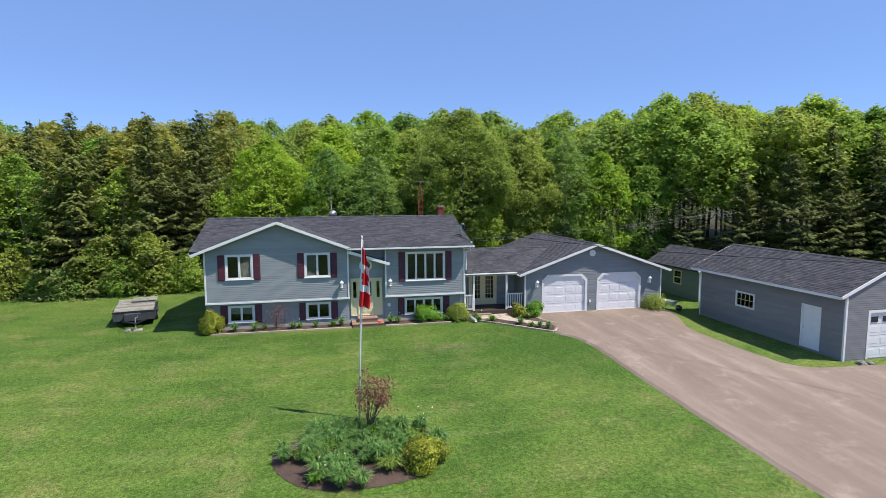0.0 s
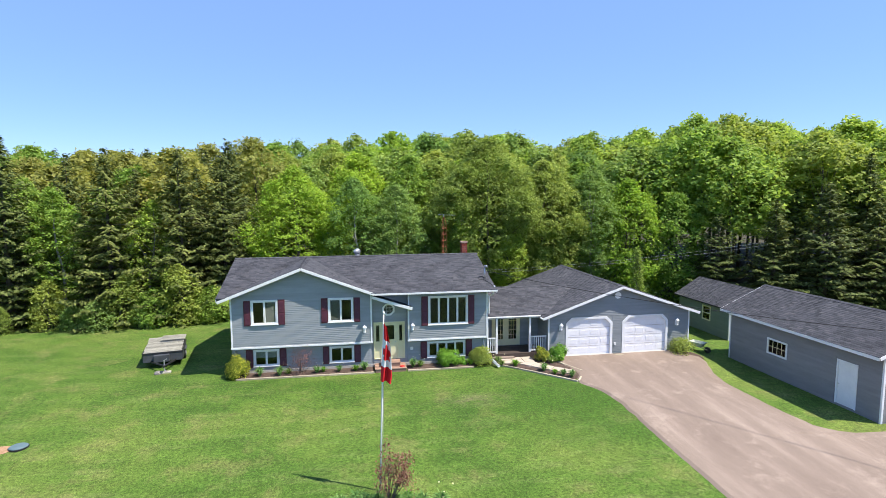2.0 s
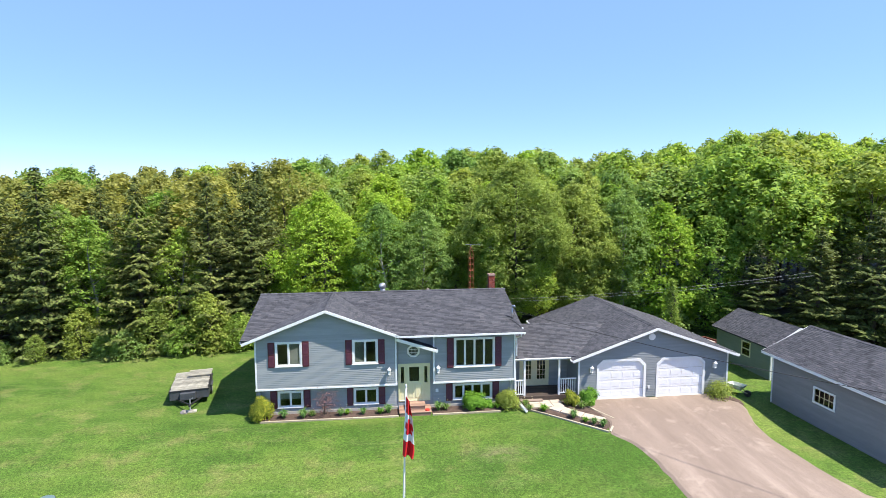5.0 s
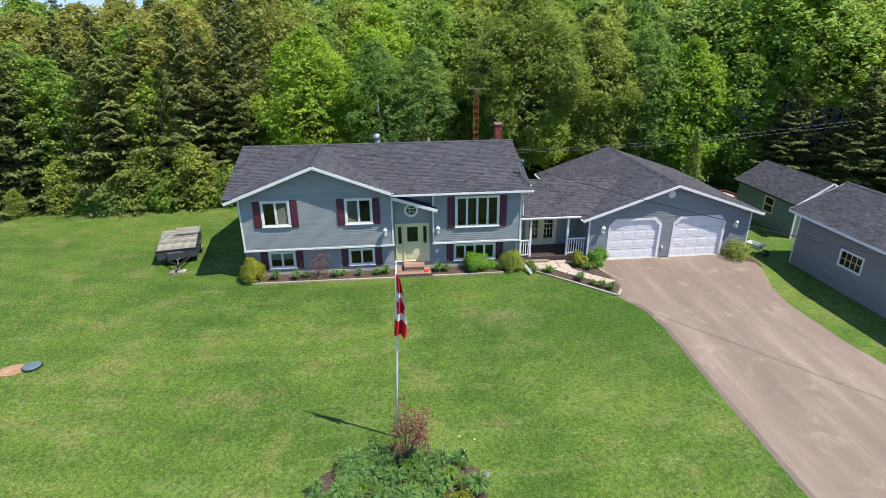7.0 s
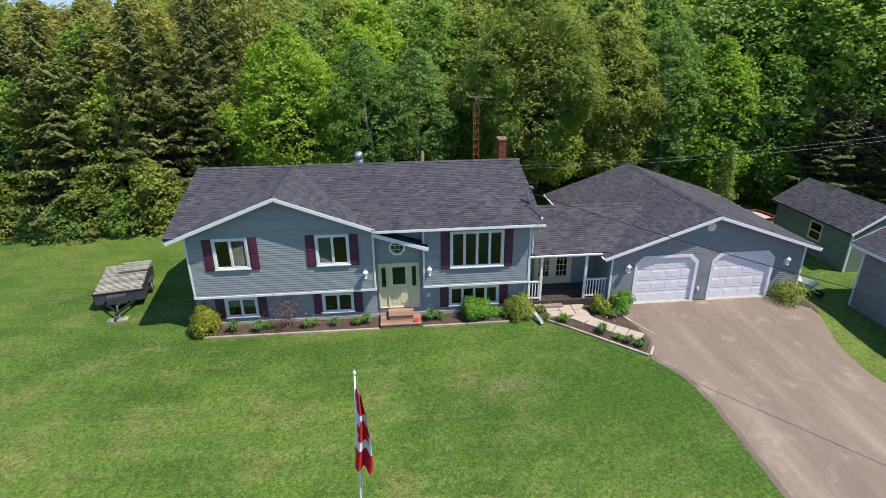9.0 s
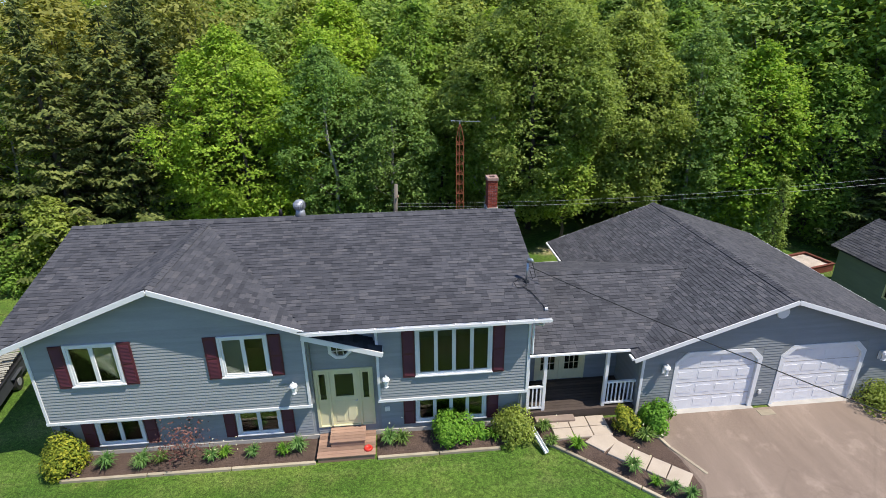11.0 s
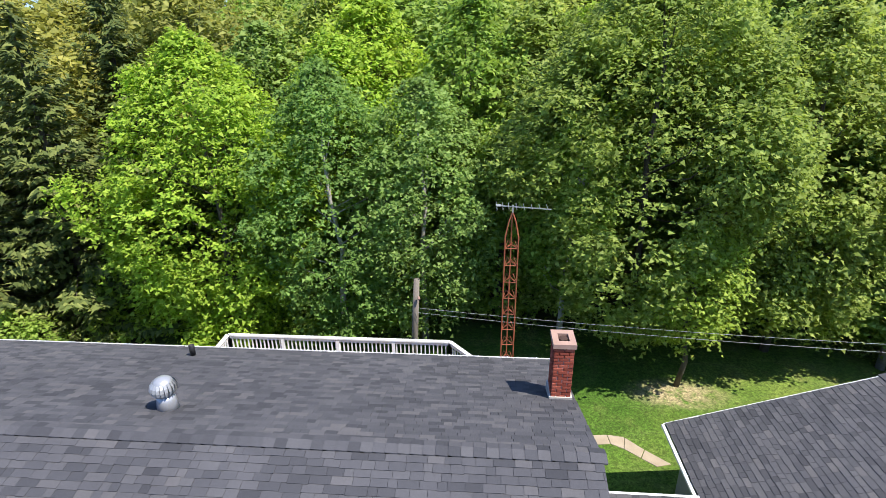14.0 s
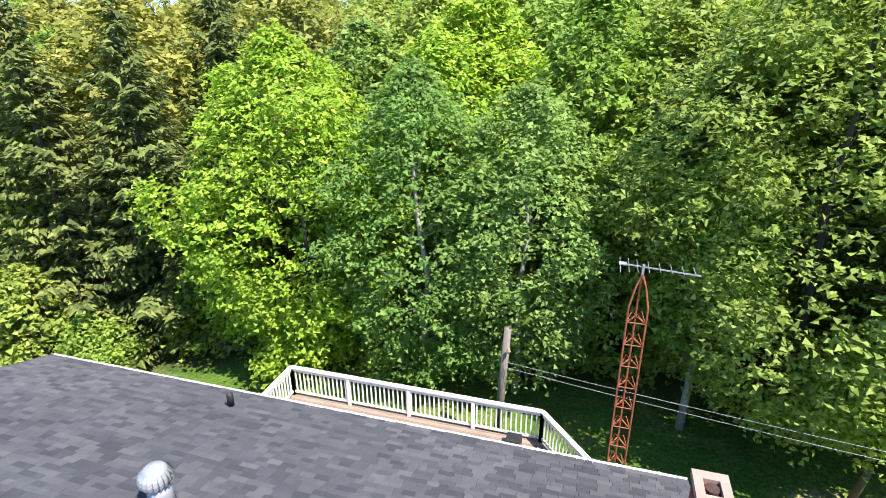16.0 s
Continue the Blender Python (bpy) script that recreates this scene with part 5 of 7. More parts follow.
        part("door_window", Solid().box(xx, xx + 0.38, y0 + 0.03, y0 + 0.05, 1.2, 1.46), BLACK, gd)


shed()


def small_shed():
    s = thing("shed", "small green sided shed with shingle roof behind the garage", "shed")
    x0, x1, y0, y1, zb, ze = 25.9, 29.6, 33.5, 39.35, -0.7, 1.6
    ex0, ex1, rx, ez, rz, ry0, ry1 = 25.62, 29.9, 27.76, 1.72, 3.02, 33.3, 39.62
    p = (rz - ez) / (rx - ex0)
    w = Solid()
    flat = pierced(Solid(), 0, 0.1, y0, y1, zb, ze, [(35.5, 36.45, 0.38, 1.44)])
    w.v += [(x0 + py, px, pz) for px, py, pz in flat.v]
    w.f += [tuple(k for k in reversed(f)) for f in flat.f]
    part("wall", Solid().box(x1 - 0.1, x1, y0, y1, zb, ze), SIDING_GREEN, s)
    part("wall", Solid().box(x0 + 0.1, x1 - 0.1, y0, y0 + 0.1, zb, ze), SIDING_GREEN, s)
    part("wall", Solid().box(x0 + 0.1, x1 - 0.1, y1 - 0.1, y1, zb, ze), SIDING_GREEN, s)
    for ya in (y0, y1 - 0.1):
        part("gable", Solid().prism([(x0, ze), (x1, ze), (rx, rz - 0.1)], ya, ya + 0.1), SIDING_GREEN, s)
    part("wall", w, SIDING_GREEN, s, "green lapped siding wall")
    b = side_siding(Solid(), x0, -1, y0 + 0.05, y1 - 0.05, zb + 0.1, ze, [(35.45, 36.5, 0.3, 1.5)])

    def under(z):
        dx = (rz - 0.1 - z) / p
        return (rx - dx, rx + dx) if dx > 0.05 else None

    lap_siding(b, y0, x0 + 0.08, x1 - 0.08, zb + 0.1, 2.8, (), 0.102, under)
    tagged(part("siding", b, SIDING_GREEN, s), "", "", "", "stuff")
    part("corner_board", Solid().box(x0 - 0.02, x0 + 0.08, y0 - 0.03, y0 + 0.05, zb, ze), WHITE, s)
    r = Solid()
    plate(r, [(ex0, ry0, ez), (rx, ry0, rz), (rx, ry1, rz), (ex0, ry1, ez)], 0.08)
    plate(r, [(rx, ry0, rz), (ex1, ry0, ez), (ex1, ry1, ez), (rx, ry1, rz)], 0.08)
    roof = part("roof", r, SHINGLE, s, "charcoal asphalt shingle roof")
    roof_plane(roof, (ex0 - 0.02, ry1, ez), (ex0 - 0.02, ry0, ez), (rx, ry1, rz + 0.005), None, None, 33)
    roof_plane(roof, (ex1 + 0.02, ry0, ez), (ex1 + 0.02, ry1, ez), (rx, ry0, rz + 0.005), None, None, 34)
    for a, c in (((ex0, ry0 - 0.02, ez - 0.06), (rx, ry0 - 0.02, rz - 0.05)), ((rx, ry0 - 0.02, rz - 0.05), (ex1, ry0 - 0.02, ez - 0.06))):
        part("rake_board", Solid().bar(a, c, 0.03, 0.13), WHITE, s)
    f = Solid()
    for a in ((35.5, 35.57, 0.38, 1.44), (36.38, 36.45, 0.38, 1.44), (35.57, 36.38, 0.38, 0.45), (35.57, 36.38, 1.37, 1.44), (35.57, 36.38, 0.88, 0.94)):
        f.box(x0 - 0.04, x0 + 0.04, *a)
    win = part("window", f, CREAM, s, "cream framed sash window")
    part("pane", Solid().box(x0 + 0.004, x0 + 0.01, 35.57, 36.38, 0.45, 1.37), GLASS, win)
    part("inner_wall", Solid().box(27.7, 27.8, 33.7, 39.0, zb, ze), INSIDE, s)


small_shed()


# ---- yard: beds, edging, path, steps ----
def on_ground(poly, lift, name, material, label, category, seed, mound=0.05):
    """A loose-edged patch lying on the land: fan rings from its middle."""
    cx = sum(p[0] for p in poly) / len(poly)
    cy = sum(p[1] for p in poly) / len(poly)
    dense = []
    for (ax, ay), (bx, by) in zip(poly, poly[1:] + poly[:1]):
        n = max(1, int(math.hypot(bx - ax, by - ay) / 0.25))
        dense += [(ax + (bx - ax) * k / n, ay + (by - ay) * k / n) for k in range(n)]
    s = Solid()
    rings = 6
    for r in range(1, rings + 1):
        f = r / rings
        for x, y in dense:
            px, py = cx + (x - cx) * f, cy + (y - cy) * f
            wob = 0.03 * noise.noise(Vector((px * 4 + seed, py * 4, 0)))
            s.v.append((px, py, ground_z(px, py) + lift + (mound + wob) * (1 - f ** 4)))
    s.v.append((cx, cy, ground_z(cx, cy) + lift + mound))
    m = len(dense)
    for r in range(rings - 1):
        for k in range(m):
            j = (k + 1) % m
            s.f.append((r * m + k, (r + 1) * m + k, (r + 1) * m + j, r * m + j))
    for k in range(m):
        s.f.append((rings * m, k, (k + 1) % m))
    return structure(name, s, material, label, category)


on_ground([(-6.35, 29.5), (1.18, 29.46), (1.18, 30.44), (-6.35, 30.44)], 0.02, "ground", MULCH, "dark bark mulch bed along the house wall", "flower bed", 1)
on_ground([(2.98, 29.46), (6.6, 29.46), (7.85, 29.8), (7.85, 30.44), (2.98, 30.44)], 0.02, "ground", MULCH, "dark bark mulch bed along the house wall", "flower bed", 2)
on_ground([(7.9, 29.9), (9.2, 28.75), (11.5, 26.5), (12.05, 27.0), (12.4, 27.8), (11.75, 29.7), (11.6, 30.35), (7.9, 30.45)], 0.02, "ground", MULCH, "dark bark mulch bed beside the porch path", "flower bed", 3)
BED = [(0.85 + 2.6 * math.cos(a) * (1 + 0.06 * math.sin(3 * a)), 15.65 + 1.85 * math.sin(a) * (1 + 0.05 * math.cos(2 * a))) for a in [2 * math.pi * k / 26 for k in range(26)]]
on_ground(BED, 0.015, "ground", MULCH, "oval island flower bed of dark soil in the lawn", "flower bed", 4)
on_ground([(-13.7 + 0.6 * math.cos(a) * (1 + 0.2 * math.sin(2 * a)), 23.15 + 0.38 * math.sin(a)) for a in [k * 0.4 for k in range(16)]], 0.012, "ground", DIRT, "patch of bare orange earth in the lawn", "bare earth", 5, 0.03)
on_ground([(20.2, 29.2), (20.9, 29.0), (21.2, 29.9), (20.9, 30.4), (19.2, 30.4), (19.3, 29.9)], 0.035, "ground", MULCH, "weedy dark soil at the garage corner", "flower bed", 7)


def timber(a, b, size=0.1):
    za, zb = ground_z(*a) + size * 0.35, ground_z(*b) + size * 0.35
    s = Solid().bar((a[0], a[1], za), (b[0], b[1], zb), size, size)
    tagged(part("edging_timber", s, TIMBER, None, "", 0.012), "weathered pale timber edging the mulch bed", "edging timber", "edging timbers of the beds")


for a, b in (((-6.1, 29.44), (-3.7, 29.42)), ((-3.68, 29.42), (-1.3, 29.4)), ((-1.28, 29.4), (1.16, 29.38)), ((3.0, 29.38), (4.85, 29.38)), ((4.87, 29.38), (6.75, 29.38)),
             ((7.95, 29.72), (9.2, 28.6)), ((9.22, 28.58), (10.4, 27.45)), ((10.42, 27.43), (11.62, 26.3)), ((11.68, 26.3), (12.05, 26.85)), ((12.5, 27.7), (11.95, 28.8)), ((11.94, 28.82), (11.7, 29.6))):
    timber(a, b)


def paver(poly):
    z = min(ground_z(x, y) for x, y in poly)
    tagged(part("paving_slab", Solid().slab(poly, z - 0.02, z + 0.13), PAVER, None, "", 0.012), "buff concrete paving slab set in the mulch", "paving slab", "slabs of the porch path")


for k in range(3):
    for j in range(2):
        x0, y0 = 8.55 + 0.62 * k, 29.48 + 0.48 * j
        paver([(x0, y0), (x0 + 0.595, y0), (x0 + 0.595, y0 + 0.455), (x0, y0 + 0.455)])
CURVE = [(9.78, 29.55, 0.95), (10.15, 29.0, 0.72), (10.55, 28.6, 0.66), (10.98, 28.22, 0.64), (11.4, 27.86, 0.64), (11.85, 27.45, 0.66)]
for (xa, ya, wa), (xb, yb, wb) in zip(CURVE, CURVE[1:]):
    d = Vector((xb - xa, yb - ya)).normalized()
    n = Vector((-d.y, d.x))
    g = 0.015
    a, b = Vector((xa, ya)) + d * g, Vector((xb, yb)) - d * g
    paver([tuple(a - n * wa / 2), tuple(b - n * wb / 2), tuple(b + n * wb / 2), tuple(a + n * wa / 2)])
FAR_EDGE = [(9.7, 42.14), (10.3, 42.2), (10.83, 42.12), (11.32, 41.6), (11.97, 41.03)]
NEAR_EDGE = [(9.75, 41.71), (10.34, 41.78), (10.7, 41.58), (11.12, 41.22), (11.5, 40.9)]
for k in range(4):
    (ax, ay), (bx, by), (cx, cy), (dx, dy) = NEAR_EDGE[k], NEAR_EDGE[k + 1], FAR_EDGE[k + 1], FAR_EDGE[k]
    mx, my = (ax + bx + cx + dx) / 4, (ay + by + cy + dy) / 4
    ring = [(mx + (px - mx) * 0.965, my + (py - my) * 0.965) for px, py in ((ax, ay), (bx, by), (cx, cy), (dx, dy))]
    z = ground_z(mx, my)
    tagged(part("stepping_stone", Solid().slab(ring, z - 0.03, z + 0.022), PATH_SLAB, None, "", 0.008), "tan garden path slab in the back lawn", "stepping stone", "stepping stones")


def front_steps():
    s = thing("front_steps", "brown stained wooden front steps at the entry door", "steps")

    def platform(name, x0, x1, y0, y1, z):
        base = part(name, Solid().box(x0 + 0.03, x1 - 0.03, y0 + 0.03, y1, -0.1, z - 0.03), DECKWOOD, s)
        n = max(1, round((y1 - y0) / 0.14))
        for k in range(n):
            w = (y1 - y0) / n
            part("board", Solid().box(x0, x1, y0 + k * w + 0.004, y0 + (k + 1) * w - 0.004, z - 0.028, z), DECKWOOD, base)

    platform("landing", 1.2, 2.94, 29.36, 30.42, 0.2)
    platform("upper_step", 1.56, 2.64, 29.75, 30.42, 0.41)


front_steps()
tagged(part("dog_bowl", Solid().turned(2.72, 29.62, [(0.14, 0.2), (0.12, 0.25), (0.09, 0.26), (0.07, 0.225)], 16), RED_PLASTIC, None, "", 0.0, True), "round red plastic dish on the front steps", "dish")


def splash_trough():
    t = Solid()
    a, b = Vector((7.82, 29.95, 0.3)), Vector((8.1, 28.98, 0.06))
    t.bar(a, b, 0.12, 0.02)
    d = (b - a).normalized()
    sd = d.cross(Vector((0, 0, 1))).normalized() * 0.06
    t.bar(a + sd + Vector((0, 0, 0.04)), b + sd + Vector((0, 0, 0.04)), 0.012, 0.09)
    t.bar(a - sd + Vector((0, 0, 0.04)), b - sd + Vector((0, 0, 0.04)), 0.012, 0.09)
    tagged(part("downspout_extension", t, WHITE), "white downspout extension lying across the bed edge", "downspout")


splash_trough()
tagged(part("threshold_board", Solid().box(15.6, 16.15, 29.85, 30.12, -0.03, 0.08), TIMBER, None, "", 0.01), "short weathered wooden block on the driveway", "wood block")


def septic_lid():
    z = ground_z(-13.05, 23.3)
    l = part("septic_lid", Solid().turned(-13.05, 23.3, [(0.32, z - 0.05), (0.32, z + 0.07), (0.27, z + 0.1), (0.05, z + 0.115)], 24), LID)
    part("rim", Solid().turned(-13.05, 23.3, [(0.35, z - 0.05), (0.35, z + 0.045), (0.32, z + 0.05)], 24), BLACK, l)
    tagged(l, "round blue-grey plastic tank lid set in the lawn", "tank lid")


septic_lid()


def boulder(x, y, r, seed, label="grey field stone on the ground"):
    bm = bmesh.new()
    bmesh.ops.create_icosphere(bm, subdivisions=2, radius=r)
    for v in bm.verts:
        v.co *= 1 + 0.35 * noise.noise(v.co * (1.3 / r) + Vector((seed, 0, 0)))
        v.co.z *= 0.6
    me = bpy.data.meshes.new("boulder")
    bm.to_mesh(me)
    bm.free()
    ob = part("boulder", me, ROCK)
    ob.location = (x, y, ground_z(x, y) + r * 0.2)
    tagged(ob, label, "stone", "stones in the yard")


for k, (x, y, r) in enumerate(((23.8, 19.6, 0.22), (24.2, 19.55, 0.17), (-10.55, 31.35, 0.2), (-10.2, 31.5, 0.15), (3.5, 16.3, 0.12), (23.5, 19.3, 0.12))):
    boulder(x, y, r, k * 3.1)


# ---- flagpole ----
def flagpole():
    x, y = 0.9, 18.1
    z = ground_z(x, y)
    p = thing("flagpole", "slim white flagpole standing in the lawn", "flagpole", (x, y, z))
    part("pole", Solid().tube([(0, 0, -0.2), (0.08, -0.08, 2.4), (0.15, -0.15, 4.5), (0.2, -0.2, 6.2)], [0.031, 0.028, 0.024, 0.018], 12), WHITE, p, "", 0.0, True)
    part("finial", Solid().turned(0.2, -0.2, [(0.015, 6.19), (0.03, 6.22), (0.036, 6.25), (0.024, 6.29), (0.005, 6.31)], 12), WHITE, p, "", 0.0, True)
    part("halyard", Solid().tube([(0.1, -0.02, 0.9), (0.16, -0.1, 3.4), (0.25, -0.18, 6.15)], [0.006] * 3, 5), PALE_WIRE, p)
    f = thing("flag", "red and white maple leaf flag hanging limp from the pole", "flag", (x, y, z))

    def cloth(v, h):
        """v runs down the hanging flag, h across its folds."""
        wide = 0.1 + 0.27 * smoothstep(0.0, 0.75, v) - 0.05 * smoothstep(0.85, 1.0, v)
        fold = math.sin(h * 9.5 + v * 3.0) * (0.05 + 0.05 * v)
        return (0.2 - 0.14 * v + wide * h + 0.04 * math.sin(v * 7) * h, -0.24 + 0.06 * v + fold - 0.05 * h, 5.92 - 1.98 * v - 0.16 * h * (1 - v) - 0.1 * h * h * v)

    def strip(name, v0, v1, material, lift=0.0, shape=None):
        s = Solid()
        nv, nh = 14, 18
        grid = {}
        for i in range(nv + 1):
            for j in range(nh + 1):
                q = cloth(v0 + (v1 - v0) * i / nv, j / nh)
                grid[i, j] = len(s.v)
                s.v.append((q[0], q[1] - lift, q[2]))
        for i in range(nv):
            for j in range(nh):
                if shape and not shape((i + 0.5) / nv * 2 - 1, (j + 0.5) / nh * 2 - 1):
                    continue
                s.f.append((grid[i, j], grid[i + 1, j], grid[i + 1, j + 1], grid[i, j + 1]))
        return part(name, s, material, f, "", 0.0, True)

    strip("red_band", 0.0, 0.27, FLAG_RED)
    strip("white_band", 0.27, 0.74, FLAG_WHITE)
    strip("red_band", 0.74, 1.0, FLAG_RED)

    def leaf(a, b):
        r, t = math.hypot(a, b), math.atan2(b, -a)
        return r < 0.55 + 0.35 * abs(math.cos(2.5 * t)) and not (a > 0.55 and abs(b) > 0.15)

    strip("leaf", 0.31, 0.7, FLAG_RED, 0.008, leaf)


flagpole()


# ---- trailer ----
def trailer():
    t = thing("utility_trailer", "dark grey utility trailer topped with pale wooden laths", "trailer")
    t.matrix_basis = pose(-10.68, 32.6, ground_z(-10.68, 32.6), 0, 0, 12)
    w, l = 1.0, 2.7
    tub = Solid()
    for q in (((-w, 0), (w, 0)), ((w, 0), (w, l)), ((w, l), (-w, l)), ((-w, l), (-w, 0))):
        (xa, ya), (xb, yb) = q
        tub.bar((xa, ya, 0.58), (xb, yb, 0.58), 0.05, 0.5)
    tub.box(-w, w, 0, l, 0.32, 0.37)
    part("body", tub, TRAILER_GREY, t, "dark grey sheet-metal trailer body", 0.006)
    part("toolbox", Solid().box(-0.45, 0.35, -0.3, -0.04, 0.36, 0.76), TRAILER_GREY, t, "grey front toolbox", 0.015)
    part("top_rim", Solid().box(-w - 0.05, w + 0.05, -0.05, 0.04, 0.8, 0.86).box(-w - 0.05, -w + 0.03, 0.04, l, 0.8, 0.86).box(w - 0.03, w + 0.05, 0.04, l, 0.8, 0.86), BLACK, t)
    for s in (-1, 1):
        part("tongue_bar", Solid().bar((s * 0.65, 0.0, 0.36), (0.18, -1.25, 0.4), 0.07, 0.08), BLACK, t)
        wheel = part("wheel", Solid().tube([(s * (w - 0.12), l * 0.55, 0.3), (s * (w + 0.08), l * 0.55, 0.3)], [0.3, 0.3], 20), BLACK, t, "black tyre")
        part("rim", Solid().tube([(s * (w - 0.11), l * 0.55, 0.3), (s * (w + 0.095), l * 0.55, 0.3)], [0.16, 0.15], 14), GALV, wheel)
        part("mudguard", Solid().box(min(s * (w + 0.03), s * (w + 0.14)), max(s * (w + 0.03), s * (w + 0.14)), l * 0.55 - 0.42, l * 0.55 + 0.42, 0.62, 0.66), TRAILER_GREY, t, "", 0.01)
        part("runner", Solid().bar((s * 0.55, 0.05, 0.84), (s * 0.55, l, 1.04), 0.06, 0.05), PALEWOOD, t)
    jack = part("jack", Solid().tube([(0.18, -1.2, 0.08), (0.18, -1.2, 0.72)], [0.035, 0.03], 8), GALV, t, "trailer jack standing on a board")
    part("crank", Solid().tube([(0.18, -1.2, 0.72), (0.3, -1.2, 0.74), (0.3, -1.2, 0.82)], [0.014] * 3, 6), GALV, jack)
    part("coupler", Solid().bar((0.18, -1.2, 0.42), (0.18, -1.5, 0.42), 0.1, 0.09), BLACK, t)
    part("foot_board", Solid().box(-0.15, 0.5, -1.35, -1.05, 0.0, 0.07), PALEWOOD, t)
    rnd = random.Random(8)
    n = 22
    for k in range(n):
        y = 0.06 + (l - 0.1) * k / (n - 1)
        z = 0.87 + 0.2 * y / l
        part("lath", Solid().bar((-w + 0.02 + rnd.uniform(-0.03, 0.03), y, z), (w - 0.02 + rnd.uniform(-0.03, 0.03), y + rnd.uniform(-0.02, 0.02), z), 0.075, 0.022), PALEWOOD, t)
    for k in range(9):
        y = l - 0.95 + 0.13 * k
        part("lath", Solid().bar((-0.25 + rnd.uniform(-0.03, 0.03), y, 1.12 + 0.01 * (k % 2)), (w + 0.05, y + rnd.uniform(-0.02, 0.02), 1.12), 0.075, 0.022), PALEWOOD, t)
    # black block added to fill the tub below the laths
    part("dark_fill", Solid().box(-w + 0.06, w - 0.06, 0.05, l - 0.05, 0.6, 0.8), BLACK, t)


trailer()


def wheelbarrow():
    b = thing("wheelbarrow", "pale green wheelbarrow standing by the garage corner", "wheelbarrow")
    b.matrix_basis = pose(22.0, 31.35, ground_z(22.0, 31.35), 0, 0, 25)
    s = Solid()
    top = [(-0.33, -0.5), (0.33, -0.5), (0.3, 0.45), (-0.3, 0.45)]
    low = [(-0.2, -0.3), (0.2, -0.3), (0.17, 0.22), (-0.17, 0.22)]
    for k in range(4):
        m = (k + 1) % 4
        s.hexa([(*low[k], 0.32), (*low[m], 0.32), (low[m][0] * 0.93, low[m][1] * 0.93, 0.33), (low[k][0] * 0.93, low[k][1] * 0.93, 0.33),
                (*top[k], 0.6), (*top[m], 0.6), (top[m][0] * 0.93, top[m][1] * 0.93, 0.6), (top[k][0] * 0.93, top[k][1] * 0.93, 0.6)])
    s.slab(low, 0.31, 0.335)
    part("tub", s, GREEN_TUB, b, "pale green metal tub")
    for sd in (-1, 1):
        part("handle", Solid().bar((sd * 0.12, -0.75, 0.24), (sd * 0.3, 0.95, 0.52), 0.04, 0.04), TIMBER, b)
        part("leg", Solid().bar((sd * 0.24, 0.35, 0.38), (sd * 0.26, 0.42, 0.0), 0.03, 0.03), BLACK, b)
    part("wheel", Solid().tube([(-0.05, -0.7, 0.2), (0.05, -0.7, 0.2)], [0.2, 0.2], 18), BLACK, b, "black rubber wheel")


wheelbarrow()


def raised_bed():
    b = thing("raised_bed", "red stained wooden raised bed filled with pale sand", "raised bed")
    b.matrix_basis = pose(25.82, 40.7, ground_z(26.5, 41.4) - 0.04, 0, 0, 15)
    w, l, h = 1.85, 1.75, 0.46
    for name, x0, x1, y0, y1 in (("board", 0, w, 0, 0.05), ("board", 0, w, l - 0.05, l), ("board", 0, 0.05, 0.05, l - 0.05), ("board", w - 0.05, w, 0.05, l - 0.05)):
        for k in range(2):
            part(name, Solid().box(x0, x1, y0, y1, k * h / 2 + 0.003, (k + 1) * h / 2 - 0.003), REDWOOD, b, "", 0.006)
    for x0, x1, y0, y1 in ((-0.04, w + 0.04, -0.04, 0.1), (-0.04, w + 0.04, l - 0.1, l + 0.04), (-0.04, 0.1, 0.1, l - 0.1), (w - 0.1, w + 0.04, 0.1, l - 0.1)):
        part("cap_rail", Solid().box(x0, x1, y0, y1, h, h + 0.035), REDWOOD, b, "", 0.006)
    s = Solid()
    n = 10
    for j in range(n + 1):
        for i in range(n + 1):
            x, y = 0.06 + (w - 0.12) * i / n, 0.06 + (l - 0.12) * j / n
            s.v.append((x, y, h - 0.1 + 0.09 * math.sin(math.pi * i / n) * math.sin(math.pi * j / n) + 0.03 * noise.noise(Vector((x * 3, y * 3, 0)))))
    s.f = [(j * (n + 1) + i, j * (n + 1) + i + 1, (j + 1) * (n + 1) + i + 1, (j + 1) * (n + 1) + i) for j in range(n) for i in range(n)]
    part("sand", s, SAND, b, "pale heaped sand", 0.0, True)


raised_bed()


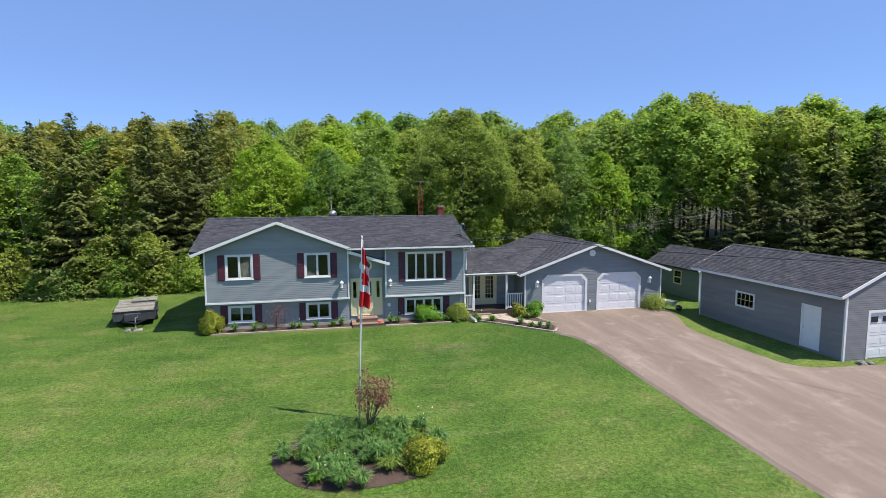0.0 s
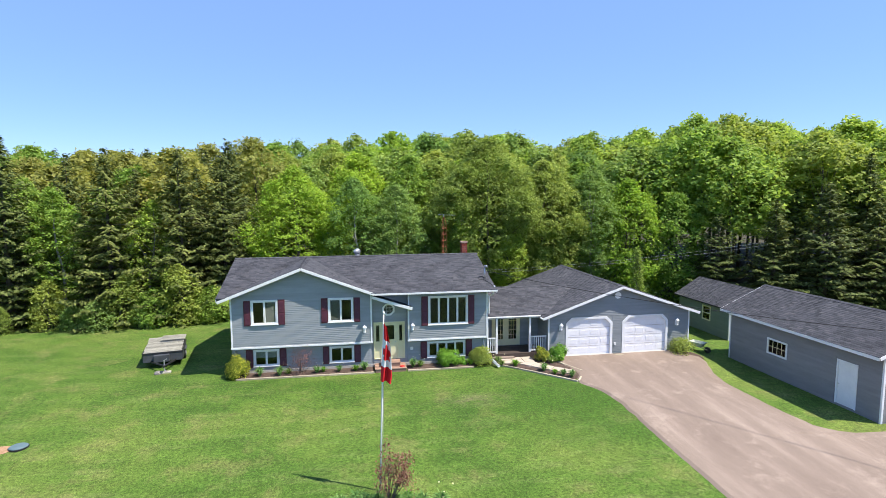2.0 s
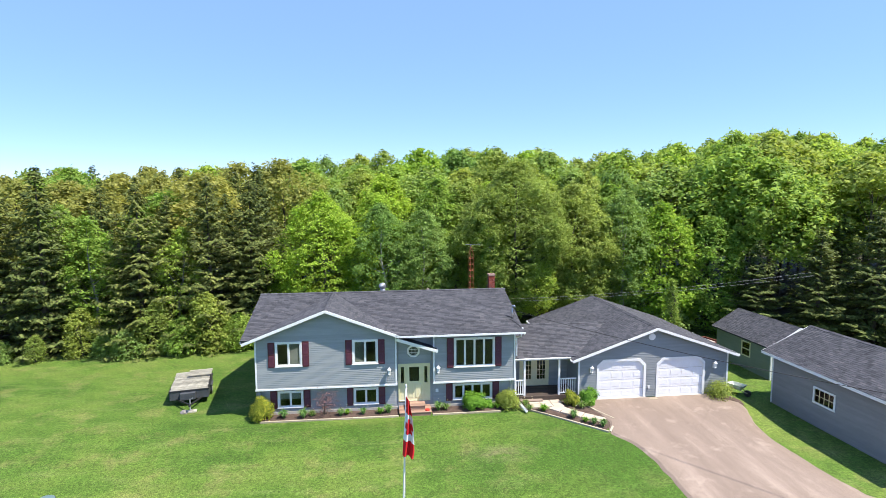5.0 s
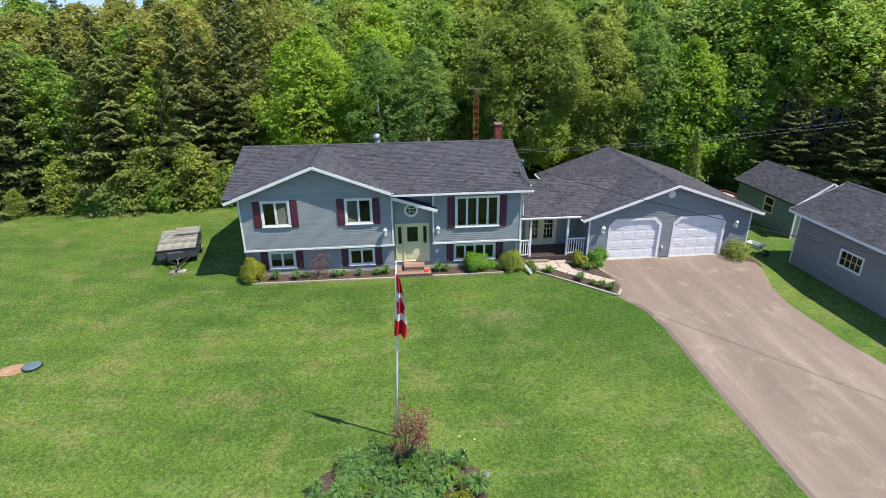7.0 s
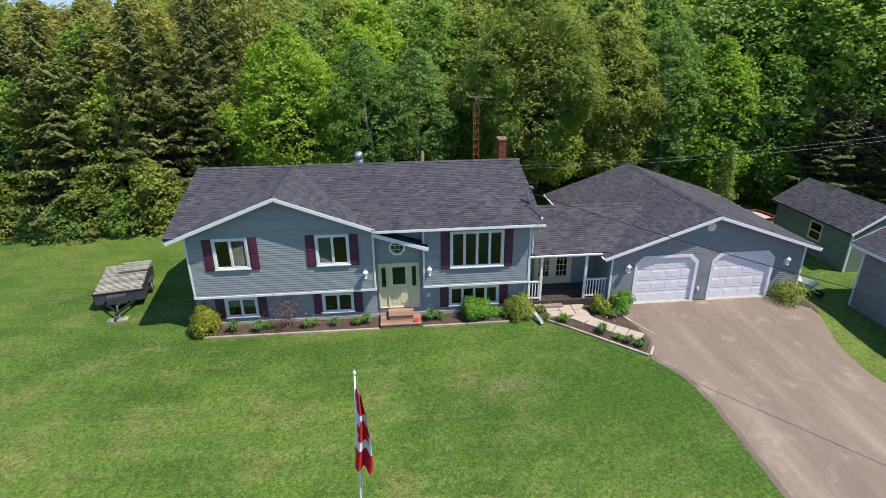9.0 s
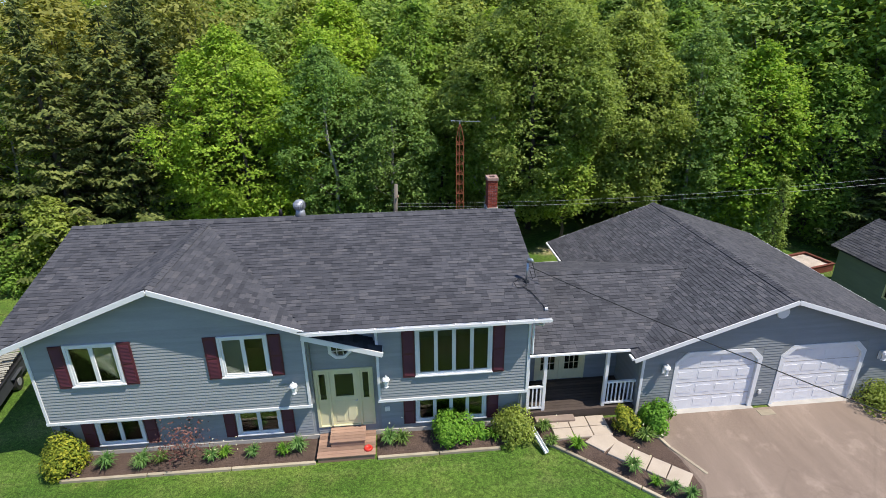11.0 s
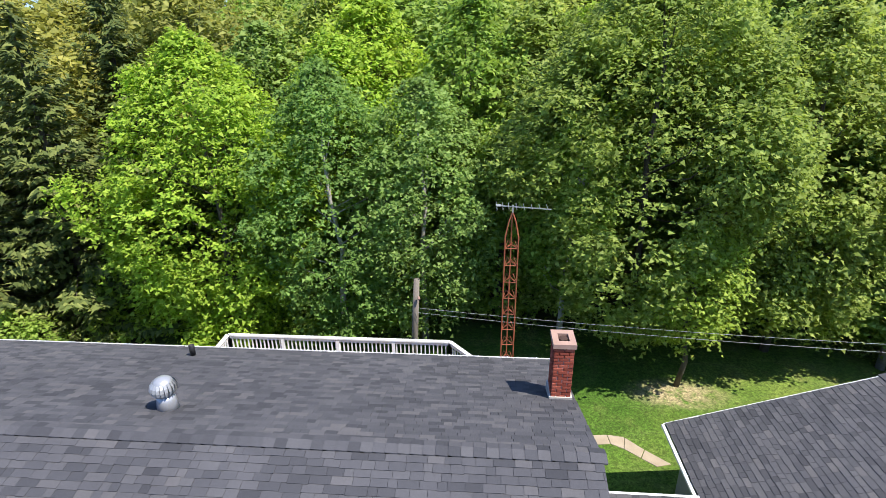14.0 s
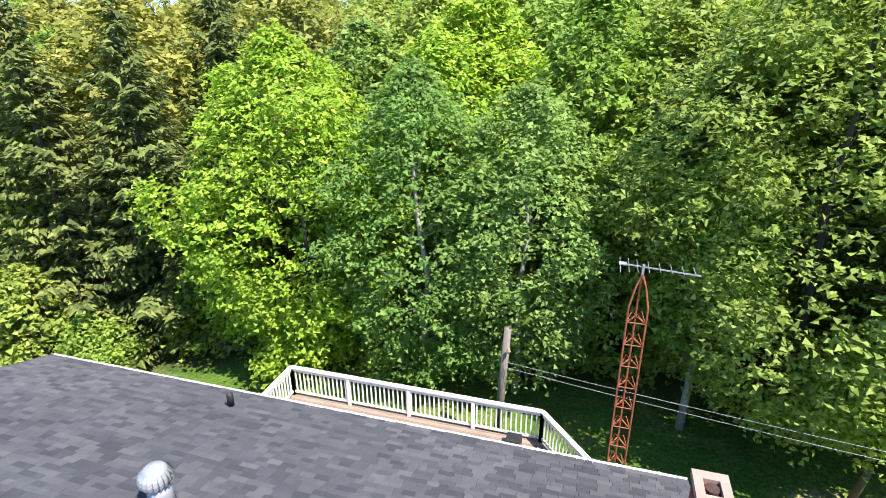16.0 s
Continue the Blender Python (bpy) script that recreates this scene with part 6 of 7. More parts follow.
# ---- back deck, tower, pole and wires ----
def deck():
    d = thing("deck", "brown boarded back deck with white painted railing", "deck")
    zf, zt = 1.62, 2.6
    k = 0
    base = part("frame", Solid().slab([(-2.3, 39.74), (6.5, 39.74), (6.5, 41.85), (5.24, 43.34), (-2.3, 43.34)], zf - 0.22, zf - 0.03), WEATHERED, d)
    y = 39.75
    while y < 43.3:
        xr = 6.5 if y + 0.07 < 41.85 else 6.5 - (y + 0.07 - 41.85) * 1.26 / 1.49
        part("board", Solid().box(-2.32, xr, y, y + 0.132, zf - 0.028, zf), WEATHERED, base)
        y += 0.14
    for x, yy in ((-2.2, 43.2), (1.0, 43.2), (5.1, 43.2), (6.35, 41.8)):
        part("support_post", Solid().box(x - 0.07, x + 0.07, yy - 0.07, yy + 0.07, -0.2, zf - 0.22), WEATHERED, d)
    run = [(-2.28, 39.8), (-2.28, 43.3), (5.22, 43.3), (6.46, 41.85), (6.46, 39.8)]
    for (ax, ay), (bx, by) in zip(run, run[1:]):
        ln = math.hypot(bx - ax, by - ay)
        rail = part("railing", Solid().bar((ax, ay, zt), (bx, by, zt), 0.13, 0.045).bar((ax, ay, zt - 0.09), (bx, by, zt - 0.09), 0.04, 0.09).bar((ax, ay, zf + 0.12), (bx, by, zf + 0.12), 0.04, 0.07), WHITE, d, "white wooden deck railing")
        n = int(ln / 0.135)
        for i in range(1, n):
            x, y = ax + (bx - ax) * i / n, ay + (by - ay) * i / n
            part("baluster", Solid().box(x - 0.019, x + 0.019, y - 0.019, y + 0.019, zf + 0.08, zt - 0.06), WHITE, rail)
        m = max(1, round(ln / 1.9))
        for i in range(m + 1):
            x, y = ax + (bx - ax) * i / m, ay + (by - ay) * i / m
            part("post", Solid().box(x - 0.05, x + 0.05, y - 0.05, y + 0.05, zf - 0.2, zt - 0.02), WHITE, rail)
    tagged(part("crate", Solid().box(4.35, 4.75, 42.75, 43.1, zf, zf + 0.3), BLACK, None, "", 0.02), "small dark lattice crate on the deck", "crate")


deck()


def tower():
    t = thing("antenna_tower", "rusty red lattice antenna tower behind the house", "antenna tower")
    feet = [Vector((6.74, 40.3, -0.1)), Vector((7.06, 40.3, -0.1)), Vector((6.9, 40.58, -0.1))]
    mid = Vector((6.9, 40.4, 8.06))
    for f in feet:
        part("leg", Solid().tube([f, f + Vector((0, 0, 7.55)), (f + Vector((0, 0, 7.55))).lerp(mid, 0.5) + Vector((0, 0, 0.08)), mid], [0.017] * 4, 6), RUST, t)
    k = 0
    z = 0.4
    while z < 7.6:
        for i in range(3):
            a, b = feet[i] + Vector((0, 0, z + 0.1)), feet[(i + 1) % 3] + Vector((0, 0, z + 0.1))
            part("rung", Solid().tube([a, b], [0.012, 0.012], 5), RUST, t)
            c = (feet[i] + feet[(i + 1) % 3]) / 2 + Vector((0, 0, z + 0.27))
            part("brace", Solid().tube([a, c, b], [0.008] * 3, 5), RUST, t)
        z += 0.45
    an = part("antenna", Solid().bar((6.5, 40.42, 8.2), (7.8, 40.36, 8.14), 0.02, 0.02).bar((6.9, 40.4, 8.0), (6.9, 40.4, 8.22), 0.04, 0.04, (0, 1, 0)), GALV, t, "silver television antenna")
    for i, (x, ln) in enumerate(((6.52, 0.7), (6.66, 0.62), (6.8, 0.56), (6.98, 0.5), (7.16, 0.44), (7.34, 0.4), (7.52, 0.36), (7.7, 0.34))):
        part("element", Solid().tube([(x, 40.4 - ln / 2, 8.19), (x, 40.4 + ln / 2, 8.19)], [0.006, 0.006], 5), GALV, an)
    part("bow_plate", Solid().box(6.5, 6.62, 40.34, 40.46, 8.2, 8.22), GALV, an)


tower()


def utility_pole():
    p = thing("utility_pole", "weathered grey wooden utility pole at the wood's edge", "utility pole")
    part("pole", Solid().tube([(3.8, 44.55, -0.3), (3.92, 44.5, 2.5), (4.03, 44.43, 4.3)], [0.125, 0.115, 0.1], 12), POLEWOOD, p, "", 0.0, True)
    part("insulator", Solid().turned(4.1, 44.28, [(0.04, 3.6), (0.06, 3.66), (0.03, 3.74)], 10), CLAY, p)
    for z0, z1, dy in ((3.28, 5.8, 0.0), (3.1, 5.6, 0.25)):
        a, b = Vector((4.06, 44.3, z0)), Vector((33.0, 38.8 - dy, z1))
        pts = [a.lerp(b, k / 16) - Vector((0, 0, 0.5 * 4 * (k / 16) * (1 - k / 16))) for k in range(17)]
        w = part("overhead_wire", Solid().tube(pts, [0.0055] * 17, 5), PALE_WIRE)
        tagged(w, "grey overhead wire strung behind the garage", "wire", "overhead wires")


utility_pole()


# ---- plants ----
def cards(name, pos, nor, length, width, material, rng, fold=0.25, single=False):
    """Many small pointed leaves: two triangles each, folded along the middle, or a single one."""
    n = len(pos)
    nor = nor / np.linalg.norm(nor, axis=1, keepdims=True)
    r = rng.normal(size=(n, 3))
    tip = r - nor * (r * nor).sum(1, keepdims=True)
    tip /= np.linalg.norm(tip, axis=1, keepdims=True) + 1e-9
    side = np.cross(nor, tip)
    length, width = np.asarray(length).reshape(-1, 1), np.asarray(width).reshape(-1, 1)
    if single:
        v = np.empty((n, 3, 3))
        v[:, 0] = pos - tip * length * 0.4 + side * width * 0.5
        v[:, 1] = pos - tip * length * 0.4 - side * width * 0.5
        v[:, 2] = pos + tip * length * 0.6 - nor * length * 0.15
        me = bpy.data.meshes.new(name)
        me.vertices.add(n * 3)
        me.vertices.foreach_set("co", v.reshape(-1))
        me.loops.add(n * 3)
        me.loops.foreach_set("vertex_index", np.arange(n * 3, dtype=np.int32))
        me.polygons.add(n)
        me.polygons.foreach_set("loop_start", np.arange(0, n * 3, 3, dtype=np.int32))
        me.update(calc_edges=True)
        me.materials.append(material)
        return me
    v = np.empty((n, 4, 3))
    v[:, 0] = pos - tip * length * 0.5
    v[:, 1] = pos + side * width * 0.5 - nor * width * fold
    v[:, 2] = pos + tip * length * 0.5
    v[:, 3] = pos - side * width * 0.5 - nor * width * fold
    base = np.arange(n)[:, None] * 4
    tri = np.concatenate([base + np.array([[0, 1, 2]]), base + np.array([[0, 2, 3]])], axis=1).reshape(-1)
    me = bpy.data.meshes.new(name)
    me.vertices.add(n * 4)
    me.vertices.foreach_set("co", v.reshape(-1))
    me.loops.add(n * 6)
    me.loops.foreach_set("vertex_index", tri.astype(np.int32))
    me.polygons.add(n * 2)
    me.polygons.foreach_set("loop_start", np.arange(0, n * 6, 3, dtype=np.int32))
    me.update(calc_edges=True)
    me.validate()
    me.materials.append(material)
    return me


def crown_profile(f, low, belly):
    """Relative width of a crown at the fraction f of its height."""
    if f < belly:
        return low + (1 - low) * math.sin(math.pi / 2 * f / belly)
    return max(0.06, math.cos(math.pi / 2 * ((f - belly) / (1 - belly)) ** 1.35))


def broadleaf_meshes(seed, height, radius, leaves, leaf, material, bark, bottom=0.1, low=0.5, belly=0.42, lobe=1.0, flat=0.8):
    """Trunk and crown meshes of one broad-leaved tree, its foot at the origin: limbs carry lobes, lobes carry sprays, sprays carry leaves."""
    rng = np.random.default_rng(seed)
    lean = rng.normal(size=2) * 0.25
    # lobes: one for the end of each main limb, spread over the crown's shell
    lobe *= 0.74
    n_lobes = int(14 + 2.5 * radius * height * (1 - bottom) / 4.5 / lobe ** 2)
    cen, rad = [], []
    golden = math.pi * (3 - math.sqrt(5))
    for k in range(n_lobes):
        f = (k + 0.2 + 0.6 * rng.random()) / n_lobes
        prof = crown_profile(f, low, belly)
        a = k * golden + 0.7 * rng.normal()
        bulge = 1 + 0.18 * math.sin(3 * a + seed) * math.sin(5 * f + seed * 0.7)
        size = lobe * (0.55 + 0.9 * rng.random()) * (0.7 + 0.4 * prof)
        rr = max(0.0, radius * prof * bulge - size * 0.55) * (1.0 if rng.random() < 0.7 else 0.6) * (0.86 + 0.22 * rng.random())
        h = height * (bottom + (1 - bottom) * f)
        cen.append((rr * math.cos(a) + lean[0] * f, rr * math.sin(a) + lean[1] * f, min(h, height - size * 0.75)))
        rad.append(size)
    cen, rad = np.array(cen), np.array(rad)
    # sprays on the outer and upper side of the lobes
    n_sprays = max(60, int(leaves / 11))
    pick = rng.choice(n_lobes, size=n_sprays, p=rad ** 2 / (rad ** 2).sum())
    out = cen[pick] * np.array([1, 1, 0])
    out /= np.linalg.norm(out, axis=1, keepdims=True) + 0.3
    d = rng.normal(size=(n_sprays, 3)) + out * 0.55 + np.array([0, 0, 0.25])
    d /= np.linalg.norm(d, axis=1, keepdims=True)
    mid = cen[pick] + d * rad[pick][:, None] * np.array([1, 1, flat]) * (0.5 + 0.85 * rng.random((n_sprays, 1)) ** 0.8)
    # and between the lobes, all over the crown's shell
    level = rng.random(n_sprays)
    turn = 2 * math.pi * rng.random(n_sprays)
    wide = np.array([crown_profile(f, low, belly) for f in level]) * radius * (1 + 0.14 * np.sin(4 * turn + seed) * np.sin(6 * level + seed * 0.7)) * (0.72 + 0.3 * rng.random(n_sprays) ** 0.6)
    shell = np.stack([wide * np.cos(turn) + lean[0] * level, wide * np.sin(turn) + lean[1] * level, height * (bottom + (0.98 - bottom) * level)], 1)
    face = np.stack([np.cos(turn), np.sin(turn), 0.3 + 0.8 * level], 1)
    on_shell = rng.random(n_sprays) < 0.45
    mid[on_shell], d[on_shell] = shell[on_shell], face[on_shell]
    # leaves: a shallow drooping fan round the tip of each spray
    own = rng.integers(n_sprays, size=leaves)
    reach = leaf * (0.75 + 0.75 * rng.random(n_sprays))
    off = rng.normal(size=(leaves, 3)) * np.array([1.0, 1.0, 0.38])
    pos = mid[own] + off * reach[own][:, None]
    pos[:, 2] -= 0.25 * reach[own] * (off[:, 0] ** 2 + off[:, 1] ** 2)
    pos[:, 2] = np.maximum(pos[:, 2], 0.05)
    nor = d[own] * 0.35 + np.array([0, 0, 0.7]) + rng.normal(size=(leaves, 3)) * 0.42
    size = leaf * (0.65 + 0.7 * rng.random(leaves))
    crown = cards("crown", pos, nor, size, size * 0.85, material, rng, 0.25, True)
    t = Solid()
    tr = 0.008 * height + 0.04
    bend = rng.normal(size=(6, 2)) * 0.16
    pts = [(bend[k][0] * k * 0.35 + lean[0] * k / 6, bend[k][1] * k * 0.35 + lean[1] * k / 6, height * 0.9 * k / 5 - (0.3 if k == 0 else 0)) for k in range(6)]
    t.tube(pts, [tr * 1.25, tr, tr * 0.8, tr * 0.6, tr * 0.38, tr * 0.12], 7)
    for k in range(min(12, n_lobes)):
        c = cen[rng.integers(n_lobes)]
        f = min(0.82, max(0.12, (c[2] / height) * 0.72))
        i = min(4, int(f / 0.18))
        a = Vector(pts[i]).lerp(Vector(pts[i + 1]), min(1.0, f / 0.18 - i))
        b = Vector(c)
        m = a.lerp(b, 0.5) + Vector((0, 0, -0.12 * (b - a).length))
        t.tube([a, m, b], [tr * 0.42 * (1 - 0.6 * f), tr * 0.25 * (1 - 0.6 * f), 0.012], 4)
    trunk = t.mesh("trunk", 0.0, True)
    trunk.materials.append(bark)
    return trunk, crown


def spruce_meshes(seed, height, radius, dense=1.0):
    """Trunk and crown of a spruce: whorls of flat, drooping boughs with dark gaps between the tiers."""
    rng = np.random.default_rng(seed)
    pos, nor, ln, wd, tips = [], [], [], [], []
    z = height * 0.04
    t = Solid()
    tr = 0.012 * height + 0.04
    t.tube([(0, 0, -0.3), (0, 0, height * 0.5), (0, 0, height * 0.98)], [tr * 1.2, tr * 0.6, 0.015], 7)
    while z < height * 0.99:
        f = z / height
        reach = radius * (1 - f) ** 0.82 * (0.85 + 0.3 * rng.random()) + 0.12
        n = int(4 + 5 * (1 - f))
        off = rng.random() * 6.28
        for k in range(n):
            a = off + 2 * math.pi * (k + 0.5 * rng.random()) / n
            r = reach * (0.6 + 0.5 * rng.random())
            droop = (0.30 - 0.55 * f) * r + 0.12 * rng.normal()
            ca, sa = math.cos(a), math.sin(a)
            if r > 1.2:
                t.tube([(0, 0, z), (ca * r * 0.9, sa * r * 0.9, z - droop * 0.7)], [0.022, 0.006], 3)
            steps = max(3, int(r / 0.08 * dense))
            for j in range(steps):
                u = 0.22 + 0.78 * (j + rng.random()) / steps
                bx, by, bz = ca * r * u, sa * r * u, z - droop * u + 0.2 * r * u ** 3
                spread = (0.16 + 0.62 * math.sin(math.pi * min(1.0, u * 0.93))) * min(1.0, 0.35 + 0.32 * r)
                for s in (-1, 1):
                    w = spread * (0.15 + 0.85 * rng.random())
                    pos.append((bx - sa * s * w * 0.75, by + ca * s * w * 0.75, bz - 0.2 * w + 0.05 * rng.normal()))
                    tips.append((ca * 0.8 - sa * s * 0.8, sa * 0.8 + ca * s * 0.8, -0.15 * rng.random()))
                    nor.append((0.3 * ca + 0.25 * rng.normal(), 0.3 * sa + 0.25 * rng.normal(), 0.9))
                    ln.append(0.2 + 0.16 * rng.random())
                    wd.append(0.12 + 0.1 * rng.random())
        z += (0.3 + 0.2 * rng.random()) * (1.15 - 0.55 * f)
    pos, nor, tips = np.array(pos), np.array(nor), np.array(tips)

    class Aim:
        def normal(self, size):
            return tips

    crown = cards("crown", pos, nor, ln, wd, NEEDLE, Aim(), 0.35, True)
    trunk = t.mesh("trunk", 0.0, True)
    trunk.materials.append(BARK)
    return trunk, crown


def tree(name, meshes, x, y, turn, scale, label, category, group="", stretch=1.0):
    trunk, crown = meshes
    ob = thing(name, label, category, (x, y, ground_z(x, y)), group)
    ob.rotation_euler = (0, 0, turn)
    ob.scale = (scale, scale, scale * stretch)
    for nm, me in (("trunk", trunk), ("crown", crown)):
        p = new(nm, me)
        p.parent = ob
    return ob


LEAFY = "woodland edge trees"
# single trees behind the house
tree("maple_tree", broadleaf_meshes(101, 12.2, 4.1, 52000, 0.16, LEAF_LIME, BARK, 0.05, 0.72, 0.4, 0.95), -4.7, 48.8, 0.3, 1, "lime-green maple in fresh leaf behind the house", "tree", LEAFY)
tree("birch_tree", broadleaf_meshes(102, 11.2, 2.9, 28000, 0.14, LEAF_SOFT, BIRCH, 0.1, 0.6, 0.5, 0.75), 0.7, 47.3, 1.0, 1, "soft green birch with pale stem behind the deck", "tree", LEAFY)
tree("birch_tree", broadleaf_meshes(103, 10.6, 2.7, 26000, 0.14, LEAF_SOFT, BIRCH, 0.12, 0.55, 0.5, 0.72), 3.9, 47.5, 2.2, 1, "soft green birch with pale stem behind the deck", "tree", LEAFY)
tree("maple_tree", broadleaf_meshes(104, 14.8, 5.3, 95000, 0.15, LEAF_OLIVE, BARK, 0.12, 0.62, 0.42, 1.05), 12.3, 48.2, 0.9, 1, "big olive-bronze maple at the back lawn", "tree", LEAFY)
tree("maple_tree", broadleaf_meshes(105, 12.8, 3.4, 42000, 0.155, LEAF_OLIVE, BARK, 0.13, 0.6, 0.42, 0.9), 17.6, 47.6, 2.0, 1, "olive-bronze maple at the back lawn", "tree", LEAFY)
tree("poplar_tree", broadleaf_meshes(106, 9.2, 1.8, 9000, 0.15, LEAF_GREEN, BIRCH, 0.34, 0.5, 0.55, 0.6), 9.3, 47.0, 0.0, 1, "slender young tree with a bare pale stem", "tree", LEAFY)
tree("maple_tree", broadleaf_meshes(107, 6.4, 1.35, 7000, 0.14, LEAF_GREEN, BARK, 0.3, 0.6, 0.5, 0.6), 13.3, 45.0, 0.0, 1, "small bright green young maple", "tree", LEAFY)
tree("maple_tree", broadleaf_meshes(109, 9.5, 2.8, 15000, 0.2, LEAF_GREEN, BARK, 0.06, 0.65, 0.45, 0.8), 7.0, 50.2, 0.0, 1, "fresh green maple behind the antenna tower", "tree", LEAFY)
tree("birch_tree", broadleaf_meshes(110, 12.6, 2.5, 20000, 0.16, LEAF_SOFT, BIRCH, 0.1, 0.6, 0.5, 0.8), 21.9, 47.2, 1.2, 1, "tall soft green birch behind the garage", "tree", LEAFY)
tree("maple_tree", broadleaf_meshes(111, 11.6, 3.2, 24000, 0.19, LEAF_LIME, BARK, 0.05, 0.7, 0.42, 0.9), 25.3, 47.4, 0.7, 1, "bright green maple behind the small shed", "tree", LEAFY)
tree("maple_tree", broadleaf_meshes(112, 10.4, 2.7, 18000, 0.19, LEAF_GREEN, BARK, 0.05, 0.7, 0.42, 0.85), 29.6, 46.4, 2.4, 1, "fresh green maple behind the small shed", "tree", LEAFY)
SPRUCES = [spruce_meshes(201, 13.4, 4.3), spruce_meshes(202, 12.0, 4.0), spruce_meshes(203, 13.0, 3.5)]
tree("spruce_tree", SPRUCES[0], -10.4, 47.4, 0.4, 1.0, "tall dark spruce at the edge of the wood", "spruce", LEAFY)
for k, (x, y, wide, tall) in enumerate(((-13.3, 45.9, 1.0, 1.02), (-18.2, 45.0, 1.12, 0.98), (-25.0, 44.6, 1.15, 0.95), (-29.0, 45.4, 1.1, 1.0), (-33.5, 44.4, 1.15, 0.92), (-38.0, 45.0, 1.1, 0.95))):
    tree("spruce_tree", SPRUCES[k % 3], x, y, k * 1.3, wide, "wide dark spruce with olive tips at the lawn's edge", "spruce", LEAFY, tall)
# dark spruces behind the sheds
for k, (x, y, wide, tall) in enumerate(((31.8, 43.0, 0.95, 0.74), (35.0, 40.2, 1.0, 0.76), (38.4, 38.6, 1.05, 0.8), (42.2, 37.6, 1.0, 0.82), (46.0, 36.4, 1.05, 0.84), (50.0, 37.0, 1.05, 0.84), (39.6, 43.2, 1.0, 0.88))):
    tree("spruce_tree", SPRUCES[(k + 1) % 3], x, y, k * 2.1, wide, "broad dark spruce behind the workshop", "spruce", LEAFY, tall)
SLIM = broadleaf_meshes(108, 9.4, 1.8, 8000, 0.17, LEAF_GREEN, BIRCH, 0.12, 0.55, 0.5, 0.6)
tree("birch_tree", SLIM, -21.6, 45.4, 2.6, 1.1, "slim fresh green birch between the spruces", "tree", LEAFY)
tree("birch_tree", SLIM, -31.2, 44.4, 4.1, 0.95, "slim fresh green birch between the spruces", "tree", LEAFY)
tree("birch_tree", SLIM, -15.9, 45.6, 0.6, 1, "slim bluish-green birch between the spruces", "tree", LEAFY)

SORTS = {"green": (LEAF_GREEN, BARK, 13.5, 3.5, 3), "lime": (LEAF_LIME, BARK, 13.0, 3.6, 1), "olive": (LEAF_OLIVE, BARK, 13.5, 3.5, 2),
         "soft": (LEAF_SOFT, BIRCH, 12.5, 3.0, 1), "russet": (LEAF_RUSSET, BARK, 13.0, 3.1, 1)}
NEAR, FAR = {}, {}
for q, (kind, (mat, bark, hh, rr, many)) in enumerate(SORTS.items()):
    NEAR[kind] = [broadleaf_meshes(301 + 20 * q + k, hh, rr, 21000, 0.215, mat, bark, 0.08, 0.6, 0.46, 0.92) for k in range(many)]
    FAR[kind] = [broadleaf_meshes(501 + 20 * q + k, hh, rr * 1.1, 8500, 0.28, mat, bark, 0.42, 0.75, 0.4, 0.85) for k in range(many)]
WORDS = {"green": ("maple_tree", "fresh green broad-leaved tree in the wood", "tree"), "lime": ("maple_tree", "bright lime-green maple in the wood", "tree"),
         "olive": ("maple_tree", "olive-bronze maple in young leaf in the wood", "tree"), "soft": ("poplar_tree", "soft grey-green poplar in the wood", "tree"),
         "russet": ("maple_tree", "russet budding maple in the wood", "tree"), "spruce": ("spruce_tree", "dark green spruce in the wood", "spruce")}
# height of the skyline of the wood, by place along its far side
SKYLINE = [(-34, 13.6), (-24, 14.4), (-18, 14.2), (-9, 15.0), (2, 15.8), (13, 15.9), (25, 16.3), (31, 17.0), (35.5, 18.3), (44, 19.0), (52, 17.6), (60, 18.2)]


def wood_edge(x):
    return along(x, [(-60, 42.5), (-13, 44.4), (-8, 47.5), (3, 49.0), (9, 50.0), (20, 49.5), (25, 46.0), (31, 42.0), (34, 37.0), (60, 30.0)])


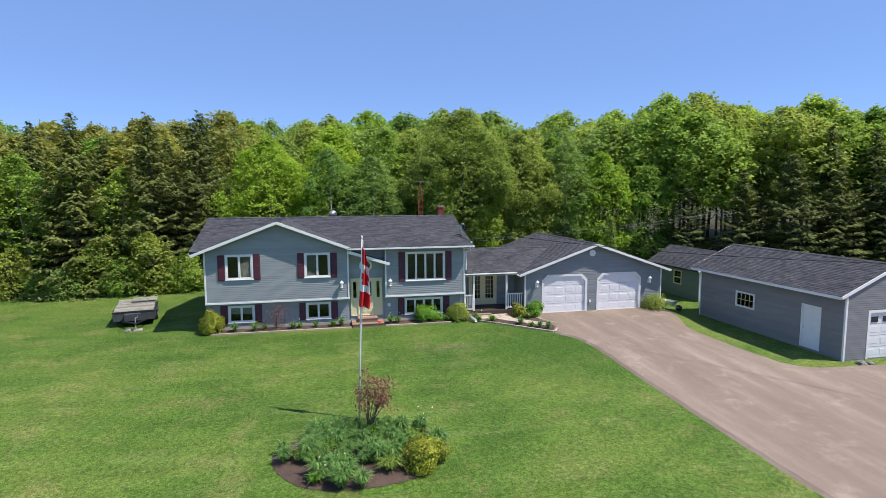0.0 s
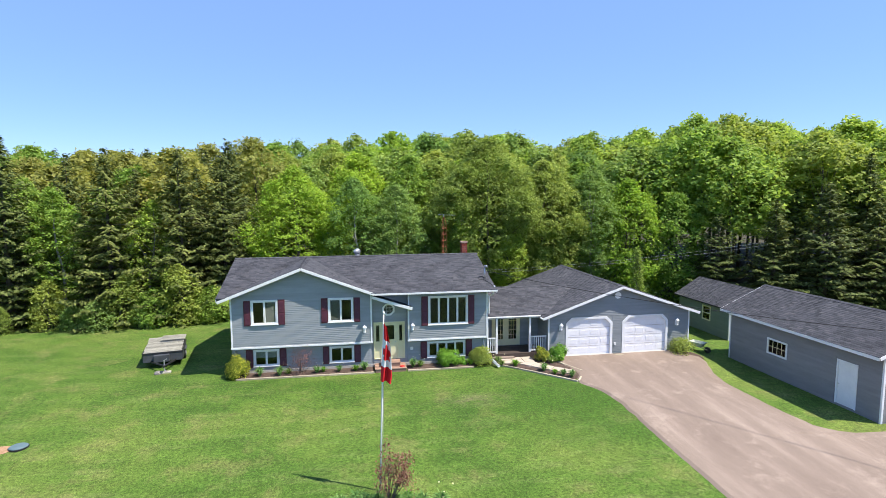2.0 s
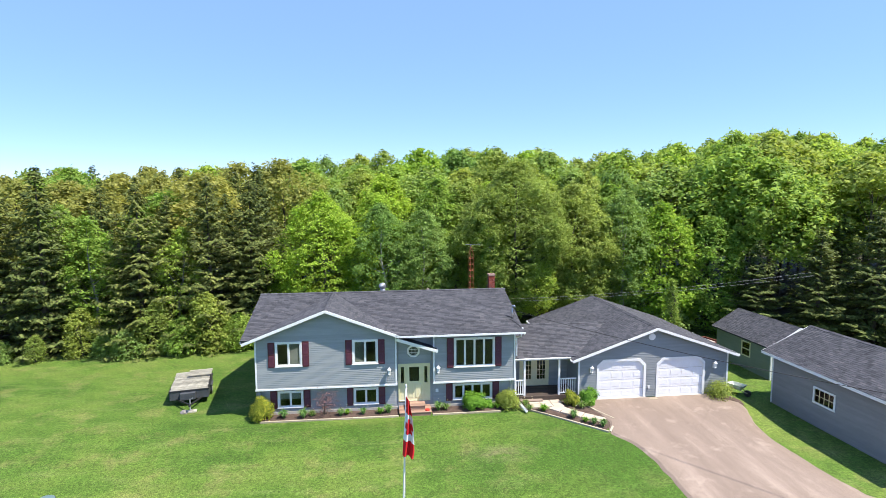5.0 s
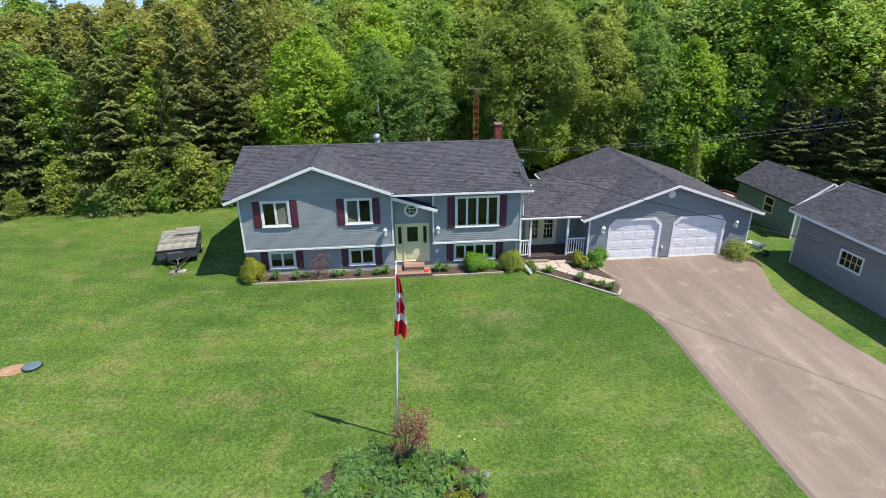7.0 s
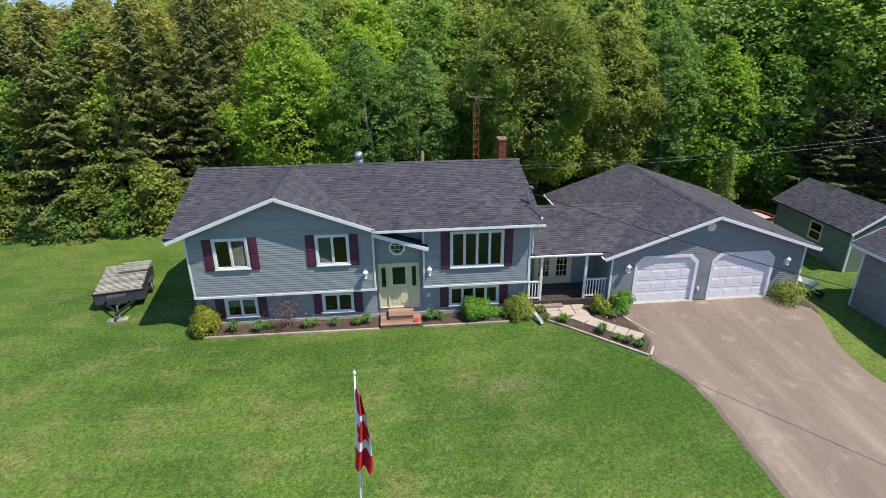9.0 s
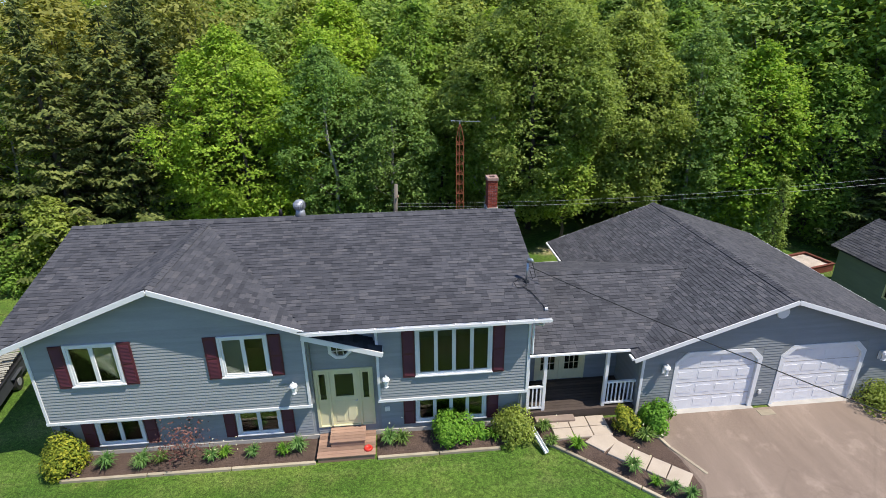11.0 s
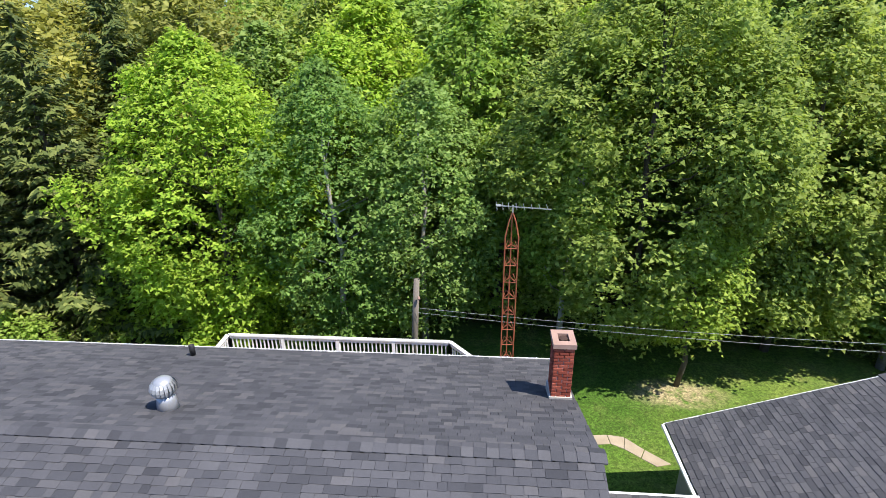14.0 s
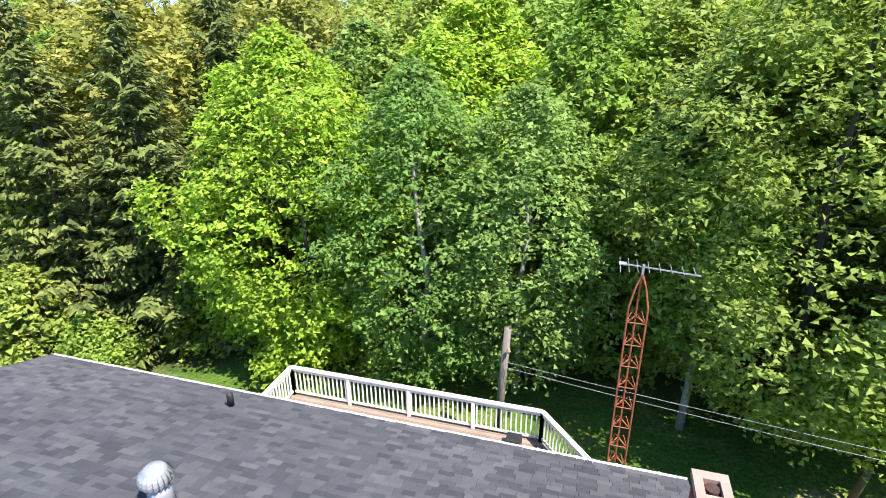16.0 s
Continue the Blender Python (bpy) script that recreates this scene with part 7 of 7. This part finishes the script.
def wood():
    rnd = random.Random(77)
    spots = [(-4.7, 49.4), (-2.2, 48.6), (-7.2, 48.6), (0.7, 48.0), (3.7, 48.3), (7.0, 50.2), (9.0, 48.2), (11.9, 49.6), (14.6, 48.2), (17.2, 48.6), (-10.4, 47.4), (-15.9, 46.0),
             (-13.3, 45.9), (-18.2, 45.0), (-21.6, 46.2), (-25.0, 44.6), (-29.0, 45.4), (-33.5, 44.4), (-38.0, 45.0),
             (21.9, 47.2), (25.3, 47.4), (29.6, 46.4), (31.8, 43.0), (35.0, 40.2), (38.4, 38.6), (42.2, 37.6), (46.0, 36.4), (50.0, 37.0), (39.6, 43.2)]
    tries = 0
    while len(spots) < 216 and tries < 14000:
        tries += 1
        y = 34 + 52 * rnd.random()
        x = -58 + 146 * rnd.random()
        edge = wood_edge(x)
        if y < edge + 0.2 or x > 14 + 1.02 * y or x < -6 - 0.62 * y:
            continue
        gap = 2.6 if y < edge + 7 else 3.6
        if any((x - a) ** 2 + (y - b) ** 2 < gap * gap for a, b in spots):
            continue
        spots.append((x, y))
        top = 11.9 + (along(x * 55 / y, SKYLINE) - 11.9) * y / 55
        deep = smoothstep(0, 12, y - edge)
        want = top * (0.8 + 0.18 * deep) * rnd.uniform(0.9, 1.06)
        roll = rnd.random()
        if x < -8:
            kind = "spruce" if roll < (0.68 if y < edge + 7 else 0.36) else ("russet" if roll < 0.76 else ("green" if roll < 0.9 else "olive"))
        elif x > 29 and y < 50:
            kind = "spruce" if roll < (0.4 if y < edge + 9 else 0.15) else ("green" if roll < 0.92 else "olive")
        else:
            kind = "green" if roll < 0.42 else ("olive" if roll < 0.62 else ("soft" if roll < 0.74 else ("lime" if roll < 0.86 else ("russet" if roll < 0.9 else ("olive" if roll < 0.97 else "soft")))))
        pool = SPRUCES if kind == "spruce" else (NEAR if y < edge + 8 else FAR)[kind]
        me = rnd.choice(pool)
        own = {"green": 13.5, "lime": 13.0, "olive": 13.5, "soft": 12.5, "russet": 13.0, "spruce": 12.8}[kind]
        nm, label, cat = WORDS[kind]
        wide = max(0.8, min(1.25, want / own)) * rnd.uniform(0.9, 1.1)
        tree(nm, me, x, y, rnd.random() * 6.28, wide, label, cat, "trees of the wood", (want / own) / wide)


wood()
for x, y, kind in ((15.2, 53.2, "green"), (18.9, 52.0, "olive"), (22.6, 51.2, "green"), (10.6, 53.6, "lime")):
    tree(WORDS[kind][0], NEAR[kind][0], x, y, x, 1.0, WORDS[kind][1], "tree", "trees of the wood", 1.0)
tree("cedar_tree", broadleaf_meshes(401, 5.9, 0.42, 5000, 0.1, LEAF_OLIVE, BARK, 0.03, 0.9, 0.3, 0.3, 1.4), 22.5, 39.6, 0, 1, "narrow columnar cedar beside the back lawn", "cedar")


def bush_meshes(seed, r, h, leaves, leaf, material, lobes=22, tight=1.0):
    """Low shrub: crown of leaf clumps over a few stems."""
    rng = np.random.default_rng(seed)
    d = rng.normal(size=(lobes, 3))
    d[:, 2] = np.abs(d[:, 2])
    d /= np.linalg.norm(d, axis=1, keepdims=True)
    cen = d * np.array([r * 0.72, r * 0.72, h * 0.6]) * (0.55 + 0.45 * rng.random((lobes, 1))) + np.array([0, 0, h * 0.22])
    pick = rng.integers(lobes, size=leaves)
    e = rng.normal(size=(leaves, 3))
    e /= np.linalg.norm(e, axis=1, keepdims=True)
    pos = cen[pick] + e * np.array([r, r, h * 0.8]) * 0.34 * tight * (0.6 + 0.45 * rng.random((leaves, 1)))
    pos[:, 2] = np.maximum(pos[:, 2], 0.03)
    mid = pos - np.array([0, 0, h * 0.3])
    nor = mid / (np.linalg.norm(mid, axis=1, keepdims=True) + 1e-6) + e * 0.4 + rng.normal(size=(leaves, 3)) * 0.4 + np.array([0, 0, 0.3])
    size = leaf * (0.6 + 0.8 * rng.random(leaves))
    crown = cards("crown", pos, nor, size, size * 0.6, material, rng)
    t = Solid()
    for k in range(7):
        c = cen[rng.integers(lobes)]
        t.tube([(0.03 * k - 0.09, 0.02 * (k % 3), -0.05), (c[0] * 0.5, c[1] * 0.5, c[2] * 0.6), tuple(c)], [0.018, 0.012, 0.006], 5)
    stem = t.mesh("stem", 0.0, True)
    stem.materials.append(BARK)
    return stem, crown


def shrub(name, meshes, x, y, label, turn=0.0, scale=1.0, group="", category="shrub"):
    ob = thing(name, label, category, (x, y, ground_z(x, y)), group)
    ob.rotation_euler = (0, 0, turn)
    ob.scale = (scale,) * 3
    for nm, me in (("stem", meshes[0]), ("crown", meshes[1])):
        p = new(nm, me)
        p.parent = ob
    return ob


shrub("golden_cedar", bush_meshes(1, 0.72, 1.25, 5200, 0.085, LEAF_YELLOW, 34, 1.2), -6.15, 29.9, "golden yellow cedar shrub at the house corner")
shrub("round_shrub", bush_meshes(2, 0.85, 1.05, 5500, 0.085, LEAF_SHRUB, 40), 5.35, 29.95, "bright green rounded shrub under the window")
shrub("round_shrub", bush_meshes(3, 0.8, 1.25, 4200, 0.08, LEAF_OLIVE, 34), 7.3, 29.85, "olive-gold rounded shrub by the porch")
shrub("golden_cedar", bush_meshes(4, 0.52, 0.95, 2000, 0.09, LEAF_YELLOW, 18), 10.85, 29.75, "yellow-green shrub beside the paved path")
shrub("leafy_shrub", bush_meshes(5, 0.72, 1.0, 3000, 0.1, LEAF_SHRUB, 22), 12.0, 29.85, "loose green shrub by the garage wall")
shrub("leafy_shrub", bush_meshes(6, 0.95, 1.0, 1900, 0.1, LEAF_OLIVE, 16, 1.5), 19.85, 29.75, "scraggly green shrub at the garage corner")
shrub("leafy_shrub", bush_meshes(7, 0.4, 0.5, 900, 0.09, LEAF_SHRUB, 12), 6.25, 30.1, "small green shrub under the window")
shrub("golden_cedar", bush_meshes(8, 0.8, 1.0, 6500, 0.075, LEAF_YELLOW, 40), 2.55, 14.75, "rounded golden shrub in the island bed")
shrub("barberry", bush_meshes(9, 1.15, 1.65, 700, 0.07, LEAF_MAROON, 34, 1.15), -2.75, 29.95, "sparse purple-leaved barberry with bare twigs")


def small_tree():
    rng = np.random.default_rng(31)
    x, y = 1.2, 16.95
    ob = thing("ornamental_tree", "small purple-leaved ornamental tree in the island bed", "tree", (x, y, ground_z(x, y)))
    t = Solid()
    ends = []
    for k in range(13):
        a = 2 * math.pi * k / 13 + rng.normal() * 0.3
        r, h = 0.15 + 0.42 * rng.random(), 1.0 + 0.75 * rng.random()
        fork = (0.1 * math.cos(a), 0.1 * math.sin(a), 0.45)
        end = (r * math.cos(a) + 0.17 * h, r * math.sin(a), h)
        t.tube([(0.05 * math.cos(a), 0.05 * math.sin(a), -0.05), fork, end], [0.03, 0.018, 0.005], 5)
        for j in range(3):
            e2 = (end[0] + rng.normal() * 0.15, end[1] + rng.normal() * 0.15, end[2] + rng.normal() * 0.15)
            t.tube([(fork[0] + (end[0] - fork[0]) * 0.6, fork[1] + (end[1] - fork[1]) * 0.6, fork[2] + (end[2] - fork[2]) * 0.6), e2], [0.008, 0.003], 4)
            ends.append(e2)
        ends.append(end)
    part("trunk", t, BARK, ob, "", 0.0, True)
    ends = np.array(ends)
    n = 1300
    pos = ends[rng.integers(len(ends), size=n)] + rng.normal(size=(n, 3)) * 0.11
    nor = rng.normal(size=(n, 3)) + np.array([0, -0.2, 0.7])
    part("crown", cards("crown", pos, nor, 0.055 + 0.05 * rng.random(n), 0.035 + 0.02 * rng.random(n), LEAF_MAROON, rng), LEAF_MAROON, ob)


small_tree()


def clump_mesh(seed, blades, height, spread, material):
    """A tuft of bent strap leaves."""
    rnd = random.Random(seed)
    s = Solid()
    for k in range(blades):
        a = rnd.random() * 2 * math.pi
        r0 = 0.1 * spread * rnd.random()
        h, r1 = height * (0.6 + 0.5 * rnd.random()), spread * (0.3 + 0.7 * rnd.random())
        ca, sa = math.cos(a), math.sin(a)
        w = 0.01 + 0.011 * rnd.random()
        p = [(ca * r0, sa * r0, -0.02), (ca * (r0 + r1 * 0.45), sa * (r0 + r1 * 0.45), h * 0.8), (ca * (r0 + r1), sa * (r0 + r1), h * (0.55 + 0.4 * rnd.random()))]
        i = len(s.v)
        for q, ww in ((p[0], w), (p[1], w * 0.9), (p[2], w * 0.15)):
            s.v += [(q[0] - sa * ww, q[1] + ca * ww, q[2]), (q[0] + sa * ww, q[1] - ca * ww, q[2])]
        s.f += [(i, i + 1, i + 3, i + 2), (i + 2, i + 3, i + 5, i + 4)]
    me = s.mesh("leaves")
    me.materials.append(material)
    return me


CLUMPS = [clump_mesh(1, 120, 0.44, 0.32, LEAF_BLUE), clump_mesh(2, 140, 0.52, 0.38, LEAF_BLUE), clump_mesh(3, 90, 0.34, 0.32, LEAF_SHRUB), clump_mesh(4, 100, 0.36, 0.34, LEAF_SOFT)]


def flower_mesh(seed, n, spread, height):
    rng = np.random.default_rng(seed)
    pos = rng.normal(size=(n, 3)) * np.array([spread, spread, 0.04]) + np.array([0, 0, height])
    me = cards("blossom", np.repeat(pos, 4, axis=0) + rng.normal(size=(n * 4, 3)) * 0.012, rng.normal(size=(n * 4, 3)) + np.array([0, -0.4, 1.0]), 0.042, 0.03, PETAL, rng)
    return me


BLOOM = flower_mesh(3, 4, 0.13, 0.5)


def plant(x, y, mesh, label, turn, scale, flowers=False):
    ob = thing("border_plant", label, "plant", (x, y, ground_z(x, y) + 0.03), "border plants")
    ob.rotation_euler = (0, 0, turn)
    ob.scale = (scale,) * 3
    p = new("leaves", mesh)
    p.parent = ob
    if flowers:
        q = new("blossom", BLOOM)
        q.parent = ob


def border():
    rnd = random.Random(19)
    for x, y, k in ((-4.95, 29.85, 0), (-3.9, 29.75, 1), (-3.45, 29.95, 3), (-1.95, 29.8, 0), (-1.6, 29.95, 2), (-0.75, 29.85, 0), (0.15, 29.85, 2), (0.62, 29.9, 0), (3.35, 29.95, 0), (3.75, 29.95, 3),
                    (6.65, 29.8, 2), (8.35, 29.35, 3), (9.1, 29.1, 2), (10.4, 28.05, 0), (10.85, 27.5, 2), (11.2, 27.2, 0), (11.55, 26.9, 0), (11.3, 29.2, 3), (8.3, 30.0, 3)):
        plant(x, y, CLUMPS[k], "low clump of green strap leaves in the mulch bed", rnd.random() * 6, rnd.uniform(0.85, 1.25), rnd.random() < 0.35)
    made = 0
    while made < 120:
        a, r = rnd.random() * 2 * math.pi, math.sqrt(rnd.random()) * 0.97
        x, y = 0.85 + 2.6 * r * math.cos(a), 15.7 + 1.8 * r * math.sin(a)
        if math.hypot(x - 2.55, y - 14.75) < 0.8 or (x < -0.9 and rnd.random() < 0.75) or (x > 1.2 and y < 14.6):
            continue
        plant(x, y, CLUMPS[rnd.choice((0, 0, 1, 1, 2, 3))], "clump of blue-green daffodil and iris leaves in the island bed", rnd.random() * 6, rnd.uniform(0.75, 1.25), rnd.random() < 0.05)
        made += 1
    shrub("flowering_plant", bush_meshes(41, 0.3, 0.35, 500, 0.07, LEAF_YELLOW, 9), -0.2, 16.1, "yellow flowering plant in the island bed", 0, 1, "border plants", "plant")
    shrub("flowering_plant", bush_meshes(42, 0.3, 0.35, 500, 0.07, LEAF_YELLOW, 9), 3.05, 16.0, "yellow flowering plant in the island bed", 0, 1, "border plants", "plant")


border()


def understorey():
    """Bushes along the foot of the wood."""
    rnd = random.Random(23)
    pool = [(broadleaf_meshes(61, 3.4, 1.5, 4200, 0.16, LEAF_GREEN, BARK, 0.04, 0.85, 0.35, 0.6, 0.8), "fresh green thicket bush at the foot of the wood"),
            (broadleaf_meshes(62, 2.6, 1.4, 4000, 0.16, LEAF_SOFT, BARK, 0.04, 0.85, 0.35, 0.55, 0.8), "soft green thicket bush at the foot of the wood"),
            (broadleaf_meshes(63, 4.2, 1.3, 4200, 0.16, LEAF_OLIVE, BARK, 0.04, 0.8, 0.4, 0.55, 0.8), "pale green sapling at the foot of the wood")]
    x = -46.0
    while x < 62:
        e = wood_edge(x)
        here = 3.4 if x < -9 else (4.5 if x > 22 else 5.0)
        if not (4 < x < 19) and x < 27:
            me, label = rnd.choice(pool)
            shrub("thicket_bush", me, x + rnd.uniform(-0.8, 0.8), e - (1.3 if x < -9 else 0.3) + rnd.uniform(-0.9, 1.2), label, rnd.random() * 6, rnd.uniform(0.45, 0.9) if x < -9 else rnd.uniform(0.65, 1.35), "thicket at the wood's edge", "bush")
        x += here * rnd.uniform(0.55, 1.2)
    for k, (x, y, size) in enumerate(((-10.6, 44.0, 0.85), (-12.4, 43.5, 1.1), (-14.7, 43.1, 0.85), (-17.2, 43.3, 0.95), (-19.9, 43.0, 0.7))):
        me, label = pool[(0, 2, 0, 2, 1)[k]]
        shrub("thicket_bush", me, x, y, label, k * 1.7, size, "thicket at the wood's edge", "bush")


understorey()


# ---- grass ----
def grass():
    """Short blades over the near lawn, one mesh."""
    rng = np.random.default_rng(91)
    n = 90000
    x = -26 + 38 * rng.random(n)
    y = 9 + 33 * rng.random(n) ** 0.9
    left = np.interp(y, [a for a, b in DRIVE_LEFT], [b for a, b in DRIVE_LEFT])
    ok = (x < left - 0.15) & ~((x > -6.5) & (x < 12) & (y > 29.3)) & ~((x > 7.5) & (y > 37.6 - x))
    ok &= ((x - 0.85) / 2.7) ** 2 + ((y - 15.65) / 1.9) ** 2 > 1.0
    ok &= ~((x > 7.4) & (y > 25.9) & (x + y > 37.4))
    x, y = x[ok], y[ok]
    n = len(x)
    z = np.array([ground_z(a, b) for a, b in zip(x, y)])
    ang, lean = rng.random(n) * 2 * np.pi, rng.normal(size=(n, 2)) * 0.025
    h, w = 0.02 + 0.035 * rng.random(n), 0.008 + 0.008 * rng.random(n)
    v = np.empty((n, 3, 3))
    v[:, 0] = np.stack([x - w * np.cos(ang), y - w * np.sin(ang), z - 0.005], 1)
    v[:, 1] = np.stack([x + w * np.cos(ang), y + w * np.sin(ang), z - 0.005], 1)
    v[:, 2] = np.stack([x + lean[:, 0], y + lean[:, 1], z + h], 1)
    me = bpy.data.meshes.new("grass")
    me.vertices.add(n * 3)
    me.vertices.foreach_set("co", v.reshape(-1))
    me.loops.add(n * 3)
    me.loops.foreach_set("vertex_index", np.arange(n * 3, dtype=np.int32))
    me.polygons.add(n)
    me.polygons.foreach_set("loop_start", np.arange(0, n * 3, 3, dtype=np.int32))
    me.update(calc_edges=True)
    ob = part("grass", me, GRASS_BLADE)
    tagged(ob, "short mown green grass blades of the lawn", "grass", "", "stuff")


grass()
